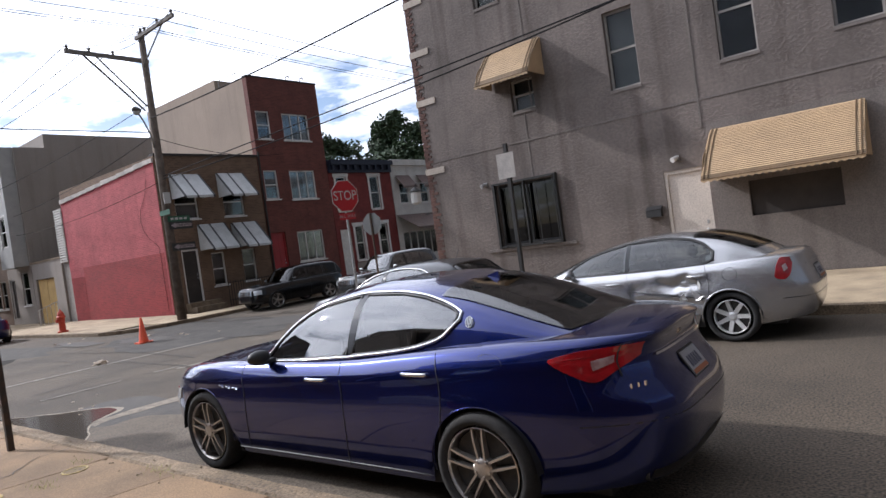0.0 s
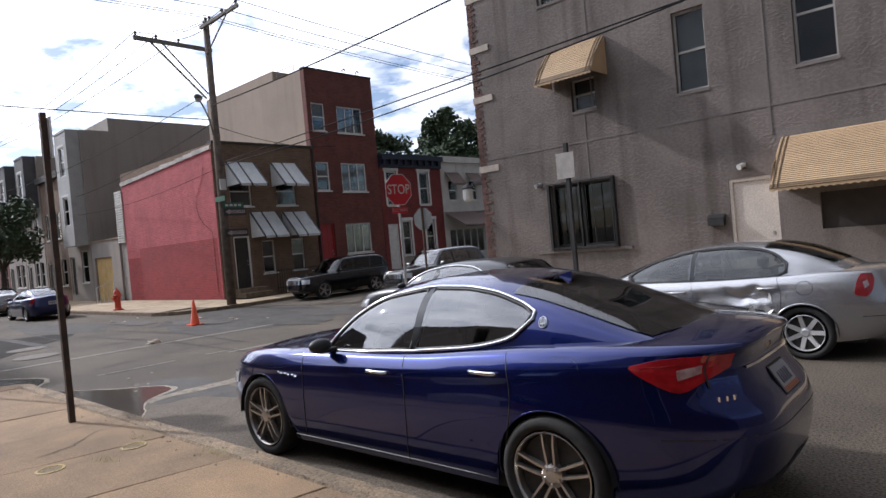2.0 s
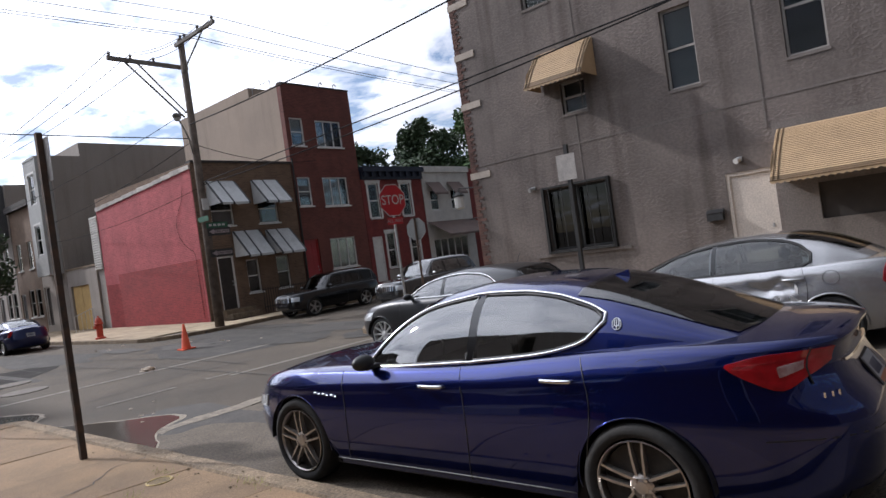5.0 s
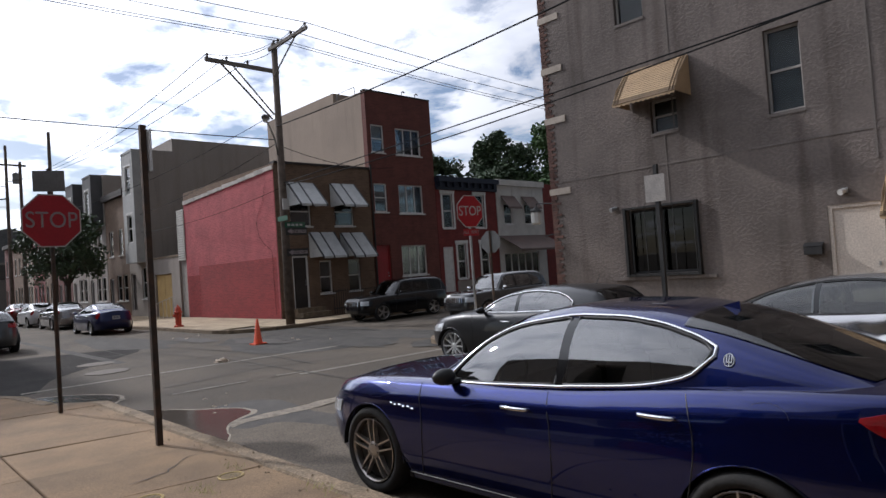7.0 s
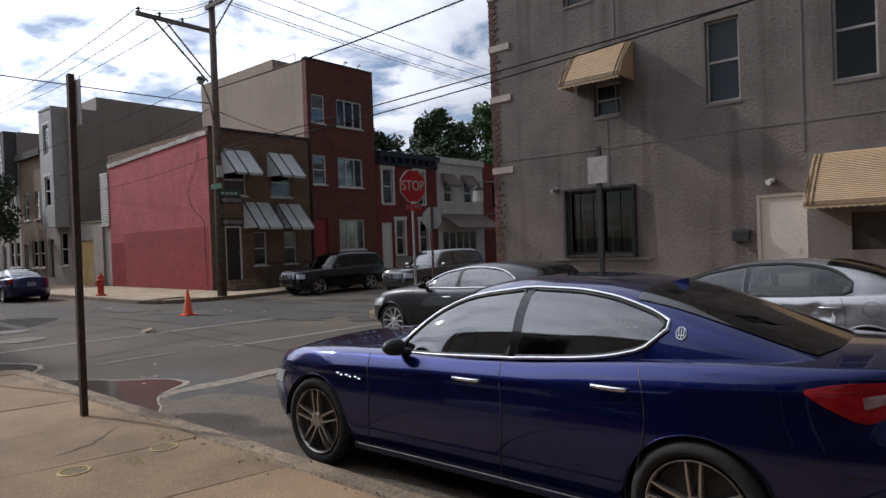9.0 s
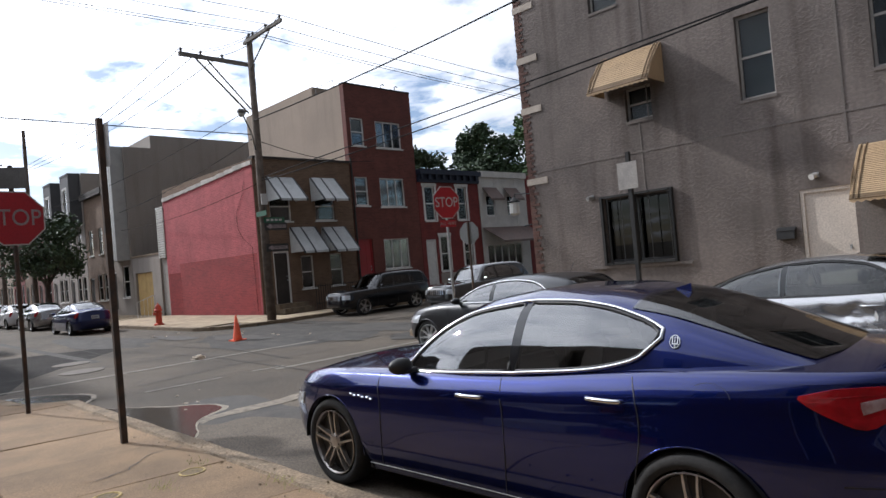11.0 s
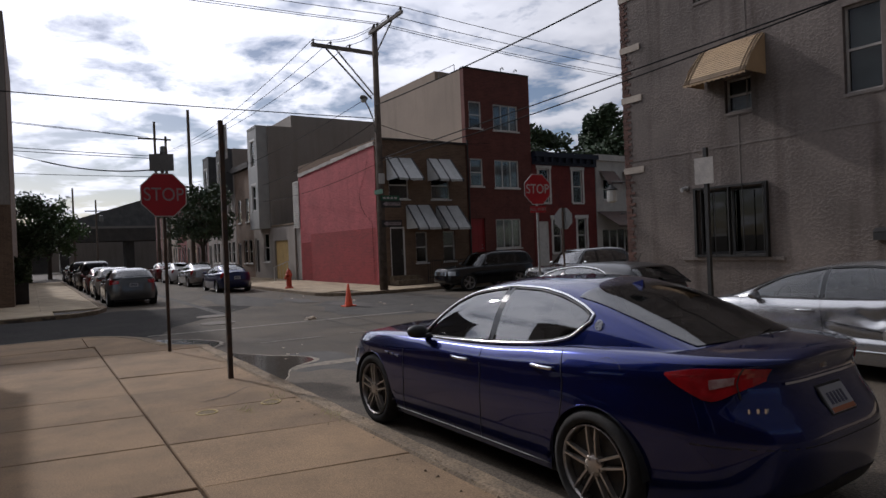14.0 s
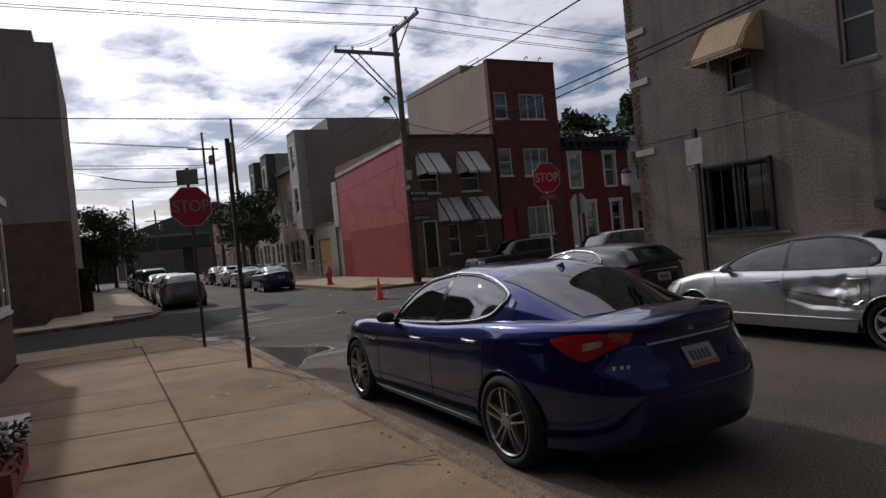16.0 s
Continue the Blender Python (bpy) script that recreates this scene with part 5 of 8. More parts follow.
wbox(bm, -6.5, -5.35, -1.04, -0.2, PAVE + 0.002, PAVE + 0.19)
part("step", bm, M_MARBLE, st)
pl = thing("flower_planter", (-4.4, -0.35, PAVE), "red box planter with pale flowers on the pavement", "planter")
bm = bmesh.new()
wbox(bm, -5.0, -3.9, -0.55, -0.10, PAVE + 0.004, PAVE + 0.22)
part("box", bm, M_TERRA, pl)
bm = bmesh.new()
for k in range(420):
    p = Vector((random.uniform(-5.05, -3.85), random.uniform(-0.6, -0.05), PAVE + random.uniform(0.2, 0.42)))
    d1 = Vector((random.gauss(0, 1), random.gauss(0, 1), random.gauss(0, 0.6))).normalized() * 0.04
    d2 = d1.orthogonal().normalized() * 0.02
    vs = [bm.verts.new(p + q) for q in (-d1, d2, d1, -d2)]
    bm.faces.new(vs)
part("leaves", bm, M_LEAF_DK, pl, recalc=False)
bm = bmesh.new()
for k in range(60):
    p = Vector((random.uniform(-5.0, -3.9), random.uniform(-0.58, -0.08), PAVE + random.uniform(0.34, 0.46)))
    bmesh.ops.create_icosphere(bm, subdivisions=1, radius=random.uniform(0.015, 0.028), matrix=Matrix.Translation(p))
part("flowers", bm, M_PETAL, pl)["kind"] = "stuff"

# unseen wall added to the east, behind the camera, dark so car tails reflect dark
bm = bmesh.new()
wbox(bm, 45, 46, -40, 60, 0, 9)
tagged(part("wall_east", bm, M_DARKBRICK), "unseen dark wall added to the east to darken car reflections", "wall", kind="structure")

# ---- vehicles ----
def curve(pts):
    """A smooth curve through (x, y) points with no overshoot."""
    X, Y = np.array([p[0] for p in pts], float), np.array([p[1] for p in pts], float)
    h, d = np.diff(X), np.diff(Y) / np.diff(X)
    m = np.zeros(len(X))
    m[0], m[-1] = d[0], d[-1]
    for k in range(1, len(X) - 1):
        m[k] = 0 if d[k - 1] * d[k] <= 0 else 2 * d[k - 1] * d[k] / (d[k - 1] + d[k])

    def at(x):
        x = min(max(x, X[0]), X[-1])
        k = min(max(int(np.searchsorted(X, x)) - 1, 0), len(X) - 2)
        t = (x - X[k]) / h[k]
        return ((2 * t ** 3 - 3 * t ** 2 + 1) * Y[k] + (t ** 3 - 2 * t ** 2 + t) * h[k] * m[k] + (-2 * t ** 3 + 3 * t ** 2) * Y[k + 1] + (t ** 3 - t ** 2) * h[k] * m[k + 1])
    return at


def smooth(a, b, x):
    t = min(max((x - a) / (b - a), 0), 1)
    return t * t * (3 - 2 * t)


def open_lathe(bm, profile, centre, seg=32):
    c = Vector(centre)
    rings = [[bm.verts.new(c + Vector((r * math.cos(2 * math.pi * k / seg), h, r * math.sin(2 * math.pi * k / seg)))) for k in range(seg)] for r, h in profile]
    for a, b in zip(rings, rings[1:]):
        for k in range(seg):
            bm.faces.new([a[k], a[(k + 1) % seg], b[(k + 1) % seg], b[k]])


def wheel(owner, x, y, r, out, style, detail, rim_mat, k_=1.0):
    """out: -1 when the wheel's face looks to -y; k_: how large the rim is in the tyre."""
    w = 0.12
    seg = 40 if detail else 20
    c = (x, y, r)
    bm = bmesh.new()
    lathe(bm, [(0.66 * r, 0.02 * out), (0.66 * r, 0.05 * out), (0.2 * r, 0.055 * out)], c, "y", seg)
    wh = part("wheel", bm, M_BRAKE, owner, smooth=False)
    bm = bmesh.new()
    open_lathe(bm, [(0.765 * k_ * r, w * 0.72), (0.80 * k_ * r, w * 0.95), (0.90 * r, w), (0.96 * r, w * 0.85), (r, w * 0.55), (r, -w * 0.55), (0.96 * r, -w * 0.85), (0.85 * r, -w), (0.765 * r, -w * 0.8)], c, seg)
    sub(part("tyre", bm, M_TYRE, None, smooth=True), wh, owner)
    bm = bmesh.new()
    open_lathe(bm, [(k_ * q_ * r, h_ * w * out) for q_, h_ in ((0.775, 0.80), (0.785, 0.88), (0.765, 0.90), (0.74, 0.78), (0.73, 0.0), (0.73, -0.8))], c, seg)
    n, width, split = style[:3]
    C = Vector(c)
    if len(style) > 3:
        # pairs of slim parallel spokes, flush with the tyre
        for k in range(n):
            an = 2 * math.pi * (k + 0.27) / n
            e, t = Vector((math.cos(an), 0, math.sin(an))), Vector((-math.sin(an), 0, math.cos(an)))
            for sd in (-1, 1):
                rows = []
                for rad, lat, wd, f, dep in ((0.12, 0.062, 0.030, 0.80, 0.045), (0.30, 0.078, 0.030, 0.86, 0.040), (0.52, 0.093, 0.026, 0.90, 0.032), (0.715, 0.108, 0.022, 0.86, 0.030)):
                    m_ = C + e * rad * r + t * sd * lat * r
                    o_ = Vector((0, w * f * out, 0))
                    back = Vector((0, (w * f - dep) * out, 0))
                    rows.append([bm.verts.new(m_ + t * q * r + d) for q, d in ((-wd, back), (-wd * 0.7, o_), (wd * 0.7, o_), (wd, back))])
                for a_, b_ in zip(rows, rows[1:]):
                    for q in range(4):
                        bm.faces.new([a_[q], a_[(q + 1) % 4], b_[(q + 1) % 4], b_[q]])
        lathe(bm, [(0.21 * r, w * 0.45 * out), (0.20 * r, w * 0.78 * out), (0.15 * r, w * 0.86 * out), (0.10 * r, w * 0.90 * out), (0.02 * r, w * 0.92 * out)], c, "y", 20)
        for k in range(n):
            an = 2 * math.pi * (k + 0.77) / n
            q = C + Vector((math.cos(an), 0, math.sin(an))) * 0.15 * r
            tube(bm, [q + Vector((0, w * 0.80 * out, 0)), q + Vector((0, w * 0.93 * out, 0))], 0.011, 6)
        sub(part("rim", bm, rim_mat, None), wh, owner)
        return wh
    for k in range(n):
        for sg in ((-1, 1) if split else (0,)):
            a0 = 2 * math.pi * k / n + sg * split * 0.35
            a1 = 2 * math.pi * k / n + sg * split
            e0, e1 = Vector((math.cos(a0), 0, math.sin(a0))), Vector((math.cos(a1), 0, math.sin(a1)))
            t0, t1 = Vector((-math.sin(a0), 0, math.cos(a0))), Vector((-math.sin(a1), 0, math.cos(a1)))
            f0, f1 = w * 0.62 * out, w * 0.80 * out
            p = []
            for e, t, rad, f, wd in ((e0, t0, 0.14 * r, f0, width * 1.25), (e1, t1, 0.755 * k_ * r, f1, width)):
                for sd in (-1, 1):
                    for dep in (0.0, -0.035 * out):
                        p.append(C + e * rad + t * sd * wd * r + Vector((0, f + dep, 0)))
            v = [bm.verts.new(q) for q in p]
            for q in ((0, 2, 6, 4), (1, 5, 7, 3), (0, 4, 5, 1), (2, 3, 7, 6), (4, 6, 7, 5), (0, 1, 3, 2)):
                bm.faces.new([v[i] for i in q])
    lathe(bm, [(0.17 * r, w * 0.40 * out), (0.17 * r, w * 0.64 * out), (0.10 * r, w * 0.72 * out), (0.02 * r, w * 0.72 * out)], c, "y", 16)
    sub(part("rim", bm, rim_mat, None), wh, owner)
    return wh


def make_car(name, P, label, category="car", group="parked cars"):
    """A car, nose at x = 0, tail at x = L, wheels on z = 0. P holds its shape."""
    L, N, K = P["L"], P.get("N", 150), P.get("K", 24)
    detail = N >= 100
    zs, halfw, roof, wb = curve(P["shoulder"]), curve(P["width"]), curve(P["roof"]), curve(P["gbase"])
    nose, tail = curve(P["nose"]), curve(P["tail"])
    sec = curve([(0, 0.925), (0.12, 0.965), (0.3, 0.99), (0.52, 1.0), (0.72, 0.988), (0.88, 0.962), (0.96, 0.93), (1, 0.90)])
    sill, R, r = P["sill"], P["r"] + 0.028, P["r"]
    nf, nr = P.get("nf", 4.0), P.get("nr", 5.0)
    p_, lean = P.get("p", 5.0), P.get("lean", 0.36)
    wx = P["wheels"]
    car = thing(name, (0, 0, 0), label, category, group)
    # outline, evenly spaced by length
    a = np.linspace(0, math.pi, 3000)
    ca, sa = np.cos(a), np.abs(np.sin(a))
    ex = np.where(ca > 0, 2 / nf, 2 / nr)
    xi = 0.5 - 0.5 * np.sign(ca) * np.abs(ca) ** ex
    eta = sa ** ex
    s = np.concatenate([[0], np.cumsum(np.hypot(np.diff(xi) * L, np.diff(eta) * P["W"] / 2))])
    q = np.linspace(0, s[-1], N)
    XI, ETA = np.interp(q, s, xi), np.interp(q, s, eta)

    def bottom(x, e):
        z = sill + 0.10 * smooth(0.75, 0.0, x / 1.0) + 0.06 * smooth(L - 0.7, L, x)
        for w in wx:
            if abs(x - w) < R and e > 0.5:
                z = max(z, r + math.sqrt(R * R - (x - w) ** 2))
        return z
    dent = P.get("dent")

    def bpt(i, z, off=0.0, side=-1):
        """A point of the lower body at outline place i (may be a fraction) and height z."""
        i = min(max(i, 0), N - 1)
        k = min(int(i), N - 2)
        t = i - k
        e = ETA[k] * (1 - t) + ETA[k + 1] * t
        c = XI[k] * (1 - t) + XI[k + 1] * t
        x = nose(z) + c * (tail(z) - nose(z))
        top = zs(x)
        y = e * halfw(x) * sec((z - 0.18) / (top - 0.18))
        if P.get("crease"):
            cz = P["crease"](x)
            y += 0.010 * math.exp(-((z - cz) / 0.035) ** 2) * e
        if dent and side < 0:
            y -= dent(x, z) * (e > 0.8)
        dx, dy = (tail(0.6) - nose(0.6)) * (XI[min(k + 1, N - 1)] - XI[max(k - 1, 0)]), (ETA[min(k + 1, N - 1)] - ETA[max(k - 1, 0)]) * P["W"] / 2
        n = Vector((-dy, dx, 0)).normalized() if abs(dx) + abs(dy) > 1e-9 else Vector((0, 1, 0))
        pnt = Vector((x, y, z)) + n * off
        return Vector((pnt.x, side * pnt.y, pnt.z))

    def i_of_x(x, z=0.6):
        xs_ = nose(z) + XI * (tail(z) - nose(z))
        return float(np.interp(x, xs_, np.arange(N)))

    def i_rear(y):
        half = N // 2
        ys_ = ETA[half:] * halfw(L)
        return half + float(np.interp(-y, -ys_, np.arange(N - half)))

    def i_front(y):
        half = N // 2
        return float(np.interp(y, ETA[:half] * halfw(0), np.arange(half)))
    # lower body
    D = 8
    gx0, gx1 = P["roof"][0][0], P["roof"][-1][0]
    if True:
        verts, faces = [], []
        for side in (-1, 1):
            base = len(verts)
            for i in range(N):
                xg = nose(0.6) + XI[i] * (tail(0.6) - nose(0.6))
                zb = bottom(xg, ETA[i])
                xt = nose(zs(xg)) + XI[i] * (tail(zs(xg)) - nose(zs(xg)))
                zt = zs(xt)
                for k in range(K):
                    v = k / (K - 1)
                    floor_ = sill + 0.10 * smooth(0.75, 0.0, xg) + 0.06 * smooth(L - 0.7, L, xg)
                    z = max(floor_ + (zt - floor_) * v, zb)
                    verts.append(bpt(i, z, 0.0, side))
                edge = verts[-1].copy()
                for k in range(1, D + 1):
                    f_ = k / D
                    crown = P.get("crown", 0.05) * (1 - (1 - f_) ** 2) * min(1, ETA[i] * 1.5)
                    verts.append(Vector((edge.x, edge.y * (1 - f_), zt + crown)))
            C = K + D
            for i in range(N - 1):
                for k in range(C - 1):
                    q4 = [base + i * C + k, base + (i + 1) * C + k, base + (i + 1) * C + k + 1, base + i * C + k + 1]
                    if k >= K:
                        m = sum((verts[j] for j in q4), Vector()) / 4
                        if gx0 + 0.25 < m.x < gx1 - 0.2 and abs(m.y) < wb(m.x) - 0.05:
                            continue
                    faces.append(q4)
        bm = mesh_from(verts, faces)
        bmesh.ops.remove_doubles(bm, verts=bm.verts[:], dist=0.0005)
        body = part("body", bm, P["paint"], car, smooth=True)
    # greenhouse
    NX, J = (110, 16) if detail else (36, 10)

    def belt(x):
        return zs(x) - 0.015

    def warp(x, y):
        w = wb(x)
        return x + 0.16 * (y / w) ** 2 * smooth(gx0 + 1.0, gx0 + 0.2, x) - 0.12 * (y / w) ** 2 * smooth(gx1 - 0.9, gx1 - 0.1, x)

    def gpt(x, ph, side, off=0.0):
        b, zr = belt(x), roof(x)
        t = math.sin(ph) ** (2 / p_) if ph > 0 else 0
        c = max(math.cos(ph), 0) ** (2 / p_)
        z = b + (zr - b) * t
        y = (wb(x) - lean * (z - b)) * c
        return Vector((warp(x, y), side * y, z)) + Vector((0, side * math.cos(ph), math.sin(ph))) * off

    def gside(x, z, side, off=0.0):
        b, zr = belt(x), roof(x)
        t = min(max((z - b) / max(zr - b, 0.02), 0), 0.999)
        y = (wb(x) - lean * (z - b)) * (1 - t ** p_) ** (1 / p_)
        return Vector((warp(x, y), side * (y + off), z + off * 0.3))
    wins = [(x0, x1, curve(lo), curve(hi)) for x0, x1, lo, hi in P["windows"]]
    ws, rs, yw = P["screen"], P["rear_screen"], P.get("screen_share", 0.86)
    verts, faces = [], []
    for side in (-1, 1):
        base = len(verts)
        for i in range(NX):
            x = gx0 + (gx1 - gx0) * i / (NX - 1)
            for j in range(J + 1):
                verts.append(gpt(x, math.pi / 2 * j / J, side))
        C = J + 1
        for i in range(NX - 1):
            x = gx0 + (gx1 - gx0) * (i + 0.5) / (NX - 1)
            for j in range(J):
                q4 = [base + i * C + j, base + (i + 1) * C + j, base + (i + 1) * C + j + 1, base + i * C + j + 1]
                m = sum((verts[k] for k in q4), Vector()) / 4
                if any(x0 + 0.02 < x < x1 - 0.02 and lo(x) + 0.02 < m.z < hi(x) - 0.02 for x0, x1, lo, hi in wins):
                    continue
                if any(c0 + 0.03 < x < c1 - 0.03 for c0, c1 in (ws, rs)) and abs(m.y) < (wb(x) - lean * (m.z - belt(x))) * (yw - 0.05):
                    continue
                faces.append(q4)
    bm = mesh_from(verts, faces)
    bmesh.ops.remove_doubles(bm, verts=bm.verts[:], dist=0.0005)
    part("roof", bm, P["paint"], car, smooth=True)
    # side windows, with trim
    for side in (-1, 1):
        for x0, x1, lo, hi in wins:
            n, m = (24, 8) if detail else (8, 3)
            verts, faces = [], []
            for i in range(n + 1):
                x = x0 + (x1 - x0) * i / n
                for k in range(m + 1):
                    z = lo(x) + (hi(x) - lo(x)) * k / m
                    verts.append(gside(x, z, side, 0.004))
            for i in range(n):
                for k in range(m):
                    faces.append([i * (m + 1) + k, (i + 1) * (m + 1) + k, (i + 1) * (m + 1) + k + 1, i * (m + 1) + k + 1])
            win = part("side_window", mesh_from(verts, faces), P["glass"], car, smooth=True)
            if not detail:
                continue
            pts = [gside(x0 + (x1 - x0) * i / 24, lo(x0 + (x1 - x0) * i / 24), side, 0.008) for i in range(25)] + \
                  [gside(x0 + (x1 - x0) * (24 - i) / 24, hi(x0 + (x1 - x0) * (24 - i) / 24), side, 0.008) for i in range(25)]
            bm = bmesh.new()
            tube(bm, pts + [pts[0]], 0.010, 5)
            sub(part("window_seal", bm, M_PLASTIC, None, smooth=True), win, car)
        if detail:
            xp0, xp1 = wins[0][1] - 0.005, wins[1][0] + 0.005
            verts, faces = [], []
            for k in range(9):
                for xx in (xp0, xp1):
                    z0_, z1_ = wins[0][2](xx), wins[0][3](xx)
                    verts.append(gside(xx, z0_ + (z1_ - z0_) * k / 8, side, 0.005))
            faces = [[2 * k, 2 * k + 1, 2 * k + 3, 2 * k + 2] for k in range(8)]
            part("door_pillar", mesh_from(verts, faces), P_BLACK, car)
            xa, xb = wins[0][0] - 0.02, wins[-1][1] + 0.02
            low = lambda x: next((w[2](x) for w in wins if w[0] - 0.06 <= x <= w[1] + 0.06), wins[-1][2](x)) - 0.012
            high = lambda x: next((w[3](x) for w in wins if w[0] - 0.06 <= x <= w[1] + 0.06), wins[-1][3](x)) + 0.014
            pts = [gside(xa + (xb - xa) * i / 40, low(xa + (xb - xa) * i / 40), side, 0.010) for i in range(41)]
            up = [gside(xb - (xb - xa) * i / 40, high(xb - (xb - xa) * i / 40), side, 0.010) for i in range(41)]
            bm = bmesh.new()
            tube(bm, pts + up + [pts[0]], P.get("trim_r", 0.011), 6)
            part("window_trim", bm, P.get("trim", M_CHROME), car, smooth=True)
    # front and rear screens
    for (c0, c1), nm in ((ws, "windscreen"), (rs, "rear_screen")):
        n, m = (20, 20) if detail else (8, 8)
        verts, faces = [], []
        for i in range(n + 1):
            x = c0 + (c1 - c0) * i / n
            for k in range(m + 1):
                g_ = -yw + 2 * yw * k / m
                b, zr = belt(x), roof(x)
                z = b + (zr - b) * (1 - abs(g_) ** p_) ** (1 / p_)
                y = (wb(x) - lean * (z - b)) * g_
                verts.append(Vector((warp(x, abs(y)), y, z + 0.006)))
        for i in range(n):
            for k in range(m):
                faces.append([i * (m + 1) + k, (i + 1) * (m + 1) + k, (i + 1) * (m + 1) + k + 1, i * (m + 1) + k + 1])
        part(nm, mesh_from(verts, faces), P["glass"], car, smooth=True)
    # underside, wells and cabin
    bm = bmesh.new()
    wbox(bm, 0.35, L - 0.35, -P["W"] / 2 + 0.28, P["W"] / 2 - 0.28, sill - 0.02, 0.55)
    wbox(bm, wx[0] + R, wx[1] - R, -P["W"] / 2 + 0.1, P["W"] / 2 - 0.1, sill - 0.01, 0.5)
    part("underbody", bm, M_PLASTIC, car)
    for w in wx:
        for side in (-1, 1):
            y0 = side * (halfw(w) - 0.02)
            bm = bmesh.new()
            va, vb = [], []
            for k in range(17):
                an = math.pi * k / 16
                x_, z_ = w + (R + 0.004) * math.cos(an), r + (R + 0.004) * math.sin(an)
                va.append(bm.verts.new((x_, y0, z_))); vb.append(bm.verts.new((x_, y0 - side * 0.3, z_)))
            for k in range(16):
                bm.faces.new([va[k], va[k + 1], vb[k + 1], vb[k]])
            bm.faces.new(vb)
            part("wheel_well", bm, M_PLASTIC, car, recalc=False)
            wheel(car, w, side * (abs(bpt(i_of_x(w, 0.72), 0.72).y) - P.get("inboard", 0.125)), r, side, P["spokes"], detail, P.get("rim", M_RIM), P.get("rim_share", 1.0))
            if detail:
                bm = bmesh.new()
                ii = []
                for k in range(25):
                    an = math.radians(-8 + 196 * k / 24)
                    x_, z_ = w + R * math.cos(an), max(r + R * math.sin(an), sill)
                    pt = bpt(i_of_x(x_, z_), z_, -0.004, side)
                    ii.append(pt)
                tube(bm, ii, P.get("lip_r", 0.012), 6)
                part("arch_lip", bm, P.get("arch", P["paint"]), car, smooth=True)
    if detail or True:
        fx = P["seats"]
        for x_ in fx:
            for y_ in (-0.36, 0.36):
                bm = bmesh.new()
                h = belt(x_) + 0.08
                for (a0, a1, b0, b1, c0, c1) in ((x_ - 0.5, x_, -0.24, 0.24, 0.42, 0.56), (x_ - 0.04, x_ + 0.12, -0.23, 0.23, 0.5, h), (x_ + 0.03, x_ + 0.12, -0.13, 0.13, h + 0.03, h + 0.2)):
                    mtx = Matrix.LocRotScale(Vector(((a0 + a1) / 2, y_ + (b0 + b1) / 2, (c0 + c1) / 2)), None, Vector((a1 - a0, b1 - b0, c1 - c0)))
                    res = bmesh.ops.create_cube(bm, size=1, matrix=mtx)
                bmesh.ops.bevel(bm, geom=bm.edges[:], offset=0.035, segments=2, affect="EDGES")
                part("seat", bm, M_SEAT, car, smooth=True)
        bm = bmesh.new()
        wbox(bm, ws[0] + 0.1, ws[0] + 0.55, -wb(2) + 0.1, wb(2) - 0.1, 0.6, belt(ws[0] + 0.3) - 0.03)
        part("dashboard", bm, M_PLASTIC, car)
        bm = bmesh.new()
        cx = fx[0] - 0.55
        pts = [(cx + 0.06 * math.sin(k * math.pi / 10), -0.36 + 0.18 * math.cos(k * math.pi / 10), belt(cx) - 0.02 + 0.18 * math.sin(k * math.pi / 10)) for k in range(21)]
        tube(bm, pts, 0.015, 6, caps=False)
        part("steering_wheel", bm, M_PLASTIC, car, smooth=True)
    # details on the skin

    def patch(i0, i1, lo, hi, nm, material, off=0.006, side=-1, n=14, m=4, lab=""):
        verts, faces = [], []
        for i in range(n + 1):
            t = i / n
            for k in range(m + 1):
                z = lo(t) + (hi(t) - lo(t)) * k / m
                verts.append(bpt(i0 + (i1 - i0) * t, z, off, side))
        back = len(verts)
        for i in range(n + 1):
            t = i / n
            for k in range(m + 1):
                z = lo(t) + (hi(t) - lo(t)) * k / m
                verts.append(bpt(i0 + (i1 - i0) * t, z, -0.02, side))
        idx = lambda i, k, b=0: b + i * (m + 1) + k
        for i in range(n):
            for k in range(m):
                faces.append([idx(i, k), idx(i + 1, k), idx(i + 1, k + 1), idx(i, k + 1)])
            faces.append([idx(i, 0), idx(i + 1, 0), idx(i + 1, 0, back), idx(i, 0, back)])
            faces.append([idx(i, m), idx(i + 1, m), idx(i + 1, m, back), idx(i, m, back)])
        for k in range(m):
            for i in (0, n):
                faces.append([idx(i, k), idx(i, k + 1), idx(i, k + 1, back), idx(i, k, back)])
        return part(nm, mesh_from(verts, faces), material, car, lab, smooth=False)
    line = lambda a_, b_: (lambda t: a_ + (b_ - a_) * t)
    for side in (-1, 1):
        if "tail_light" in P:
            x0, y1, lo0, lo1, hi0, hi1 = P["tail_light"]
            tl = patch(i_of_x(x0, 0.85), i_rear(y1), P.get("tail_lo", line(lo0, lo1)), P.get("tail_hi", line(hi0, hi1)), "tail_light", M_TAIL, 0.010, side, lab="red wraparound tail light")
            if detail:
                i0, i1 = i_of_x(x0, 0.85), i_rear(y1)
                ia, ib = i0 + (i1 - i0) * 0.45, i0 + (i1 - i0) * 0.68
                la, lb = (P["tail_lo"](0.45), P["tail_lo"](0.68)) if "tail_lo" in P else (lo0 + (lo1 - lo0) * 0.45, lo0 + (lo1 - lo0) * 0.68)
                ha, hb = (P["tail_hi"](0.45), P["tail_hi"](0.68)) if "tail_hi" in P else (hi0 + (hi1 - hi0) * 0.45, hi0 + (hi1 - hi0) * 0.68)
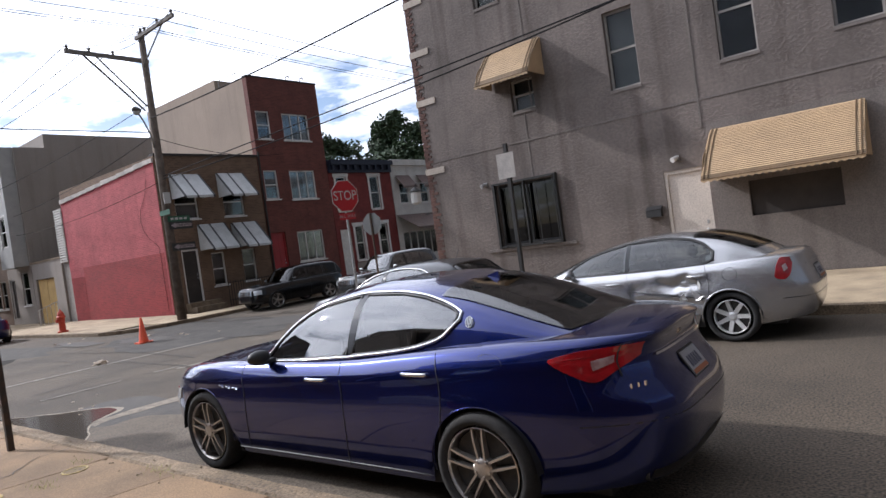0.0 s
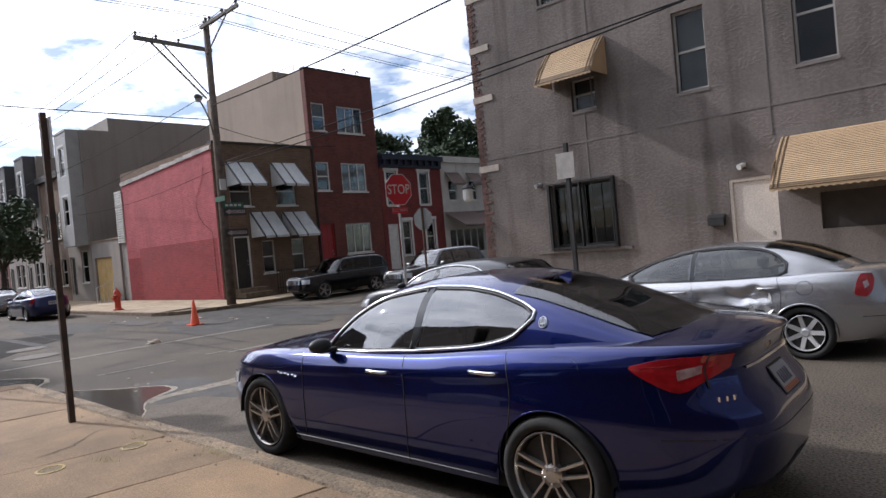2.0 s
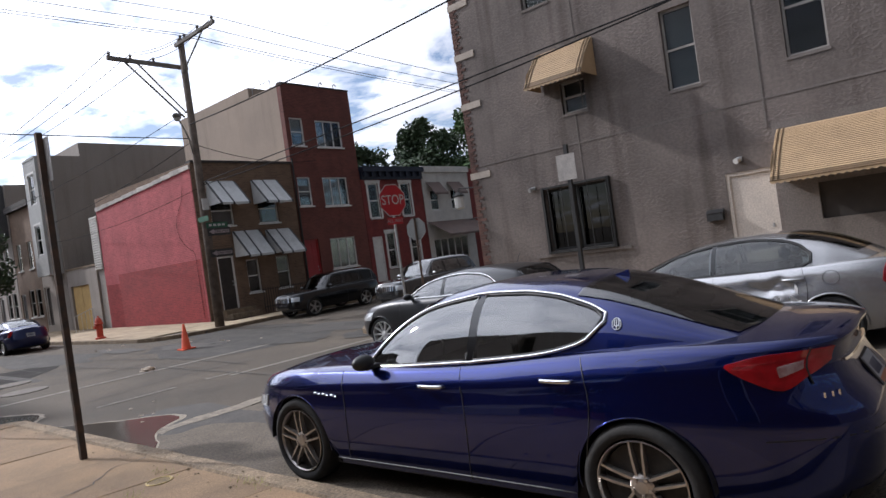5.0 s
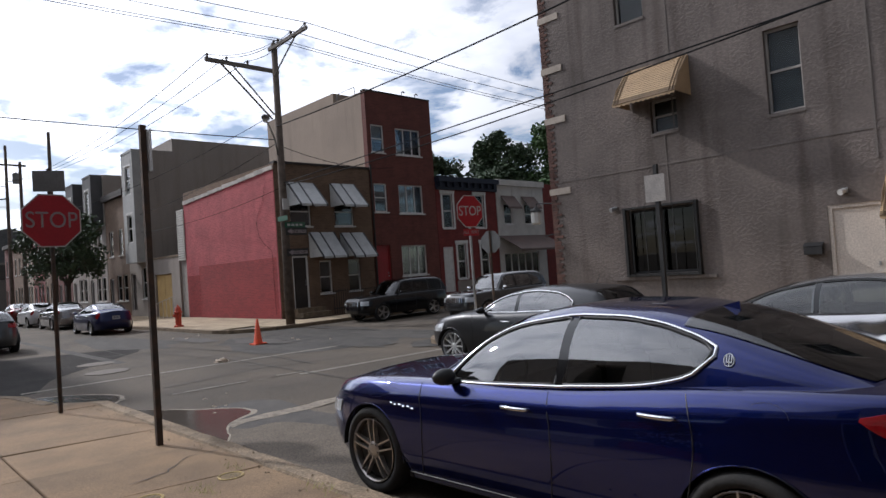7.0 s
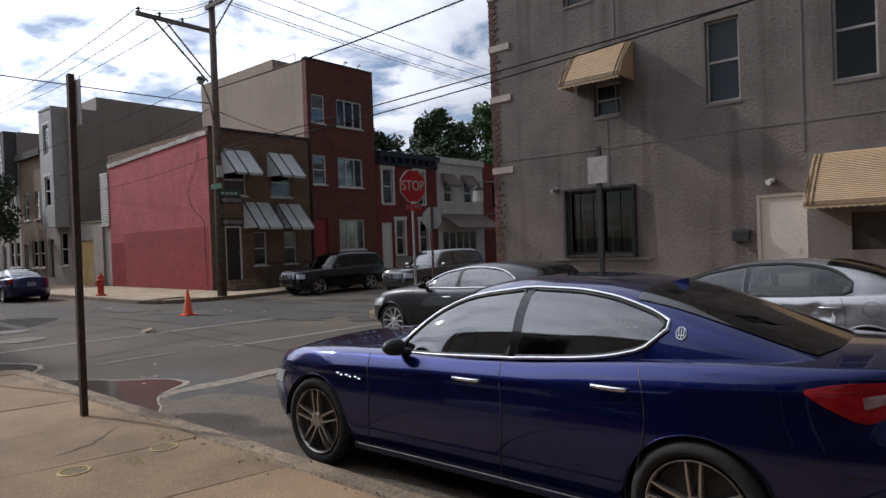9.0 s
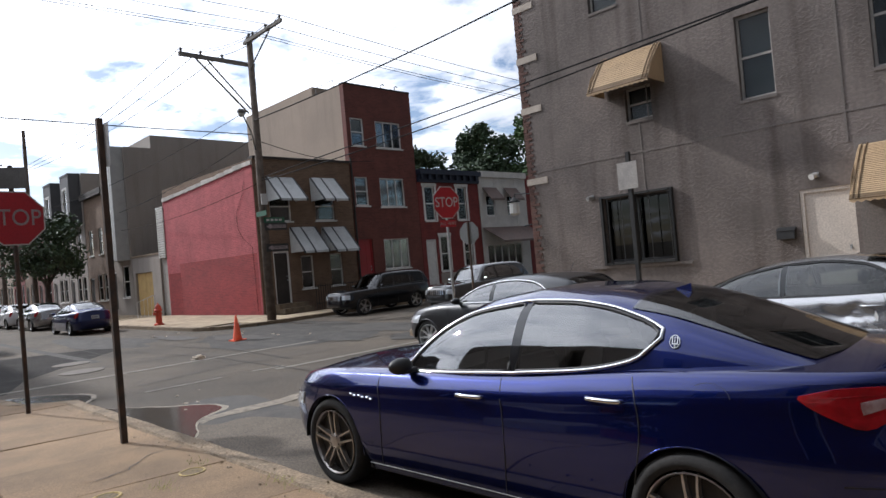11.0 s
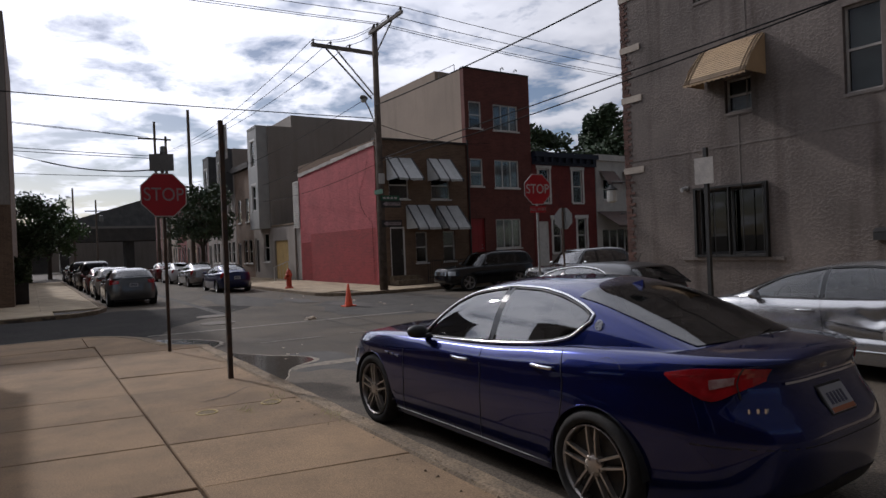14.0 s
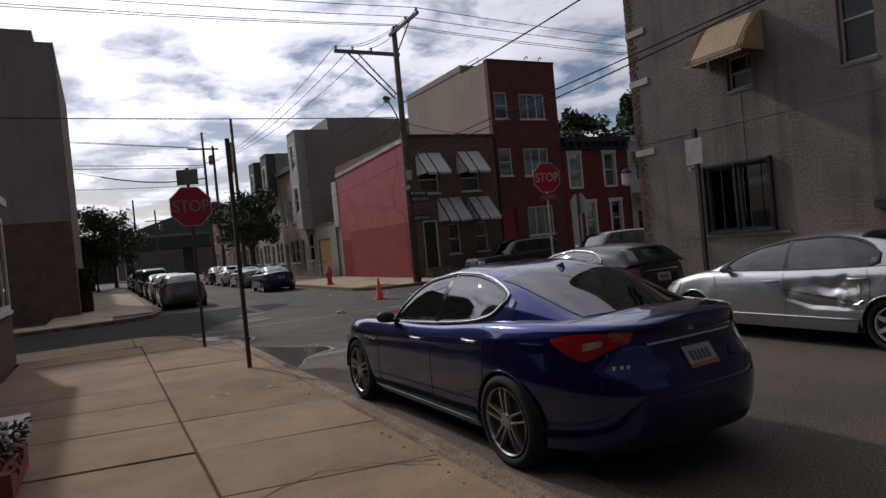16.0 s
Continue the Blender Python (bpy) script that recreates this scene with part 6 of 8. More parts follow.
                lens = patch(ia, ib, line(la * 0.65 + ha * 0.35, lb * 0.65 + hb * 0.35), line(la * 0.35 + ha * 0.65, lb * 0.35 + hb * 0.65), "reversing_lens", M_TAILCLEAR, 0.014, side)
        if "headlight" in P:
            x0, y1, lo0, lo1, hi0, hi1 = P["headlight"]
            patch(i_of_x(x0, 0.65), i_front(y1), line(lo0, lo1), line(hi0, hi1), "headlight", M_HEAD, 0.010, side)
        for hx, hz in P.get("handles", ()):
            bm = bmesh.new()
            i_ = i_of_x(hx, hz)
            pts = [bpt(i_of_x(hx + d_, hz), hz + 0.004 * math.cos(d_ * 12), o_, side) for d_, o_ in ((-0.11, 0.0), (-0.095, 0.022), (-0.03, 0.034), (0.04, 0.034), (0.095, 0.022), (0.11, 0.0))]
            tube(bm, pts, 0.013, 8)
            part("door_handle", bm, P.get("handle_mat", M_CHROME), car, smooth=True)
        for sx_, z0_ in P.get("seams", ()):
            bm = bmesh.new()
            pts = [bpt(i_of_x(sx_ + 0.05 * math.sin(3 * v), z0_ + (zs(sx_) - z0_) * v), z0_ + (zs(sx_) - 0.01 - z0_) * v, 0.001, side) for v in [k / 12 for k in range(13)]]
            tube(bm, pts, 0.0035, 4)
            part("door_seam", bm, M_PLASTIC, car)
        if "mirror" in P:
            mx_, mz_ = P["mirror"]
            bm = bmesh.new()
            y_ = side * (wb(mx_) + 0.13)
            bmesh.ops.create_uvsphere(bm, u_segments=16, v_segments=10, radius=1, matrix=Matrix.LocRotScale(Vector((mx_, y_, mz_)), Euler((0, 0, side * 0.15)), Vector((0.055, 0.10, 0.06))))
            wbox(bm, mx_ - 0.03, mx_ + 0.03, min(y_, side * (wb(mx_) - 0.02)), max(y_, side * (wb(mx_) - 0.02)), mz_ - 0.06, mz_ - 0.03)
            part("mirror", bm, P.get("mirror_mat", P["paint"]), car, smooth=True)
        if "sill_strip" in P:
            bm = bmesh.new()
            a0, a1 = wx[0] + R + 0.05, wx[1] - R - 0.05
            tube(bm, [bpt(i_of_x(a0 + (a1 - a0) * k / 10, sill + 0.05), sill + 0.05, 0.002, side) for k in range(11)], 0.004, 6)
            part("sill_strip", bm, P["sill_strip"], car, smooth=True)
        if "rub_strip" in P:
            bm = bmesh.new()
            a0, a1 = wx[0] + R + 0.05, wx[1] - R - 0.03
            tube(bm, [bpt(i_of_x(a0 + (a1 - a0) * k / 14, 0.36), 0.36, 0.002, side) for k in range(15)], 0.016, 6)
            part("rub_strip", bm, P["paint"], car, smooth=True)
    if "grille" in P:
        yw_, z0_, z1_, bars = P["grille"]
        for side in (-1, 1):
            patch(i_front(yw_), i_front(0.0), line(z0_, z0_), line(z1_, z1_), "grille", M_PLASTIC, 0.006, side)
            for b_ in range(bars):
                y_ = yw_ * (b_ + 0.5) / bars
                bm = bmesh.new()
                tube(bm, [bpt(i_front(y_), z0_ + 0.01, 0.016, side), bpt(i_front(y_), z1_ - 0.01, 0.016, side)], 0.022, 6)
                part("grille_bar", bm, M_CHROME, car)
    if "plate" in P:
        pz, pw, ph_ = P["plate"]
        def rear_sheet(y0, y1, z0, z1, off, thick, n=8):
            verts, faces = [], []
            for k in range(n + 1):
                y_ = y0 + (y1 - y0) * k / n
                sd = -1 if y_ < 0 else 1
                for z_, o_ in ((z0, off), (z1, off), (z1, off - thick), (z0, off - thick)):
                    verts.append(bpt(i_rear(abs(y_)), z_, o_, sd))
            for k in range(n):
                for c in range(4):
                    faces.append([4 * k + c, 4 * k + (c + 1) % 4, 4 * k + 4 + (c + 1) % 4, 4 * k + 4 + c])
            faces += [[0, 1, 2, 3], [4 * n, 4 * n + 1, 4 * n + 2, 4 * n + 3]]
            return mesh_from(verts, faces)
        part("plate_recess", rear_sheet(-pw / 2 - 0.012, pw / 2 + 0.012, pz - 0.012, pz + ph_ + 0.012, 0.003, 0.01), M_PLASTIC, car)
        pl_ = part("number_plate", rear_sheet(-pw / 2, pw / 2, pz, pz + ph_, 0.012, 0.008), M_PLATE, car, "pale number plate with dark bars")
        for k in range(5):
            a_ = -pw * 0.36 + k * pw * 0.145
            sub(part("plate_bar", rear_sheet(a_, a_ + pw * 0.085, pz + ph_ * 0.32, pz + ph_ * 0.76, P.get("bar_off", 0.0145), 0.006, 1), M_PLATEBAR, None), pl_, car)
        if detail:
            sub(part("plate_band", rear_sheet(-pw / 2 + 0.005, pw / 2 - 0.005, pz + 0.004, pz + ph_ * 0.2, 0.0145, 0.002), M_PLATEORANGE, None), pl_, car)
            part("boot_strip", rear_sheet(-0.42, 0.42, pz + ph_ + 0.055, pz + ph_ + 0.068, 0.014, 0.02, 12), P.get("boot_strip", M_CHROME), car)
    if "extra" in P:
        P["extra"](car, bpt, i_of_x, i_rear, gpt, gside, patch, line)
    return car


BLUE_SEDAN = dict(
    L=4.97, W=1.945, N=190, K=28, r=0.352, sill=0.20, wheels=(0.94, 3.925), nf=5.0, nr=4.4, p=4.4, lean=0.40, crown=0.05, paint=P_BLUE, glass=M_AUTOGLASS, inboard=0.102, lip_r=0.006,
    shoulder=[(0, 0.73), (0.25, 0.83), (0.7, 0.905), (1.3, 0.94), (2.0, 0.958), (2.8, 0.985), (3.4, 1.035), (3.8, 1.065), (4.2, 1.075), (4.6, 1.075), (4.97, 1.06)],
    width=[(0, 0.90), (0.6, 0.945), (1.0, 0.962), (1.7, 0.945), (2.4, 0.94), (3.2, 0.95), (3.9, 0.978), (4.5, 0.955), (4.97, 0.90)],
    nose=[(0.15, 0.12), (0.35, -0.02), (0.5, -0.06), (0.65, -0.04), (0.8, 0.05), (1.2, 0.28)],
    tail=[(0.15, 4.86), (0.4, 5.0), (0.6, 5.025), (0.72, 5.0), (0.85, 4.915), (0.97, 4.88), (1.04, 4.905), (1.08, 4.93), (1.2, 4.93)],
    roof=[(1.30, 0.93), (1.65, 1.12), (2.05, 1.335), (2.4, 1.45), (2.8, 1.49), (3.2, 1.48), (3.6, 1.41), (4.0, 1.285), (4.35, 1.165), (4.6, 1.085)],
    gbase=[(1.30, 0.74), (1.8, 0.81), (2.4, 0.835), (3.2, 0.825), (3.7, 0.78), (4.2, 0.70), (4.6, 0.62)],
    screen=(1.40, 2.25), rear_screen=(3.50, 4.50), screen_share=0.86,
    windows=[(1.63, 2.735, [(1.63, 0.966), (2.1, 0.98), (2.735, 1.012)], [(1.63, 0.988), (1.8, 1.11), (2.05, 1.25), (2.35, 1.355), (2.735, 1.412)]),
             (2.795, 3.70, [(2.795, 1.016), (3.3, 1.06), (3.55, 1.11), (3.64, 1.155), (3.70, 1.235)], [(2.795, 1.415), (3.1, 1.408), (3.34, 1.38), (3.55, 1.325), (3.66, 1.285), (3.70, 1.255)])],
    tail_lo=curve([(0, 0.985), (0.2, 0.91), (0.42, 0.855), (0.7, 0.91), (1, 0.965)]), tail_hi=curve([(0, 0.998), (0.3, 1.03), (0.7, 1.035), (1, 1.03)]),
    seats=(2.55, 3.45), spokes=(5, 0.023, 0, "twin"), rim=M_RIM, rim_share=0.94, tail_light=(4.42, 0.53, 0.80, 0.855, 0.985, 0.955), headlight=(0.42, 0.45, 0.60, 0.56, 0.70, 0.64),
    handles=((2.47, 0.855), (3.47, 0.92)), seams=((1.52, 0.25), (2.70, 0.22), (3.62, 0.5)), mirror=(1.85, 1.02), mirror_mat=M_PLASTIC, sill_strip=M_SIGNGREY, plate=(0.745, 0.275, 0.132), bar_off=0.021,
    crease=lambda x: 0.80 + 0.04 * (x - 1) if x < 3.2 else 0.89 + 0.08 * min(x - 3.2, 0.9), trim_r=0.012)


def blue_extra(car, bpt, i_of_x, i_rear, gpt, gside, patch, line):
    for side in (-1, 1):
        for k in range(3):
            bm = bmesh.new()
            x = 1.25 + 0.10 * k
            pts = [bpt(i_of_x(x + d, 0.75), 0.762 - 0.006 * k + 0.01 * (d < 0), 0.005, side) for d in (-0.036, -0.012, 0.012, 0.036)]
            tube(bm, pts, 0.009, 6)
            part("wing_vent", bm, M_CHROME, car)
        # round pillar badge, a plain disc with three prongs
        c = gside(3.80, 1.205, side, 0.006)
        bm = bmesh.new()
        open_lathe(bm, [(0.047, 0.0), (0.047, side * 0.008), (0.041, side * 0.008), (0.041, 0)], (0, 0, 0), 20)
        for a in (-0.022, 0.0, 0.022):
            wbox(bm, a - 0.004, a + 0.004, min(0, side * 0.007), max(0, side * 0.007), -0.012, 0.034)
        wbox(bm, -0.026, 0.026, min(0, side * 0.007), max(0, side * 0.007), -0.02, -0.010)
        wbox(bm, -0.004, 0.004, min(0, side * 0.007), max(0, side * 0.007), -0.042, -0.012)
        bmesh.ops.transform(bm, matrix=Matrix.Translation(c) @ Euler((side * 0.42, 0, 0)).to_matrix().to_4x4() @ Matrix.Diagonal((0.62, 1, 0.8, 1)), verts=bm.verts[:])
        part("pillar_badge", bm, M_HEAD, car)
        # round fuel flap behind the rear wheel arch
        if side < 0:
            bm = bmesh.new()
            tube(bm, [bpt(i_of_x(4.02 + 0.11 * math.cos(t), 0.955 + 0.085 * math.sin(t)), 0.955 + 0.085 * math.sin(t), 0.001, side) for t in [q * math.pi / 16 for q in range(1, 12)]], 0.0011, 4)
            part("fuel_flap_seam", bm, M_PLASTIC, car)
        for dy in (0.0, 0.1):
            bm = bmesh.new()
            y = side * (0.50 + dy)
            xr = 4.80
            lathe2 = [(0.040, -0.1), (0.040, 0.03), (0.034, 0.03), (0.032, -0.05)]
            rings = [[bm.verts.new((xr + h, y + r_ * math.cos(k * math.pi / 8), 0.30 + r_ * math.sin(k * math.pi / 8))) for k in range(16)] for r_, h in lathe2]
            for a, b in zip(rings, rings[1:]):
                for k in range(16):
                    bm.faces.new([a[k], a[(k + 1) % 16], b[(k + 1) % 16], b[k]])
            bm.faces.new(rings[-1])
            part("exhaust_tip", bm, M_BRAKE, car)
        patch(i_rear(0.62), i_rear(0.0), line(0.27, 0.27), line(0.33, 0.38), "diffuser", M_PLASTIC, 0.004, side)
        patch(i_rear(0.80), i_rear(0.0), line(0.615, 0.61), line(0.622, 0.617), "bumper_seam", M_PLASTIC, 0.001, side)
    # shark fin
    bm = bmesh.new()
    zb = 1.425
    v = [(3.46, 0, zb), (3.62, 0.018, zb - 0.03), (3.62, -0.018, zb - 0.03), (3.61, 0, zb + 0.042)]
    vs = [bm.verts.new(p) for p in v]
    for q in ((0, 1, 3), (0, 3, 2), (1, 2, 3), (0, 2, 1)):
        bm.faces.new([vs[k] for k in q])
    part("roof_fin", bm, P_BLUE, car)
    # boot badge and model mark as plain shapes
    bm = bmesh.new()
    xr = bpt(i_rear(0.05), 1.0).x
    for y_, h_ in ((-0.018, 0.02), (0.0, 0.028), (0.018, 0.02)):
        wbox(bm, xr - 0.012, xr + 0.006, y_ - 0.003, y_ + 0.003, 0.985, 0.985 + h_)
    wbox(bm, xr - 0.012, xr + 0.0055, -0.024, 0.024, 0.978, 0.985)
    part("boot_badge", bm, M_CHROME, car)
    for k in range(3):
        p = bpt(i_rear(0.64 - 0.032 * k), 0.813, 0.004, -1)
        bm = bmesh.new()
        wbox(bm, p.x - 0.005, p.x + 0.005, p.y - 0.011, p.y + 0.011, 0.80, 0.826)
        part("model_mark", bm, M_CHROME, car)
    for side in (-1, 1):
        i0, i1 = i_of_x(4.42, 0.85), i_rear(0.53)
        a, b = i0 + (i1 - i0) * 0.70, i0 + (i1 - i0) * 0.715
        patch(a, b, line(0.87, 0.87), line(1.04, 1.04), "boot_lid_seam", M_PLASTIC, 0.012, side, 2, 4)
        patch(i0 + (i1 - i0) * 0.08, i0 + (i1 - i0) * 0.66, line(0.985, 1.0), line(0.99, 1.006), "light_bar", M_TAIL, 0.0125, side, 8, 1)


BLUE_SEDAN["extra"] = blue_extra
car = make_car("blue_sedan", BLUE_SEDAN, "glossy deep blue luxury sedan parked at the kerb", "car")
car.matrix_basis = pose(-3.73, 4.105, 0, 0, 0, 1.1) @ pose(-2.49, 0, 0)


def crumple(x, z):
    """Depth of the crushed doors: one broad dish with sharp folds running through it."""
    a = math.exp(-((x - 2.86) / 0.50) ** 4) * math.exp(-((z - 0.64 - 0.10 * (x - 2.86)) / 0.19) ** 4)
    fold = 1 - abs(2 * noise.noise((x * 1.7 + z * 1.6, z * 4.2 - x * 1.0, 3.1)))
    fine = 1 - abs(2 * noise.noise((x * 7 + z * 5, z * 10, 9.0)))
    return a * (0.005 + 0.055 * fold * fold + 0.014 * fine * math.exp(-((x - 3.08) / 0.28) ** 2))


SILVER_SEDAN = dict(
    L=4.49, W=1.75, N=210, K=34, r=0.315, sill=0.20, wheels=(0.89, 3.59), nf=4.4, nr=4.8, p=4.2, lean=0.38, crown=0.05, paint=P_SILVER, glass=M_AUTOGLASS_CLEAR, dent=crumple,
    shoulder=[(0, 0.62), (0.25, 0.74), (0.7, 0.85), (1.1, 0.91), (1.8, 0.925), (2.6, 0.94), (3.3, 0.97), (3.9, 1.0), (4.49, 0.985)],
    width=[(0, 0.80), (0.6, 0.855), (1.2, 0.865), (2.2, 0.87), (3.2, 0.87), (3.8, 0.86), (4.49, 0.80)],
    nose=[(0.15, 0.18), (0.4, 0.02), (0.55, 0.0), (0.7, 0.08), (0.85, 0.2), (1.2, 0.4)],
    tail=[(0.15, 4.34), (0.4, 4.47), (0.6, 4.49), (0.8, 4.43), (1.0, 4.36), (1.2, 4.32)],
    roof=[(0.80, 0.90), (1.2, 1.04), (1.7, 1.22), (2.1, 1.33), (2.5, 1.38), (2.85, 1.395), (3.2, 1.365), (3.55, 1.285), (3.85, 1.165), (4.1, 1.04)],
    gbase=[(0.80, 0.66), (1.4, 0.74), (2.2, 0.765), (3.0, 0.76), (3.6, 0.70), (4.1, 0.58)],
    screen=(0.95, 1.95), rear_screen=(3.15, 3.95), screen_share=0.84,
    windows=[(1.22, 2.28, [(1.22, 0.935), (1.8, 0.94), (2.28, 0.95)], [(1.22, 0.955), (1.5, 1.085), (1.85, 1.215), (2.28, 1.30)]),
             (2.33, 3.43, [(2.33, 0.952), (3.0, 0.962), (3.3, 0.985), (3.43, 1.03)], [(2.33, 1.308), (2.75, 1.325), (3.1, 1.29), (3.33, 1.205), (3.43, 1.115)])],
    seats=(2.15, 3.0), spokes=(7, 0.068, 0), rim=M_RIM2, rim_share=0.86, tail_lo=curve([(0, 0.75), (0.3, 0.725), (0.6, 0.76), (1, 0.90)]), tail_hi=curve([(0, 0.78), (0.25, 0.90), (0.6, 0.98), (1, 0.975)]), tail_light=(4.08, 0.60, 0.68, 0.74, 0.95, 0.90), headlight=(0.55, 0.4, 0.58, 0.56, 0.74, 0.64),
    handles=((2.13, 0.80), (3.22, 0.84)), handle_mat=P_SILVER, seams=((1.25, 0.24), (2.30, 0.22), (3.32, 0.45)), mirror=(1.5, 0.97), rub_strip=True, plate=(0.66, 0.31, 0.15),
    trim=M_PLASTIC, trim_r=0.012, boot_strip=P_SILVER)


def silver_extra(car, bpt, i_of_x, i_rear, gpt, gside, patch, line):
    bm = bmesh.new()
    cap = [bpt(i_of_x(3.62 + 0.085 * math.cos(t), 0.84 + 0.08 * math.sin(t)), 0.84 + 0.08 * math.sin(t), 0.001, -1) for t in [k * math.pi / 12 for k in range(25)]]
    tube(bm, cap, 0.0035, 4)
    part("fuel_flap_seam", bm, M_PLASTIC, car)
    # torn skin at the rear door edge
    rnd = random.Random(4)
    for k in range(5):
        bm = bmesh.new()
        x, z = rnd.uniform(3.0, 3.28), rnd.uniform(0.55, 0.78)
        p = bpt(i_of_x(x, z), z, 0.012, -1)
        d = Vector((rnd.gauss(0, 1), 0, rnd.gauss(0, 0.7))).normalized() * rnd.uniform(0.04, 0.09)
        e = d.cross(Vector((0, 1, 0))) * rnd.uniform(0.25, 0.5)
        vs = [bm.verts.new(p + q) for q in (-d, e + Vector((0, -0.02, 0)), d + Vector((0, -0.01, 0)), -e)]
        bm.faces.new((vs[0], vs[1], vs[2])); bm.faces.new((vs[0], vs[2], vs[3]))
        part("torn_metal", bm, M_RIM2, car, "bare torn metal of the dented door")
    bm = bmesh.new()
    for k in range(9):
        x, z = 2.3 + 0.11 * k, 0.70 - 0.015 * k
        tube(bm, [bpt(i_of_x(x, z), z, 0.003, -1), bpt(i_of_x(x + 0.12, z - 0.012), z - 0.012, 0.003, -1)], 0.004 + 0.004 * (k % 3), 4)
    part("scrape_mark", bm, M_PLASTIC, car)
    for side in (-1, 1):
        patch(i_rear(0.7), i_rear(0.0), line(0.50, 0.50), line(0.508, 0.508), "bumper_seam", M_PLASTIC, 0.001, side)


SILVER_SEDAN["extra"] = silver_extra
car = make_car("silver_sedan", SILVER_SEDAN, "silver compact sedan with a crumpled dented rear door", "car")
car.matrix_basis = pose(-5.74, 9.16, 0)

GRAPHITE = dict(
    L=4.35, W=1.79, N=130, K=20, r=0.335, sill=0.21, wheels=(0.86, 3.55), nf=4.4, nr=4.8, p=4.4, lean=0.36, crown=0.06, paint=P_GRAPHITE, glass=M_AUTOGLASS,
    shoulder=[(0, 0.66), (0.3, 0.82), (0.8, 0.92), (1.3, 0.97), (2.2, 0.99), (3.2, 1.03), (4.0, 1.06), (4.35, 1.03)],
    width=[(0, 0.82), (0.6, 0.875), (2.2, 0.885), (3.7, 0.89), (4.35, 0.82)],
    nose=[(0.15, 0.16), (0.4, 0.02), (0.6, 0.0), (0.8, 0.1), (1.2, 0.3)],
    tail=[(0.15, 4.2), (0.5, 4.35), (0.8, 4.32), (1.0, 4.26), (1.2, 4.2)],
    roof=[(1.20, 0.97), (1.6, 1.15), (2.0, 1.31), (2.4, 1.395), (2.8, 1.425), (3.3, 1.42), (3.7, 1.39), (3.95, 1.35), (4.15, 1.20), (4.28, 1.07)],
    gbase=[(1.20, 0.70), (1.8, 0.775), (2.6, 0.785), (3.4, 0.77), (4.28, 0.70)],
    screen=(1.30, 2.15), rear_screen=(3.93, 4.24), screen_share=0.84,
    windows=[(1.5, 2.4, [(1.5, 1.0), (2.4, 1.01)], [(1.5, 1.02), (1.75, 1.14), (2.1, 1.26), (2.4, 1.315)]),
             (2.47, 3.57, [(2.47, 1.015), (3.2, 1.04), (3.45, 1.06), (3.57, 1.115)], [(2.47, 1.33), (2.8, 1.345), (3.2, 1.315), (3.45, 1.245), (3.57, 1.165)])],
    seats=(2.3, 3.1), spokes=(10, 0.035, 0), rim=M_RIM2, tail_light=(3.9, 0.5, 0.82, 0.86, 1.02, 0.98), headlight=(0.6, 0.4, 0.62, 0.60, 0.78, 0.70),
    handles=((2.25, 0.84), (3.2, 0.87)), seams=((1.4, 0.26), (2.43, 0.24), (3.4, 0.5)), mirror=(1.72, 1.04), plate=(0.72, 0.31, 0.15), trim_r=0.013)


def whip(x, z0, paint):
    def extra(car, bpt, i_of_x, i_rear, gpt, gside, patch, line):
        bm = bmesh.new()
        tube(bm, [(x, 0.2, z0), (x + 0.12, 0.2, z0 + 0.24)], 0.006, 5)
        part("aerial", bm, M_PLASTIC, car)
    return extra


GRAPHITE["extra"] = whip(3.4, 1.34, None)
car = make_car("graphite_hatchback", GRAPHITE, "dark graphite hatchback with chrome window trim at the far kerb", "car")
car.matrix_basis = pose(-10.48, 9.16, 0) @ Matrix.Diagonal((1, 1, 0.96, 1))

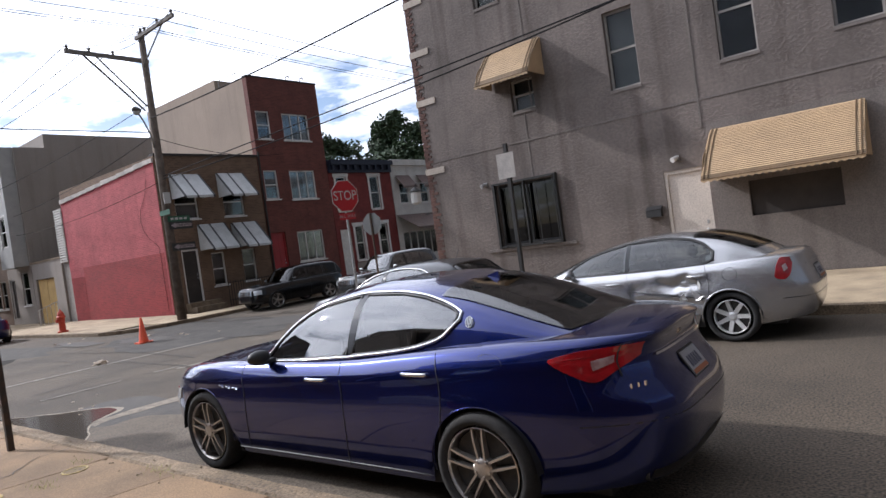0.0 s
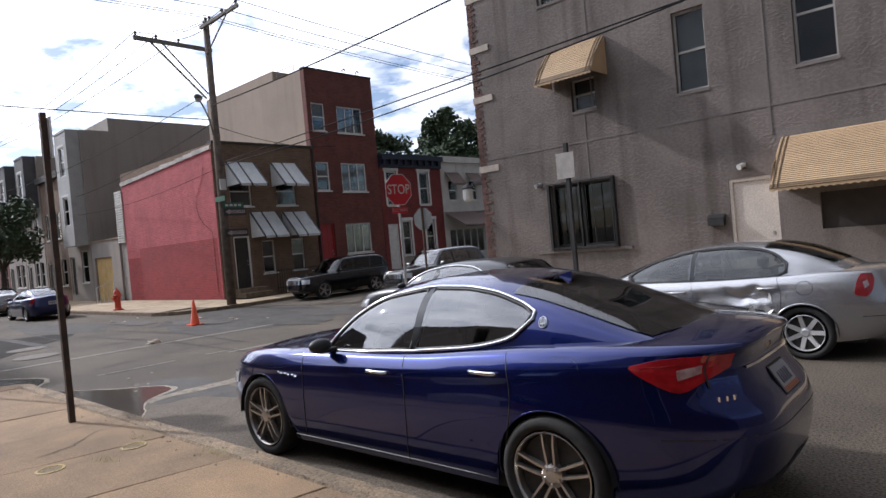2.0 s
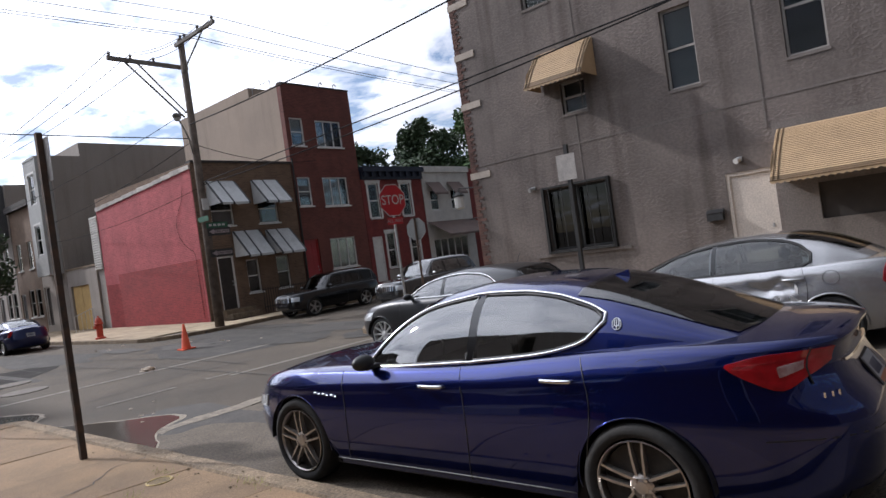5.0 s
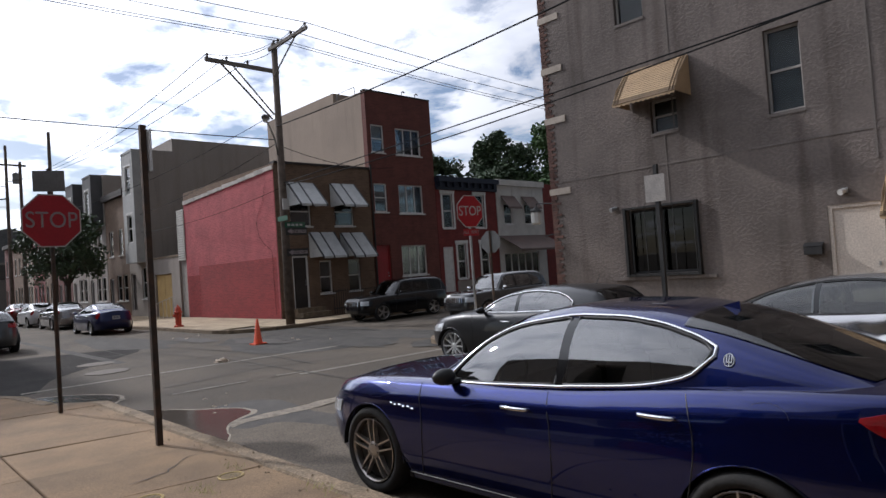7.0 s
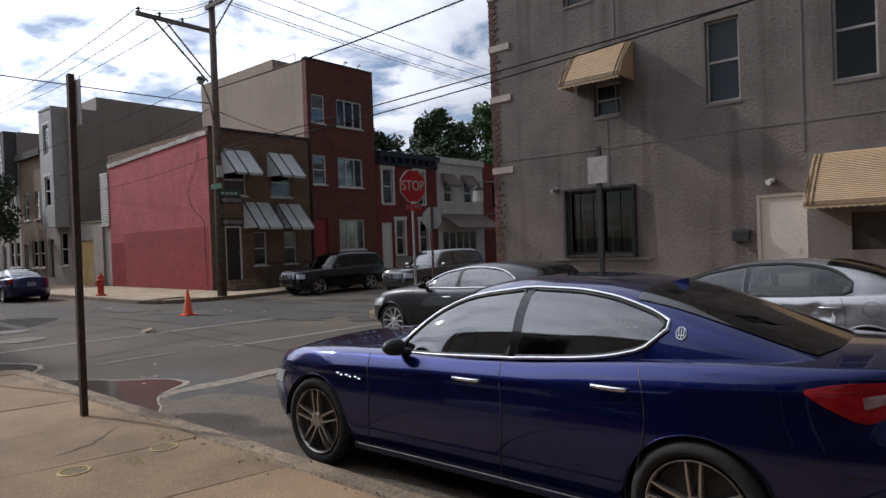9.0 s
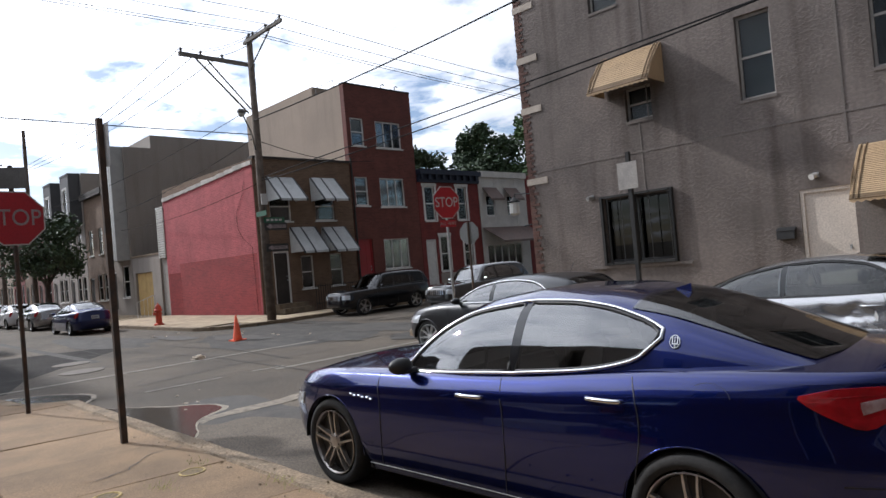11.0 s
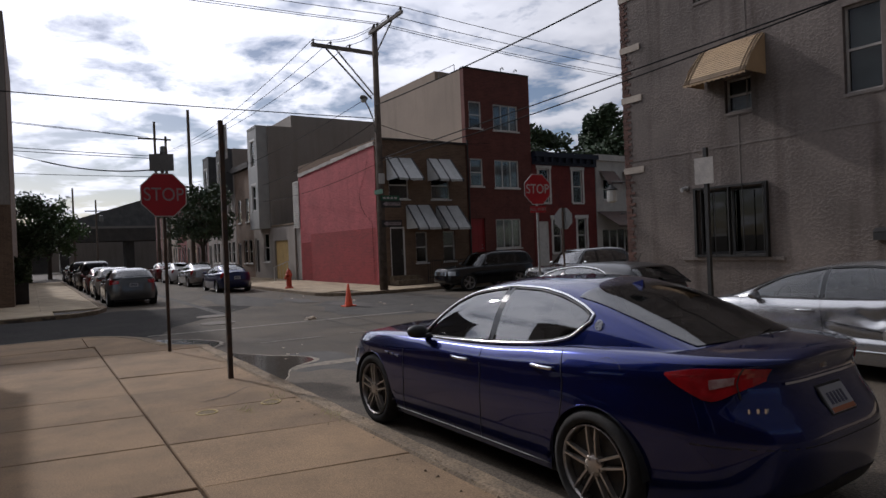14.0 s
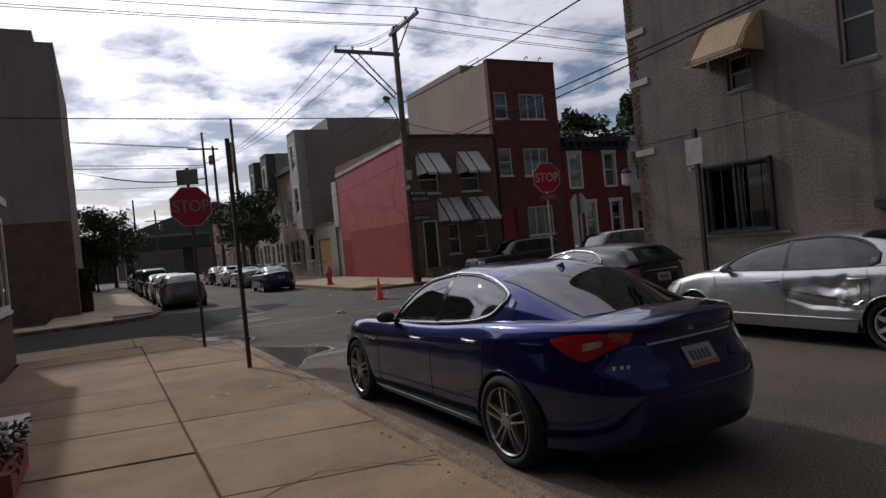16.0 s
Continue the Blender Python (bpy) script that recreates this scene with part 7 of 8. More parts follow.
SUV = dict(
    L=4.6, W=1.84, N=120, K=20, r=0.36, sill=0.30, wheels=(0.86, 3.53), nf=5.5, nr=7.0, p=7.0, lean=0.26, crown=0.05, paint=P_BLACK, glass=M_DARKGLASS,
    shoulder=[(0, 0.95), (0.3, 1.0), (1.3, 1.06), (2.2, 1.08), (3.4, 1.10), (4.6, 1.10)],
    width=[(0, 0.86), (0.6, 0.91), (2.2, 0.92), (4.0, 0.92), (4.6, 0.87)],
    nose=[(0.15, 0.2), (0.4, 0.0), (0.8, 0.02), (1.0, 0.1), (1.3, 0.2)],
    tail=[(0.15, 4.5), (0.5, 4.6), (0.9, 4.57), (1.1, 4.52), (1.3, 4.48)],
    roof=[(1.35, 1.06), (1.6, 1.34), (1.9, 1.60), (2.3, 1.70), (3.2, 1.72), (4.0, 1.69), (4.3, 1.60), (4.5, 1.25), (4.55, 1.1)],
    gbase=[(1.35, 0.78), (1.9, 0.82), (3.5, 0.82), (4.55, 0.78)],
    screen=(1.40, 1.98), rear_screen=(4.28, 4.52), screen_share=0.86,
    windows=[(1.62, 2.45, [(1.62, 1.1), (2.45, 1.11)], [(1.62, 1.2), (1.9, 1.52), (2.1, 1.58), (2.45, 1.6)]),
             (2.55, 3.35, [(2.55, 1.11), (3.35, 1.12)], [(2.55, 1.6), (3.35, 1.6)]), (3.45, 4.2, [(3.45, 1.13), (4.2, 1.15)], [(3.45, 1.6), (4.1, 1.56), (4.2, 1.5)])],
    seats=(2.3, 3.1), spokes=(5, 0.08, 0), rim=M_RIM, tail_light=(4.4, 0.75, 0.85, 0.85, 1.08, 1.08), headlight=(0.25, 0.52, 0.70, 0.70, 0.88, 0.88),
    handles=((2.3, 0.95), (3.25, 0.95)), handle_mat=P_BLACK, seams=((1.45, 0.34), (2.5, 0.34), (3.4, 0.5)), mirror=(1.7, 1.15), grille=(0.44, 0.68, 0.88, 4), plate=(0.72, 0.31, 0.15),
    trim=M_PLASTIC, trim_r=0.010)
car = make_car("black_suv", SUV, "black boxy sport utility vehicle parked on the cross street", "car")
car.matrix_basis = pose(-20.45, 13.75, 0, 0, 0, 90) @ Matrix.Diagonal((0.95, 0.95, 0.88, 1))
SUV2 = dict(SUV, paint=P_DARKGREY, glass=M_AUTOGLASS, N=100, handle_mat=P_DARKGREY, mirror_mat=M_CHROME)
car = make_car("grey_suv", SUV2, "dark grey sport utility vehicle with a chrome grille", "car")
car.matrix_basis = pose(-16.2, 14.9, 0, 0, 0, 90) @ Matrix.Diagonal((0.95, 0.92, 0.88, 1))

FAR = dict(SILVER_SEDAN, paint=P_BLUE2, N=70, K=12, glass=M_AUTOGLASS, rim=M_RIM2)
FAR.pop("extra"); FAR.pop("dent"); FAR.pop("rub_strip")
car = make_car("blue_compact_sedan", FAR, "mid-blue compact sedan parked before the pink wall", "car")
car.matrix_basis = pose(-33.9, 8.35, 0) @ Matrix.Diagonal((0.95, 0.95, 0.95, 1))
for nm, paint, x, lab in (("silver_far_sedan", P_SILVER, -42.0, "pale silver sedan parked along the street"), ("white_far_sedan", P_WHITE, -47.8, "white sedan parked far along the street"), ("red_far_sedan", P_RED, -53.6, "maroon sedan parked far along the street")):
    c2 = make_car(nm, dict(FAR, paint=paint), lab, "car")
    c2.matrix_basis = pose(x, 8.65, 0)
HATCH = dict(GRAPHITE, N=70, K=12, paint=P_GREY)
HATCH.pop("extra")
for k, (nm, base, paint, lab) in enumerate((("dark_grey_hatchback", HATCH, P_GREY, "dark grey hatchback parked at the shaded kerb"), ("white_hatchback", HATCH, P_WHITE, "white hatchback parked at the shaded kerb"),
                                            ("maroon_sedan", FAR, P_RED, "maroon sedan parked in the row"), ("dark_suv", dict(SUV, N=60, K=12), P_GRAPHITE, "dark sport utility vehicle in the parked row"),
                                            ("grey_sedan", FAR, P_GREY, "grey sedan parked in the row"), ("black_suv", dict(SUV, N=60, K=12), P_BLACK, "black sport utility vehicle in the parked row"),
                                            ("white_sedan", FAR, P_WHITE, "white sedan far along the row"), ("grey_hatchback", HATCH, P_GREY, "grey hatchback far along the row"))):
    c2 = make_car(nm, dict(base, paint=paint), lab, "car")
    c2.matrix_basis = pose(-29.9 - 5.3 * k, 3.45, 0)

# ---- signs and posts ----
def octagon(f, s, z, r, d0, d1, bm):
    a = [f.p(s + r * math.cos(math.pi / 8 + k * math.pi / 4), z + r * math.sin(math.pi / 8 + k * math.pi / 4), 0) for k in range(8)]
    lo = [bm.verts.new(p + f.n * d0) for p in a]
    hi = [bm.verts.new(p + f.n * d1) for p in a]
    bm.faces.new(lo); bm.faces.new(hi[::-1])
    for k in range(8):
        bm.faces.new([lo[k], lo[(k + 1) % 8], hi[(k + 1) % 8], hi[k]])


def text_pose(f, s, z, d):
    m = Matrix((f.u, Vector((0, 0, 1)), f.n)).transposed().to_4x4()
    m.translation = f.p(s, z, d)
    return m


def stop_sign(x, y, zc, yaw, size, pole_top, lean=0.0, plaque=False, label=""):
    """yaw: degrees from +x that the face looks to."""
    n = Vector((math.cos(radians(yaw)), math.sin(radians(yaw)), 0))
    u = Vector((0, 0, 1)).cross(n)
    f = Face3((x, y, 0), u, n)
    sg = thing("stop_sign", (x, y, PAVE), label, "stop sign", "stop signs")
    bm = bmesh.new()
    tube(bm, [(x, y, PAVE - 0.05), (x + lean, y, pole_top)], 0.03, 8)
    part("post", bm, M_POST if not plaque else M_STEEL, sg)
    R_ = size / 2 / math.cos(math.pi / 8)
    bm = bmesh.new()
    octagon(f, 0, zc, R_, 0.035, 0.039, bm)
    plate = part("sign_plate", bm, M_SIGNWHITE, sg)
    bm = bmesh.new()
    octagon(f, 0, zc, R_ * 0.955, 0.0395, 0.0415, bm)
    sub(part("red_field", bm, M_SIGNRED, None), plate, sg)
    bm = bmesh.new()
    octagon(f, 0, zc, R_, 0.0315, 0.0345, bm)
    sub(part("sign_back", bm, M_SIGNGREY, None), plate, sg)
    letters("STOP", size * 0.43, text_pose(f, 0, zc, 0.044) @ Matrix.Diagonal((0.86, 1, 1, 1)), M_SIGNWHITE if plaque else M_LETTER, sg)
    if plaque:
        bm = bmesh.new()
        fbox(bm, f, -0.23, 0.23, zc - size / 2 - 0.20, zc - size / 2 - 0.04, 0.035, 0.041)
        part("plaque", bm, M_SIGNRED, sg)
        letters("ALL WAY", 0.115, text_pose(f, 0, zc - size / 2 - 0.12, 0.044), M_LETTER, sg)
    return sg, f


sg, f = stop_sign(-11.4, 2.24, 2.87, 4, 0.76, 3.62, label="red stop sign on a slim steel post at the kerb")
bm = bmesh.new()
g2 = Face3((-11.4, 2.24, 0), Vector((0.35, 0.94, 0)).normalized(), Vector((0.94, -0.35, 0)).normalized())
fbox(bm, g2, -0.20, 0.20, 3.29, 3.59, 0.03, 0.036)
part("upper_plate", bm, M_SIGNGREY, sg, "small grey plate seen from behind")
stop_sign(-11.4, 10.90, 3.10, -8, 0.76, 3.1, plaque=True, label="red all-way stop sign on a thin steel post")
stop_sign(-12.6, 12.9, 2.42, 100, 0.60, 2.74, label="back of a stop sign facing up the cross street")

p = thing("sign_post", (-8.12, 2.44, PAVE), "dark rusty square steel post at the kerb", "sign post")
bm = bmesh.new()
wbox(bm, -8.15, -8.09, 2.41, 2.47, PAVE - 0.05, 3.58)
part("post", bm, M_POST, p)
bm = bmesh.new()
wbox(bm, -8.27, -7.97, 2.475, 2.481, 3.06, 3.52)
part("sign_plate", bm, M_SIGNWHITE, p, "narrow parking sign seen edge-on")
p = thing("sign_post", (-6.45, 10.6, PAVE), "black steel post with a white parking sign", "sign post")
bm = bmesh.new()
wbox(bm, -6.49, -6.42, 10.57, 10.64, PAVE - 0.05, 3.38)
part("post", bm, M_BLACKIRON, p)
bm = bmesh.new()
wbox(bm, -6.66, -6.28, 10.555, 10.562, 2.72, 3.2)
part("sign_plate", bm, M_GREYTRIM, p, "pale faded sign plate")

# ---- utility pole ----
PX, PY = -21.9, 12.0
up = thing("utility_pole", (PX, PY, PAVE), "weathered wooden utility pole with crossarms and signs", "utility pole")
bm = bmesh.new()
tube(bm, [(PX, PY, PAVE - 0.1), (PX + 0.03, PY, 5), (PX + 0.05, PY, 10.55)], 0.17, 14, 0.11)
part("pole", bm, M_WOOD_POLE, up, smooth=True)
bm = bmesh.new()
wbox(bm, PX - 0.21, PX - 0.11, 9.42, 12.25, 9.52, 9.66)
part("crossarm", bm, M_GREYWOOD, up)
bm = bmesh.new()
tube(bm, [(PX - 0.16, 10.0, 9.52), (PX - 0.12, 11.85, 7.75)], 0.035, 6)
tube(bm, [(PX - 0.06, 10.35, 9.52), (PX - 0.04, 11.9, 7.9)], 0.03, 6)
part("crossarm_brace", bm, M_GREYWOOD, up)
bm = bmesh.new()
wbox(bm, PX - 0.1, PX + 2.55, PY - 0.19, PY - 0.10, 10.28, 10.40)
part("crossarm", bm, M_GREYWOOD, up)
bm = bmesh.new()
tube(bm, [(PX + 1.7, PY - 0.1, 10.3), (PX + 0.1, PY - 0.1, 9.3)], 0.03, 6)
part("crossarm_brace", bm, M_GREYWOOD, up)
INS = [(PX - 0.16, 9.5, 9.66), (PX - 0.16, 10.2, 9.66), (PX - 0.16, 11.0, 9.66), (PX + 0.6, PY - 0.145, 10.40), (PX + 1.5, PY - 0.145, 10.40), (PX + 2.45, PY - 0.145, 10.40), (PX + 0.05, PY, 10.55)]
for c in INS:
    bm = bmesh.new()
    lathe(bm, [(0.02, 0), (0.05, 0.02), (0.03, 0.06), (0.06, 0.09), (0.035, 0.14), (0.02, 0.16)], c, seg=8)
    part("insulator", bm, M_CERAMIC, up)
bm = bmesh.new()
wbox(bm, PX + 0.16, PX + 0.20, PY - 0.12, PY + 0.12, 4.35, 4.75)
part("meter_box", bm, M_SIGNWHITE, up, "white weathered box")
lamp = thing("street_lamp", (PX - 0.1, PY - 0.1, 6.2), "grey cobra-head street lamp on a curved arm", "street lamp")
bm = bmesh.new()
tube(bm, [(PX + 0.02, PY - 0.1, 6.35), (PX + 0.25, PY - 0.3, 6.85), (PX + 0.5, PY - 0.6, 7.2), (PX + 0.9, PY - 0.95, 7.36)], 0.03, 8)
part("arm", bm, M_STEEL, lamp, smooth=True)
bm = bmesh.new()
bmesh.ops.create_uvsphere(bm, u_segments=14, v_segments=8, radius=1, matrix=Matrix.LocRotScale(Vector((PX + 1.12, PY - 1.12, 7.42)), Euler((0, 0, radians(-38))), Vector((0.32, 0.14, 0.10))))
part("lamp_head", bm, M_SIGNGREY, lamp, smooth=True)
bm = bmesh.new()
bmesh.ops.create_uvsphere(bm, u_segments=12, v_segments=8, radius=0.11, matrix=Matrix.Translation((PX + 1.18, PY - 1.16, 7.34)))
part("lens", bm, M_LAMPGLASS, lamp, smooth=True)
# street name blades and one-way arrows
EF = Face3((PX, PY, 0), (0, 1, 0), (1, 0, 0))
blade = thing("street_name_sign", (PX + 0.2, PY, 3.6), "green street name blades on the utility pole", "street sign")
bm = bmesh.new()
fbox(bm, EF, -0.1, 0.75, 3.68, 3.88, 0.20, 0.206)
part("blade", bm, M_SIGNGREEN, blade)
bm = bmesh.new()
for k in range(4):
    fbox(bm, EF, 0.0 + 0.17 * k, 0.12 + 0.17 * k, 3.74, 3.82, 0.206, 0.209)
part("lettering_bar", bm, M_SIGNWHITE, blade)
bm = bmesh.new()
fbox(bm, Face3((PX, PY, 0), (1, 0, 0), (0, -1, 0)), -0.1, 0.6, 3.92, 4.1, 0.20, 0.206)
part("blade", bm, M_SIGNGREEN, blade)
for z in (3.40, 2.62):
    ow = thing("one_way_sign", (PX + 0.2, PY + 0.3, z), "black one-way sign with a white arrow", "street sign", "one-way signs")
    bm = bmesh.new()
    fbox(bm, EF, -0.08, 0.82, z, z + 0.28, 0.20, 0.206)
    part("sign_plate", bm, M_SIGNBLACK, ow)
    bm = bmesh.new()
    pts = [(-0.02, 0.14), (0.16, 0.24), (0.16, 0.20), (0.78, 0.20), (0.78, 0.08), (0.16, 0.08), (0.16, 0.04)]
    lo = [bm.verts.new(EF.p(a, z + b, 0.2065)) for a, b in pts]
    hi = [bm.verts.new(EF.p(a, z + b, 0.2095)) for a, b in pts]
    bm.faces.new(lo); bm.faces.new(hi[::-1])
    for k in range(7):
        bm.faces.new([lo[k], lo[(k + 1) % 7], hi[(k + 1) % 7], hi[k]])
    part("arrow", bm, M_LETTER, ow)
    letters("ONE WAY", 0.115, text_pose(EF, 0.47, z + 0.14, 0.212), M_SIGNBLACK, ow)


def sag(a, b, drop, n=16):
    a, b = Vector(a), Vector(b)
    return [a.lerp(b, k / n) - Vector((0, 0, drop * 4 * (k / n) * (1 - k / n))) for k in range(n + 1)]


def wire(a, b, drop=0.4, r=0.012, label="black overhead cable strung from the utility pole"):
    bm = bmesh.new()
    tube(bm, sag(a, b, drop), r, 5)
    tagged(part("overhead_wire", bm, M_WIRE, smooth=True), label, "cable", "overhead wires")


wire((PX + 0.1, PY, 5.34), (16.0, 11.0, 5.98), 0.03, 0.017)
wire((PX + 0.1, PY, 5.24), (16.0, 11.0, 7.87), 0.87, 0.017)
wire((PX + 0.05, PY - 0.1, 7.45), (20.0, 9.0, 9.0), 1.0, 0.02)
wire((PX, PY - 0.2, 6.95), (PX + 0.2, -30, 7.9), 0.5, 0.018)
wire((PX, PY, 6.9), (-44.0, 13.3, 6.3), 0.35, 0.012)
wire((PX, PY, 6.75), (-25.0, 20.0, 6.9), 0.3, 0.012)
wire((PX, PY, 5.2), (-44.0, 13.3, 5.4), 0.4, 0.010)
for k, c in enumerate(INS[:3]):
    wire((c[0], c[1], c[2] + 0.15), (-60, 9.7 + 0.1 * k, 10.9), 0.9, 0.013)
for k, c in enumerate(INS[3:]):
    wire((c[0], c[1], c[2] + 0.15), (c[0] + 0.2, 60, 11.6), 1.0, 0.013)
    wire((c[0], c[1], c[2] + 0.15), (c[0] + 0.3, -38, 12.0), 1.0, 0.013)
for a, b in ((0, 3), (1, 4), (2, 5)):
    wire(INS[a][:2] + (INS[a][2] + 0.12,), INS[b][:2] + (INS[b][2] + 0.12,), 0.25, 0.011)
FAR = "dark cable strung from the distant pole across the street"
wire((-60, 8.6, 12.35), (-60, -30, 14.9), 0.05, 0.024, FAR)
wire((-60, 9.3, 12.35), (-60.4, -30, 15.2), 0.05, 0.024, FAR)
wire((-60, 9.8, 10.71), (-60, -30, 12.58), 0.3, 0.032, FAR)
wire((-60, 9.8, 10.51), (-60, -30, 12.11), 0.3, 0.032, FAR)
wire((-60, 9.8, 8.91), (-60, -30, 10.37), 0.5, 0.024, FAR)
wire((-60, 9.8, 9.56), (-60, 1.27, 9.97), 0.43, 0.055, "thick sagging black cable hung from the distant pole")
wire((-60, 1.27, 9.97), (-60, -18, 14.6), 0.1, 0.024, FAR)
wire((-60, 9.8, 8.0), (PX, PY, 8.0), 1.0, 0.012)
for x, y, h, arm in ((-60.0, 9.8, 13.75, 1), (-56.0, 10.0, 11.8, 0), (-48.0, 10.2, 12.4, 0), (-92.0, 5.0, 11.0, 0), (-98.0, 8.0, 10.0, 1)):
    q = thing("far_utility_pole", (x, y, 0), "distant wooden utility pole", "utility pole", "far poles")
    bm = bmesh.new()
    tube(bm, [(x, y, 0), (x, y, h)], 0.16, 8, 0.10)
    part("pole", bm, M_WOOD_POLE, q)
    if arm:
        bm = bmesh.new()
        wbox(bm, x - 0.06, x + 0.06, y - 1.35, y + 1.35, h - 1.6, h - 1.45)
        part("crossarm", bm, M_GREYWOOD, q)
        bm = bmesh.new()
        lathe(bm, [(0.22, 0), (0.24, 0.1), (0.24, 0.8), (0.1, 0.9)], (x + 0.1, y + 0.6, h - 3.0), seg=10)
        part("transformer", bm, M_SIGNGREY, q)

# ---- cone, hydrant, litter, covers ----
cn = thing("traffic_cone", (-17.83, 8.6, 0), "orange traffic cone standing on the asphalt", "traffic cone")
bm = bmesh.new()
prism(bm, [(-18.01, 8.42), (-17.65, 8.42), (-17.65, 8.78), (-18.01, 8.78)], 0.004, 0.04)
part("base", bm, M_ORANGE, cn)
bm = bmesh.new()
lathe(bm, [(0.135, 0.04), (0.125, 0.06), (0.03, 0.71), (0.02, 0.72)], (-17.83, 8.6, 0), seg=20)
part("cone", bm, M_ORANGE, cn, smooth=True)

hy = thing("fire_hydrant", (-27.7, 10.15, PAVE), "orange-red fire hydrant on the corner pavement", "fire hydrant")
HX, HY = -27.7, 10.15
bm = bmesh.new()
lathe(bm, [(0.19, 0.0), (0.19, 0.06), (0.12, 0.08), (0.115, 0.55), (0.16, 0.58), (0.16, 0.63), (0.13, 0.66), (0.12, 0.75), (0.07, 0.84), (0.03, 0.86), (0.03, 0.91), (0.01, 0.92)], (HX, HY, PAVE), seg=16)
part("barrel", bm, M_HYDRANT, hy, smooth=False)
for d in ((1, 0), (-1, 0), (0, -1)):
    bm = bmesh.new()
    tube(bm, [(HX + 0.1 * d[0], HY + 0.1 * d[1], PAVE + 0.48), (HX + 0.2 * d[0], HY + 0.2 * d[1], PAVE + 0.48)], 0.065, 10)
    part("outlet_cap", bm, M_HYDRANT, hy)


def crumple_heap(x, y, z, r, seed, material, name, label):
    bm = bmesh.new()
    bmesh.ops.create_icosphere(bm, subdivisions=3, radius=1)
    for v in bm.verts:
        k = 0.6 + 0.7 * noise.noise(v.co * 2.3 + Vector((seed, 0, 0))) + 0.35 * noise.noise(v.co * 6 + Vector((0, seed, 0)))
        v.co = Vector((v.co.x * r * 1.4 * k, v.co.y * r * k, max(v.co.z * r * 0.55 * k, -0.0))) + Vector((x, y, z))
    tagged(part(name, bm, material), label, "litter", "litter")


crumple_heap(-15.15, 6.3, 0.012, 0.20, 3.0, M_TRASH, "crumpled_paper", "crumpled pale paper lying on the asphalt")
for k in range(14):
    rnd = random.Random(k)
    x, y = (rnd.uniform(-26, -16), rnd.uniform(8.2, 10.2)) if k < 8 else (rnd.uniform(-12, -8), rnd.uniform(3.1, 4.6))
    crumple_heap(x, y, 0.005, rnd.uniform(0.04, 0.09) if k < 8 else rnd.uniform(0.018, 0.04), k * 1.3, M_TRASH, "litter_scrap", "small scrap of litter on the asphalt")
for x, y in ((-6.37, 2.42), (-6.38, 1.74)):
    cv = thing("valve_cover", (x, y, PAVE), "worn round brass-coloured utility cover in the pavement", "cover", "pavement covers")
    bm = bmesh.new()
    lathe(bm, [(0.115, 0.001), (0.115, 0.005), (0.108, 0.008), (0.095, 0.007), (0.09, 0.001)], (x, y, PAVE), seg=24)
    part("ring", bm, M_BRASS, cv)
    bm = bmesh.new()
    lathe(bm, [(0.088, 0.0012), (0.084, 0.004), (0.03, 0.0045), (0.022, 0.003), (0.001, 0.003)], (x, y, PAVE), seg=24)
    part("lid", bm, M_VALVE, cv, "dull brown lid filled with grit")


def crack(pts, w, z, material=None, name="pavement_crack", label="thin dark crack in the concrete"):
    """A dark crack that wanders between the points."""
    rnd = random.Random(len(pts) * 7 + int(abs(pts[0][0]) * 10))
    line_ = []
    for (x0, y0), (x1, y1) in zip(pts, pts[1:]):
        n = max(3, int(math.hypot(x1 - x0, y1 - y0) / 0.08))
        for k in range(n):
            t = k / n
            line_.append((x0 + (x1 - x0) * t + rnd.uniform(-0.02, 0.02), y0 + (y1 - y0) * t + rnd.uniform(-0.02, 0.02)))
    line_.append(pts[-1])
    bm = bmesh.new()
    prev = None
    for k, (x, y) in enumerate(line_):
        a, b = line_[max(k - 1, 0)], line_[min(k + 1, len(line_) - 1)]
        d = Vector((b[0] - a[0], b[1] - a[1]))
        d = d.normalized() if d.length else Vector((1, 0))
        ww = w * rnd.uniform(0.4, 1.2) / 2
        cur = (bm.verts.new((x - d.y * ww, y + d.x * ww, z)), bm.verts.new((x + d.y * ww, y - d.x * ww, z)))
        if prev:
            bm.faces.new([prev[0], prev[1], cur[1], cur[0]])
        prev = cur
    tagged(part(name, bm, material or M_JOINT, recalc=False), label, "crack", kind="structure")


crack([(-6.9, 1.75), (-7.0, 2.1), (-7.35, 2.45), (-7.3, 2.72)], 0.018, PAVE + 0.006)
crack([(-2.6, 1.3), (-2.9, 1.9), (-2.5, 2.7)], 0.014, PAVE + 0.006)
crack([(-3.0, 2.1), (-2.4, 2.6)], 0.012, PAVE + 0.006)
for pts in ([(-20, 6.2), (-15, 6.6), (-9.5, 6.3)], [(-30, 7.4), (-22, 7.0), (-16, 7.5), (-12.5, 7.1)], [(-17, 3.0), (-16.5, 6.0), (-17.2, 9.5), (-16.8, 14)], [(-20.3, 5.2), (-19, 7), (-19.4, 9.5)],
            [(-12.8, 4.2), (-13.2, 6.2), (-12.6, 8.3)], [(-24, 5.9), (-18.5, 5.6)]):
    crack(pts, 0.05, 0.010, M_PATCH, "road_crack", "dark sealed crack in the asphalt")

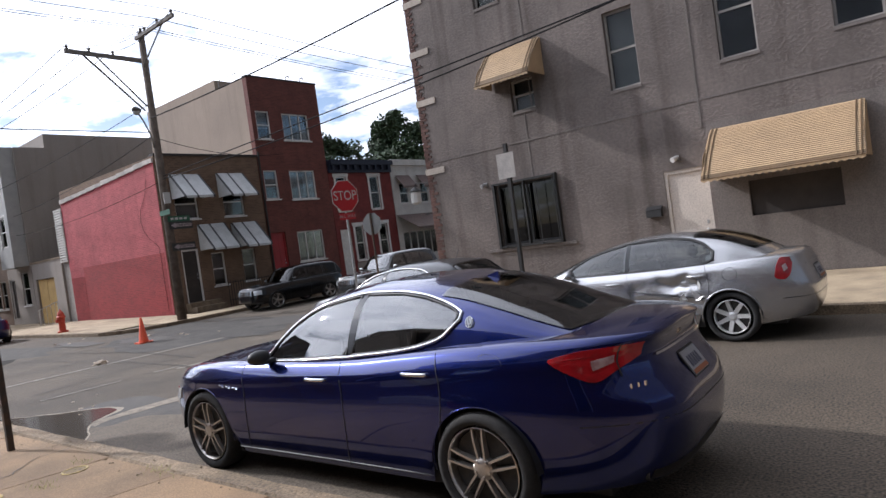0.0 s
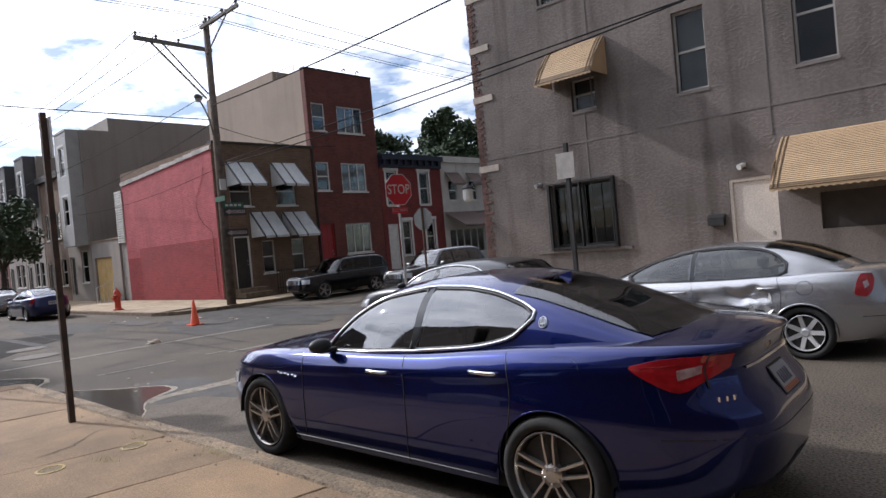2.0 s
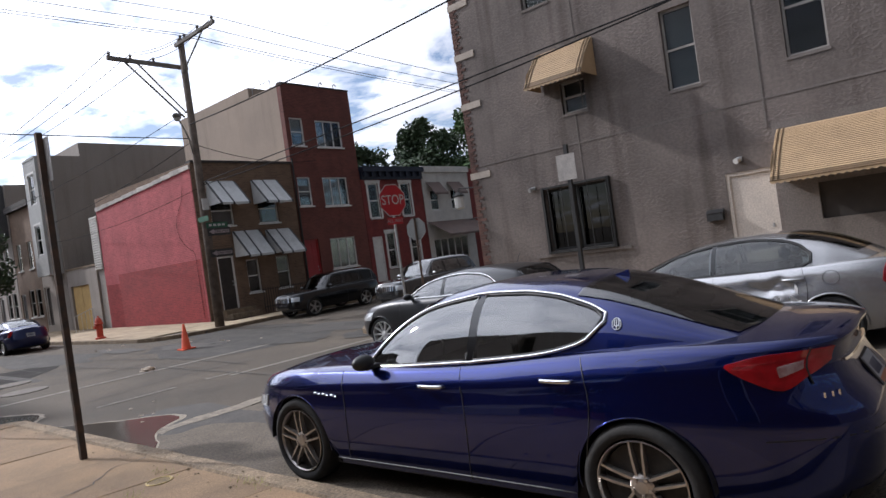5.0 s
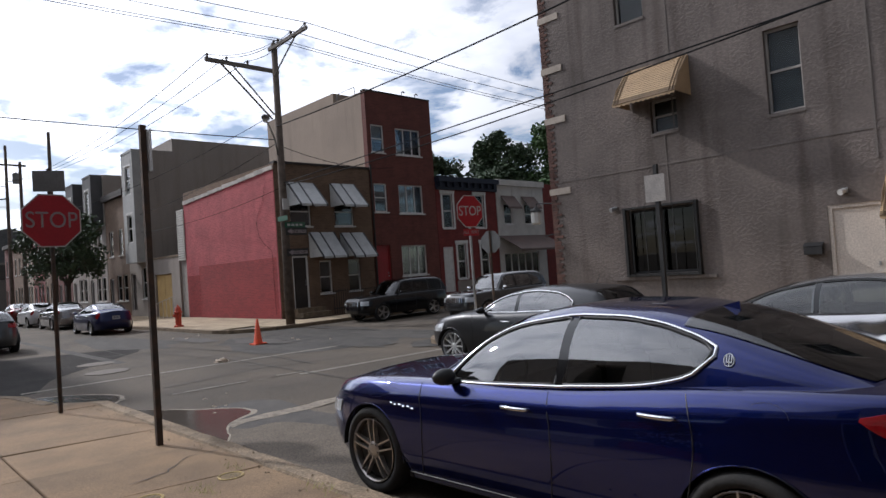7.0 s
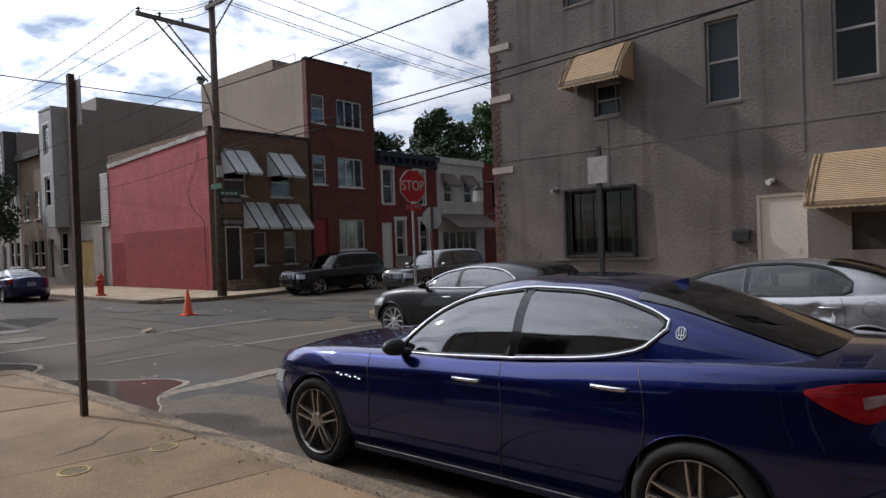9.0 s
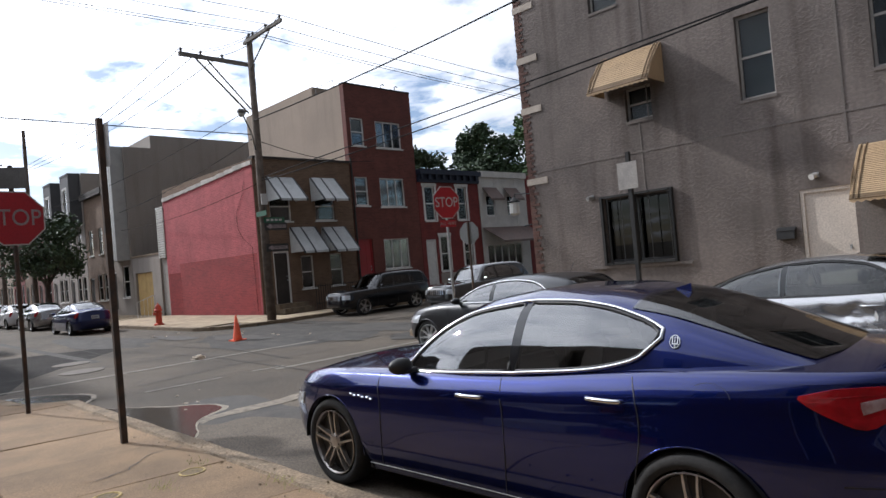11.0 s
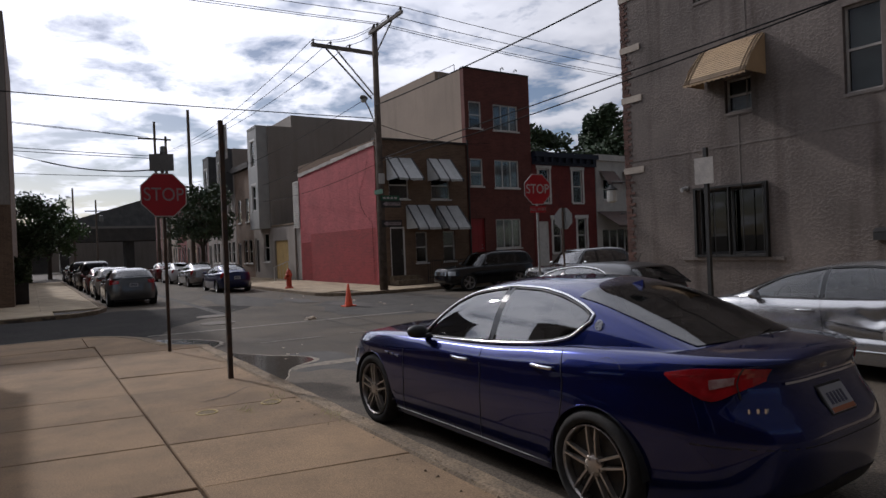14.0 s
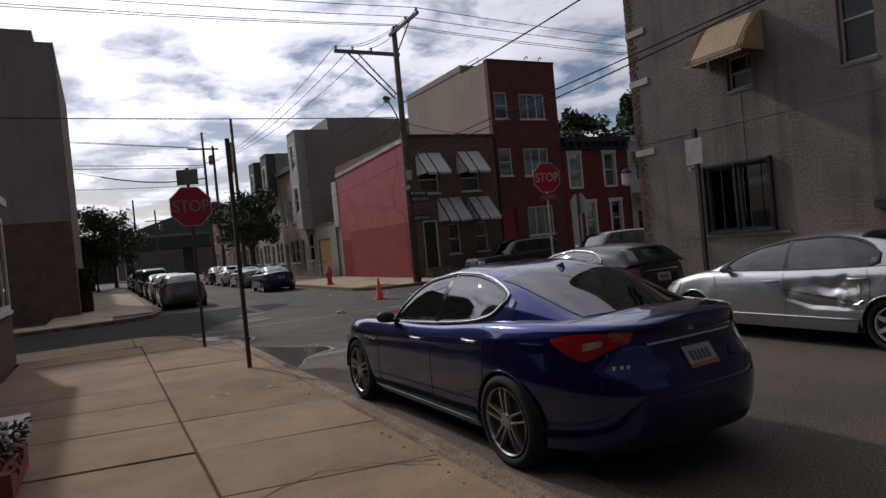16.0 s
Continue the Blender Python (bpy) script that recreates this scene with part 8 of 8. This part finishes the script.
# ---- trees ----
def tree(x, y, h, spread, seed, leaf, label, leaves=5200, trunk_share=0.32, leaf_size=0.16, base=0.0):
    rnd = random.Random(seed)
    tr = thing("tree", (x, y, base), label, "tree", "street trees")
    bm = bmesh.new()
    top = h * trunk_share
    tube(bm, [(x, y, base), (x + 0.05, y, base + top * 0.5), (x + rnd.uniform(-0.1, 0.1), y + 0.05, base + top)], 0.045 * h ** 0.75, 10, 0.03 * h ** 0.75)
    tips = []
    for k in range(9):
        an = k * 2.4 + rnd.uniform(-0.3, 0.3)
        el = rnd.uniform(0.5, 1.25)
        ln = h * rnd.uniform(0.3, 0.55)
        d = Vector((math.cos(an) * math.cos(el) * spread / h * 2.2, math.sin(an) * math.cos(el) * spread / h * 2.2, math.sin(el)))
        a = Vector((x, y, base + top * rnd.uniform(0.75, 1.0)))
        mid, end = a + d * ln * 0.5 + Vector((0, 0, 0.05 * h)), a + d * ln
        tube(bm, [a, mid, end], 0.016 * h ** 0.75, 6, 0.005 * h ** 0.75)
        tips += [mid, end]
        for j in range(3):
            e2 = mid.lerp(end, rnd.random()) + Vector((rnd.gauss(0, 1), rnd.gauss(0, 1), rnd.gauss(0, 0.7))) * spread * 0.28
            tube(bm, [mid, e2], 0.006 * h ** 0.75, 5, 0.003 * h ** 0.75)
            tips.append(e2)
    part("trunk", bm, M_BARK, tr)
    clumps = []
    for tp in tips:
        clumps.append((tp, spread * rnd.uniform(0.16, 0.30)))
    for k in range(48):
        an, ra = rnd.uniform(0, 6.28), spread * math.sqrt(rnd.random()) * 0.85
        zz = base + h * rnd.uniform(trunk_share + 0.05, 0.97)
        lim = math.sin(math.pi * min(max((zz - base) / h - trunk_share * 0.6, 0.05) / (1.05 - trunk_share * 0.6), 1)) ** 0.7
        clumps.append((Vector((x + math.cos(an) * ra * lim, y + math.sin(an) * ra * lim, zz)), spread * rnd.uniform(0.14, 0.26)))
    verts, faces = [], []
    for k in range(leaves):
        c, r_ = clumps[rnd.randrange(len(clumps))]
        v = Vector((rnd.gauss(0, 1), rnd.gauss(0, 1), rnd.gauss(0, 0.8)))
        p_ = c + v.normalized() * r_ * rnd.random() ** 0.45
        d1 = Vector((rnd.gauss(0, 1), rnd.gauss(0, 1), rnd.gauss(0, 0.7))).normalized() * leaf_size * rnd.uniform(0.6, 1.3)
        d2 = d1.orthogonal().normalized() * leaf_size * 0.5
        b = len(verts)
        verts += [p_ - d1, p_ + d2, p_ + d1, p_ - d2]
        faces.append((b, b + 1, b + 2, b + 3))
    me = bpy.data.meshes.new("crown")
    me.from_pydata([tuple(v) for v in verts], [], faces)
    me.materials.append(leaf)
    ob = new("crown", me)
    ob.parent = tr
    ob.matrix_parent_inverse = Matrix.Translation(-Vector(tr["base"]))
    return tr


tree(-46.0, 10.4, 6.9, 3.0, 3, M_LEAF_DK, "dark green street tree by the row houses", 6500, 0.36, 0.14)
tree(-72.0, 1.8, 8.2, 3.6, 5, M_LEAF, "leafy green street tree far along the pavement", 6500, 0.3, 0.17)
tree(-60.0, 0.2, 7.4, 3.0, 8, M_LEAF_DK, "dark leafy street tree beside the shaded houses", 5200, 0.3, 0.17)
tree(-41.5, 47.5, 14.6, 5.2, 11, M_LEAF_DK, "large green tree rising behind the row houses", 26000, 0.3, 0.24)
tree(-45.0, 41.5, 12.6, 4.2, 13, M_LEAF_DK, "dark green tree rising behind the row houses", 20000, 0.3, 0.22)
tree(-38.0, 52.0, 15.5, 5.0, 17, M_LEAF, "tall green tree behind the white house", 22000, 0.3, 0.24)

hd = thing("hedge_planter", (-31.0, -0.3, PAVE), "dark clipped hedge in a low box by the corner building", "hedge")
bm = bmesh.new()
wbox(bm, -32.6, -29.8, -0.75, 0.15, PAVE + 0.003, 1.0)
part("box", bm, M_BOARD, hd)
verts, faces = [], []
rnd = random.Random(21)
for k in range(2600):
    p_ = Vector((rnd.uniform(-32.7, -29.7), rnd.uniform(-0.85, 0.25), rnd.uniform(0.95, 2.0)))
    d1 = Vector((rnd.gauss(0, 1), rnd.gauss(0, 1), rnd.gauss(0, 0.7))).normalized() * 0.09
    d2 = d1.orthogonal().normalized() * 0.05
    b = len(verts)
    verts += [p_ - d1, p_ + d2, p_ + d1, p_ - d2]
    faces.append((b, b + 1, b + 2, b + 3))
me = bpy.data.meshes.new("leaves"); me.from_pydata([tuple(v) for v in verts], [], faces); me.materials.append(M_LEAF_DK)
ob = new("leaves", me); ob.parent = hd; ob.matrix_parent_inverse = Matrix.Translation(-Vector(hd["base"]))

# ---- railway bridge closing the street ----
br = thing("railway_bridge", (-112, 8, 0), "dark steel railway bridge over the far street", "bridge")
bm = bmesh.new()
wbox(bm, -116, -110, -40, 60, 4.6, 6.6)
part("deck", bm, M_GIRDER, br)
for y in (4, 13, 22):
    bm = bmesh.new()
    wbox(bm, -115, -111, y, y + 1.2, 0, 4.6)
    part("pier", bm, M_GIRDER, br)
bm = bmesh.new()
wbox(bm, -114.5, -111.5, -39.5, 2.6, 0, 4.598)
part("abutment", bm, M_GIRDER, br, "dark stone abutment under the deck")
wh = thing("warehouse", (-126, 20, 0), "grey warehouse with a pitched roof beyond the bridge", "house")
bm = bmesh.new()
wbox(bm, -140, -122, 3, 40, 0, 7.5)
part("wall", bm, M_GREYWALL, wh)
bm = bmesh.new()
v = [(-140, 3, 7.5), (-122, 3, 7.5), (-122, 20, 13), (-140, 20, 13), (-122, 40, 7.5), (-140, 40, 7.5)]
vs = [bm.verts.new(q) for q in v]
for q in ((0, 1, 2, 3), (3, 2, 4, 5), (1, 4, 2), (0, 3, 5), (0, 5, 4, 1)):
    bm.faces.new([vs[k] for k in q])
part("roof", bm, M_ROOF, wh)

# grit and weeds along the kerb
verts, faces = [], []
rnd = random.Random(33)
for k in range(1100):
    x = rnd.uniform(-13, 3)
    y = KERB_S + abs(rnd.gauss(0, 0.07)) if k < 800 else rnd.uniform(2.55, 2.95)
    z = 0.0 if y > KERB_S else PAVE + 0.003
    r_ = rnd.uniform(0.004, 0.016)
    b = len(verts)
    a = rnd.uniform(0, 6.28)
    verts += [(x + r_ * math.cos(a + j * 2.09) * rnd.uniform(0.7, 1.5), y + r_ * math.sin(a + j * 2.09), z) for j in range(3)] + [(x, y, z + r_ * 0.9)]
    faces += [(b, b + 1, b + 3), (b + 1, b + 2, b + 3), (b + 2, b, b + 3)]
me = bpy.data.meshes.new("grit"); me.from_pydata(verts, [], faces); me.materials.append(M_KERB)
tagged(new("grit", me), "loose grit and crumbs of concrete along the kerb", "grit", kind="stuff")
verts, faces = [], []
for cx, cy, n in ((-6.2, 2.1, 60), (-6.6, 2.55, 40), (-5.4, 2.72, 40), (-12.6, 2.4, 50), (-13.0, -0.6, 90)):
    for k in range(n):
        x, y = cx + rnd.gauss(0, 0.10), cy + rnd.gauss(0, 0.05)
        h, a = rnd.uniform(0.01, 0.05), rnd.uniform(0, 6.28)
        b = len(verts)
        verts += [(x - 0.005, y, PAVE), (x + 0.005, y, PAVE), (x + 0.03 * math.cos(a), y + 0.03 * math.sin(a), PAVE + h)]
        faces.append((b, b + 1, b + 2))
me = bpy.data.meshes.new("weeds"); me.from_pydata(verts, [], faces); me.materials.append(mat("dry_weed", (0.28, 0.25, 0.07), (0.16, 0.17, 0.05), 0.8, bump=0.0))
tagged(new("weeds", me), "dry yellowish weeds growing in pavement joints", "weeds", kind="stuff")

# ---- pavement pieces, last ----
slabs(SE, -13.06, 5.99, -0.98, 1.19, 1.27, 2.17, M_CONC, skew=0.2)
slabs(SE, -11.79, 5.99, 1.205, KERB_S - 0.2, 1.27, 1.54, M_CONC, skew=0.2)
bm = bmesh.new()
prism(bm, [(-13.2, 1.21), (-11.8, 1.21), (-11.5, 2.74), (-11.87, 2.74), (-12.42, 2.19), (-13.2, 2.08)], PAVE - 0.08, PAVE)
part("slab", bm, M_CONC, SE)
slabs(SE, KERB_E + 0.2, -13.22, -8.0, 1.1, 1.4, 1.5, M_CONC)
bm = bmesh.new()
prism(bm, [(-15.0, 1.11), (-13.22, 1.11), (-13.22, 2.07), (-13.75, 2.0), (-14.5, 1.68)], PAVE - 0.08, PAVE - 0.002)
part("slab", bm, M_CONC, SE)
slabs(NE, -11.6, 6.0, KERB_N + 0.2, 14.12, 1.6, 1.95, M_CONC2)
slabs(NE, -12.8, -11.62, 11.2, 23.2, 1.2, 1.6, M_CONC2)
slabs(NW, -45, -23.4, 9.92, 13.48, 1.6, 1.78, M_CONC2)
slabs(NW, -23.4, KERB_W - 0.2, 11.3, 30, 1.6, 1.6, M_CONC2)
slabs(SW, -60, -24.2, -1.28, 2.2, 1.6, 1.7, M_CONC2)
slabs(SW, -24.2, -22.4, -12, 0.8, 1.6, 1.6, M_CONC2)
kerb_path(SE, [(-11.75, KERB_S)] + [(5.0, KERB_S)])
kerb_path(SE, [(KERB_E, -8), (KERB_E, 1.2), (-14.6, 1.88), (-13.8, 2.22), (-13.0, 2.3), (-12.4, 2.38), (-12.1, 2.64), (-11.75, KERB_S)])
kerb_path(NE, [(8, KERB_N), (-11.7, KERB_N)] + [(-12.4, 10.3), (-12.85, 10.75), (-13.0, 11.4), (-13.0, 30)])
kerb_path(NW, [(KERB_W, 30), (KERB_W, 11.4), (-22.0, 10.5), (-22.6, 9.95), (-23.4, 9.7), (-60, 9.7)])
kerb_path(SW, [(-60, 2.4), (-24.2, 2.4), (-23.0, 2.05), (-22.35, 1.4), (-22.2, 0.7), (-22.2, -12)])
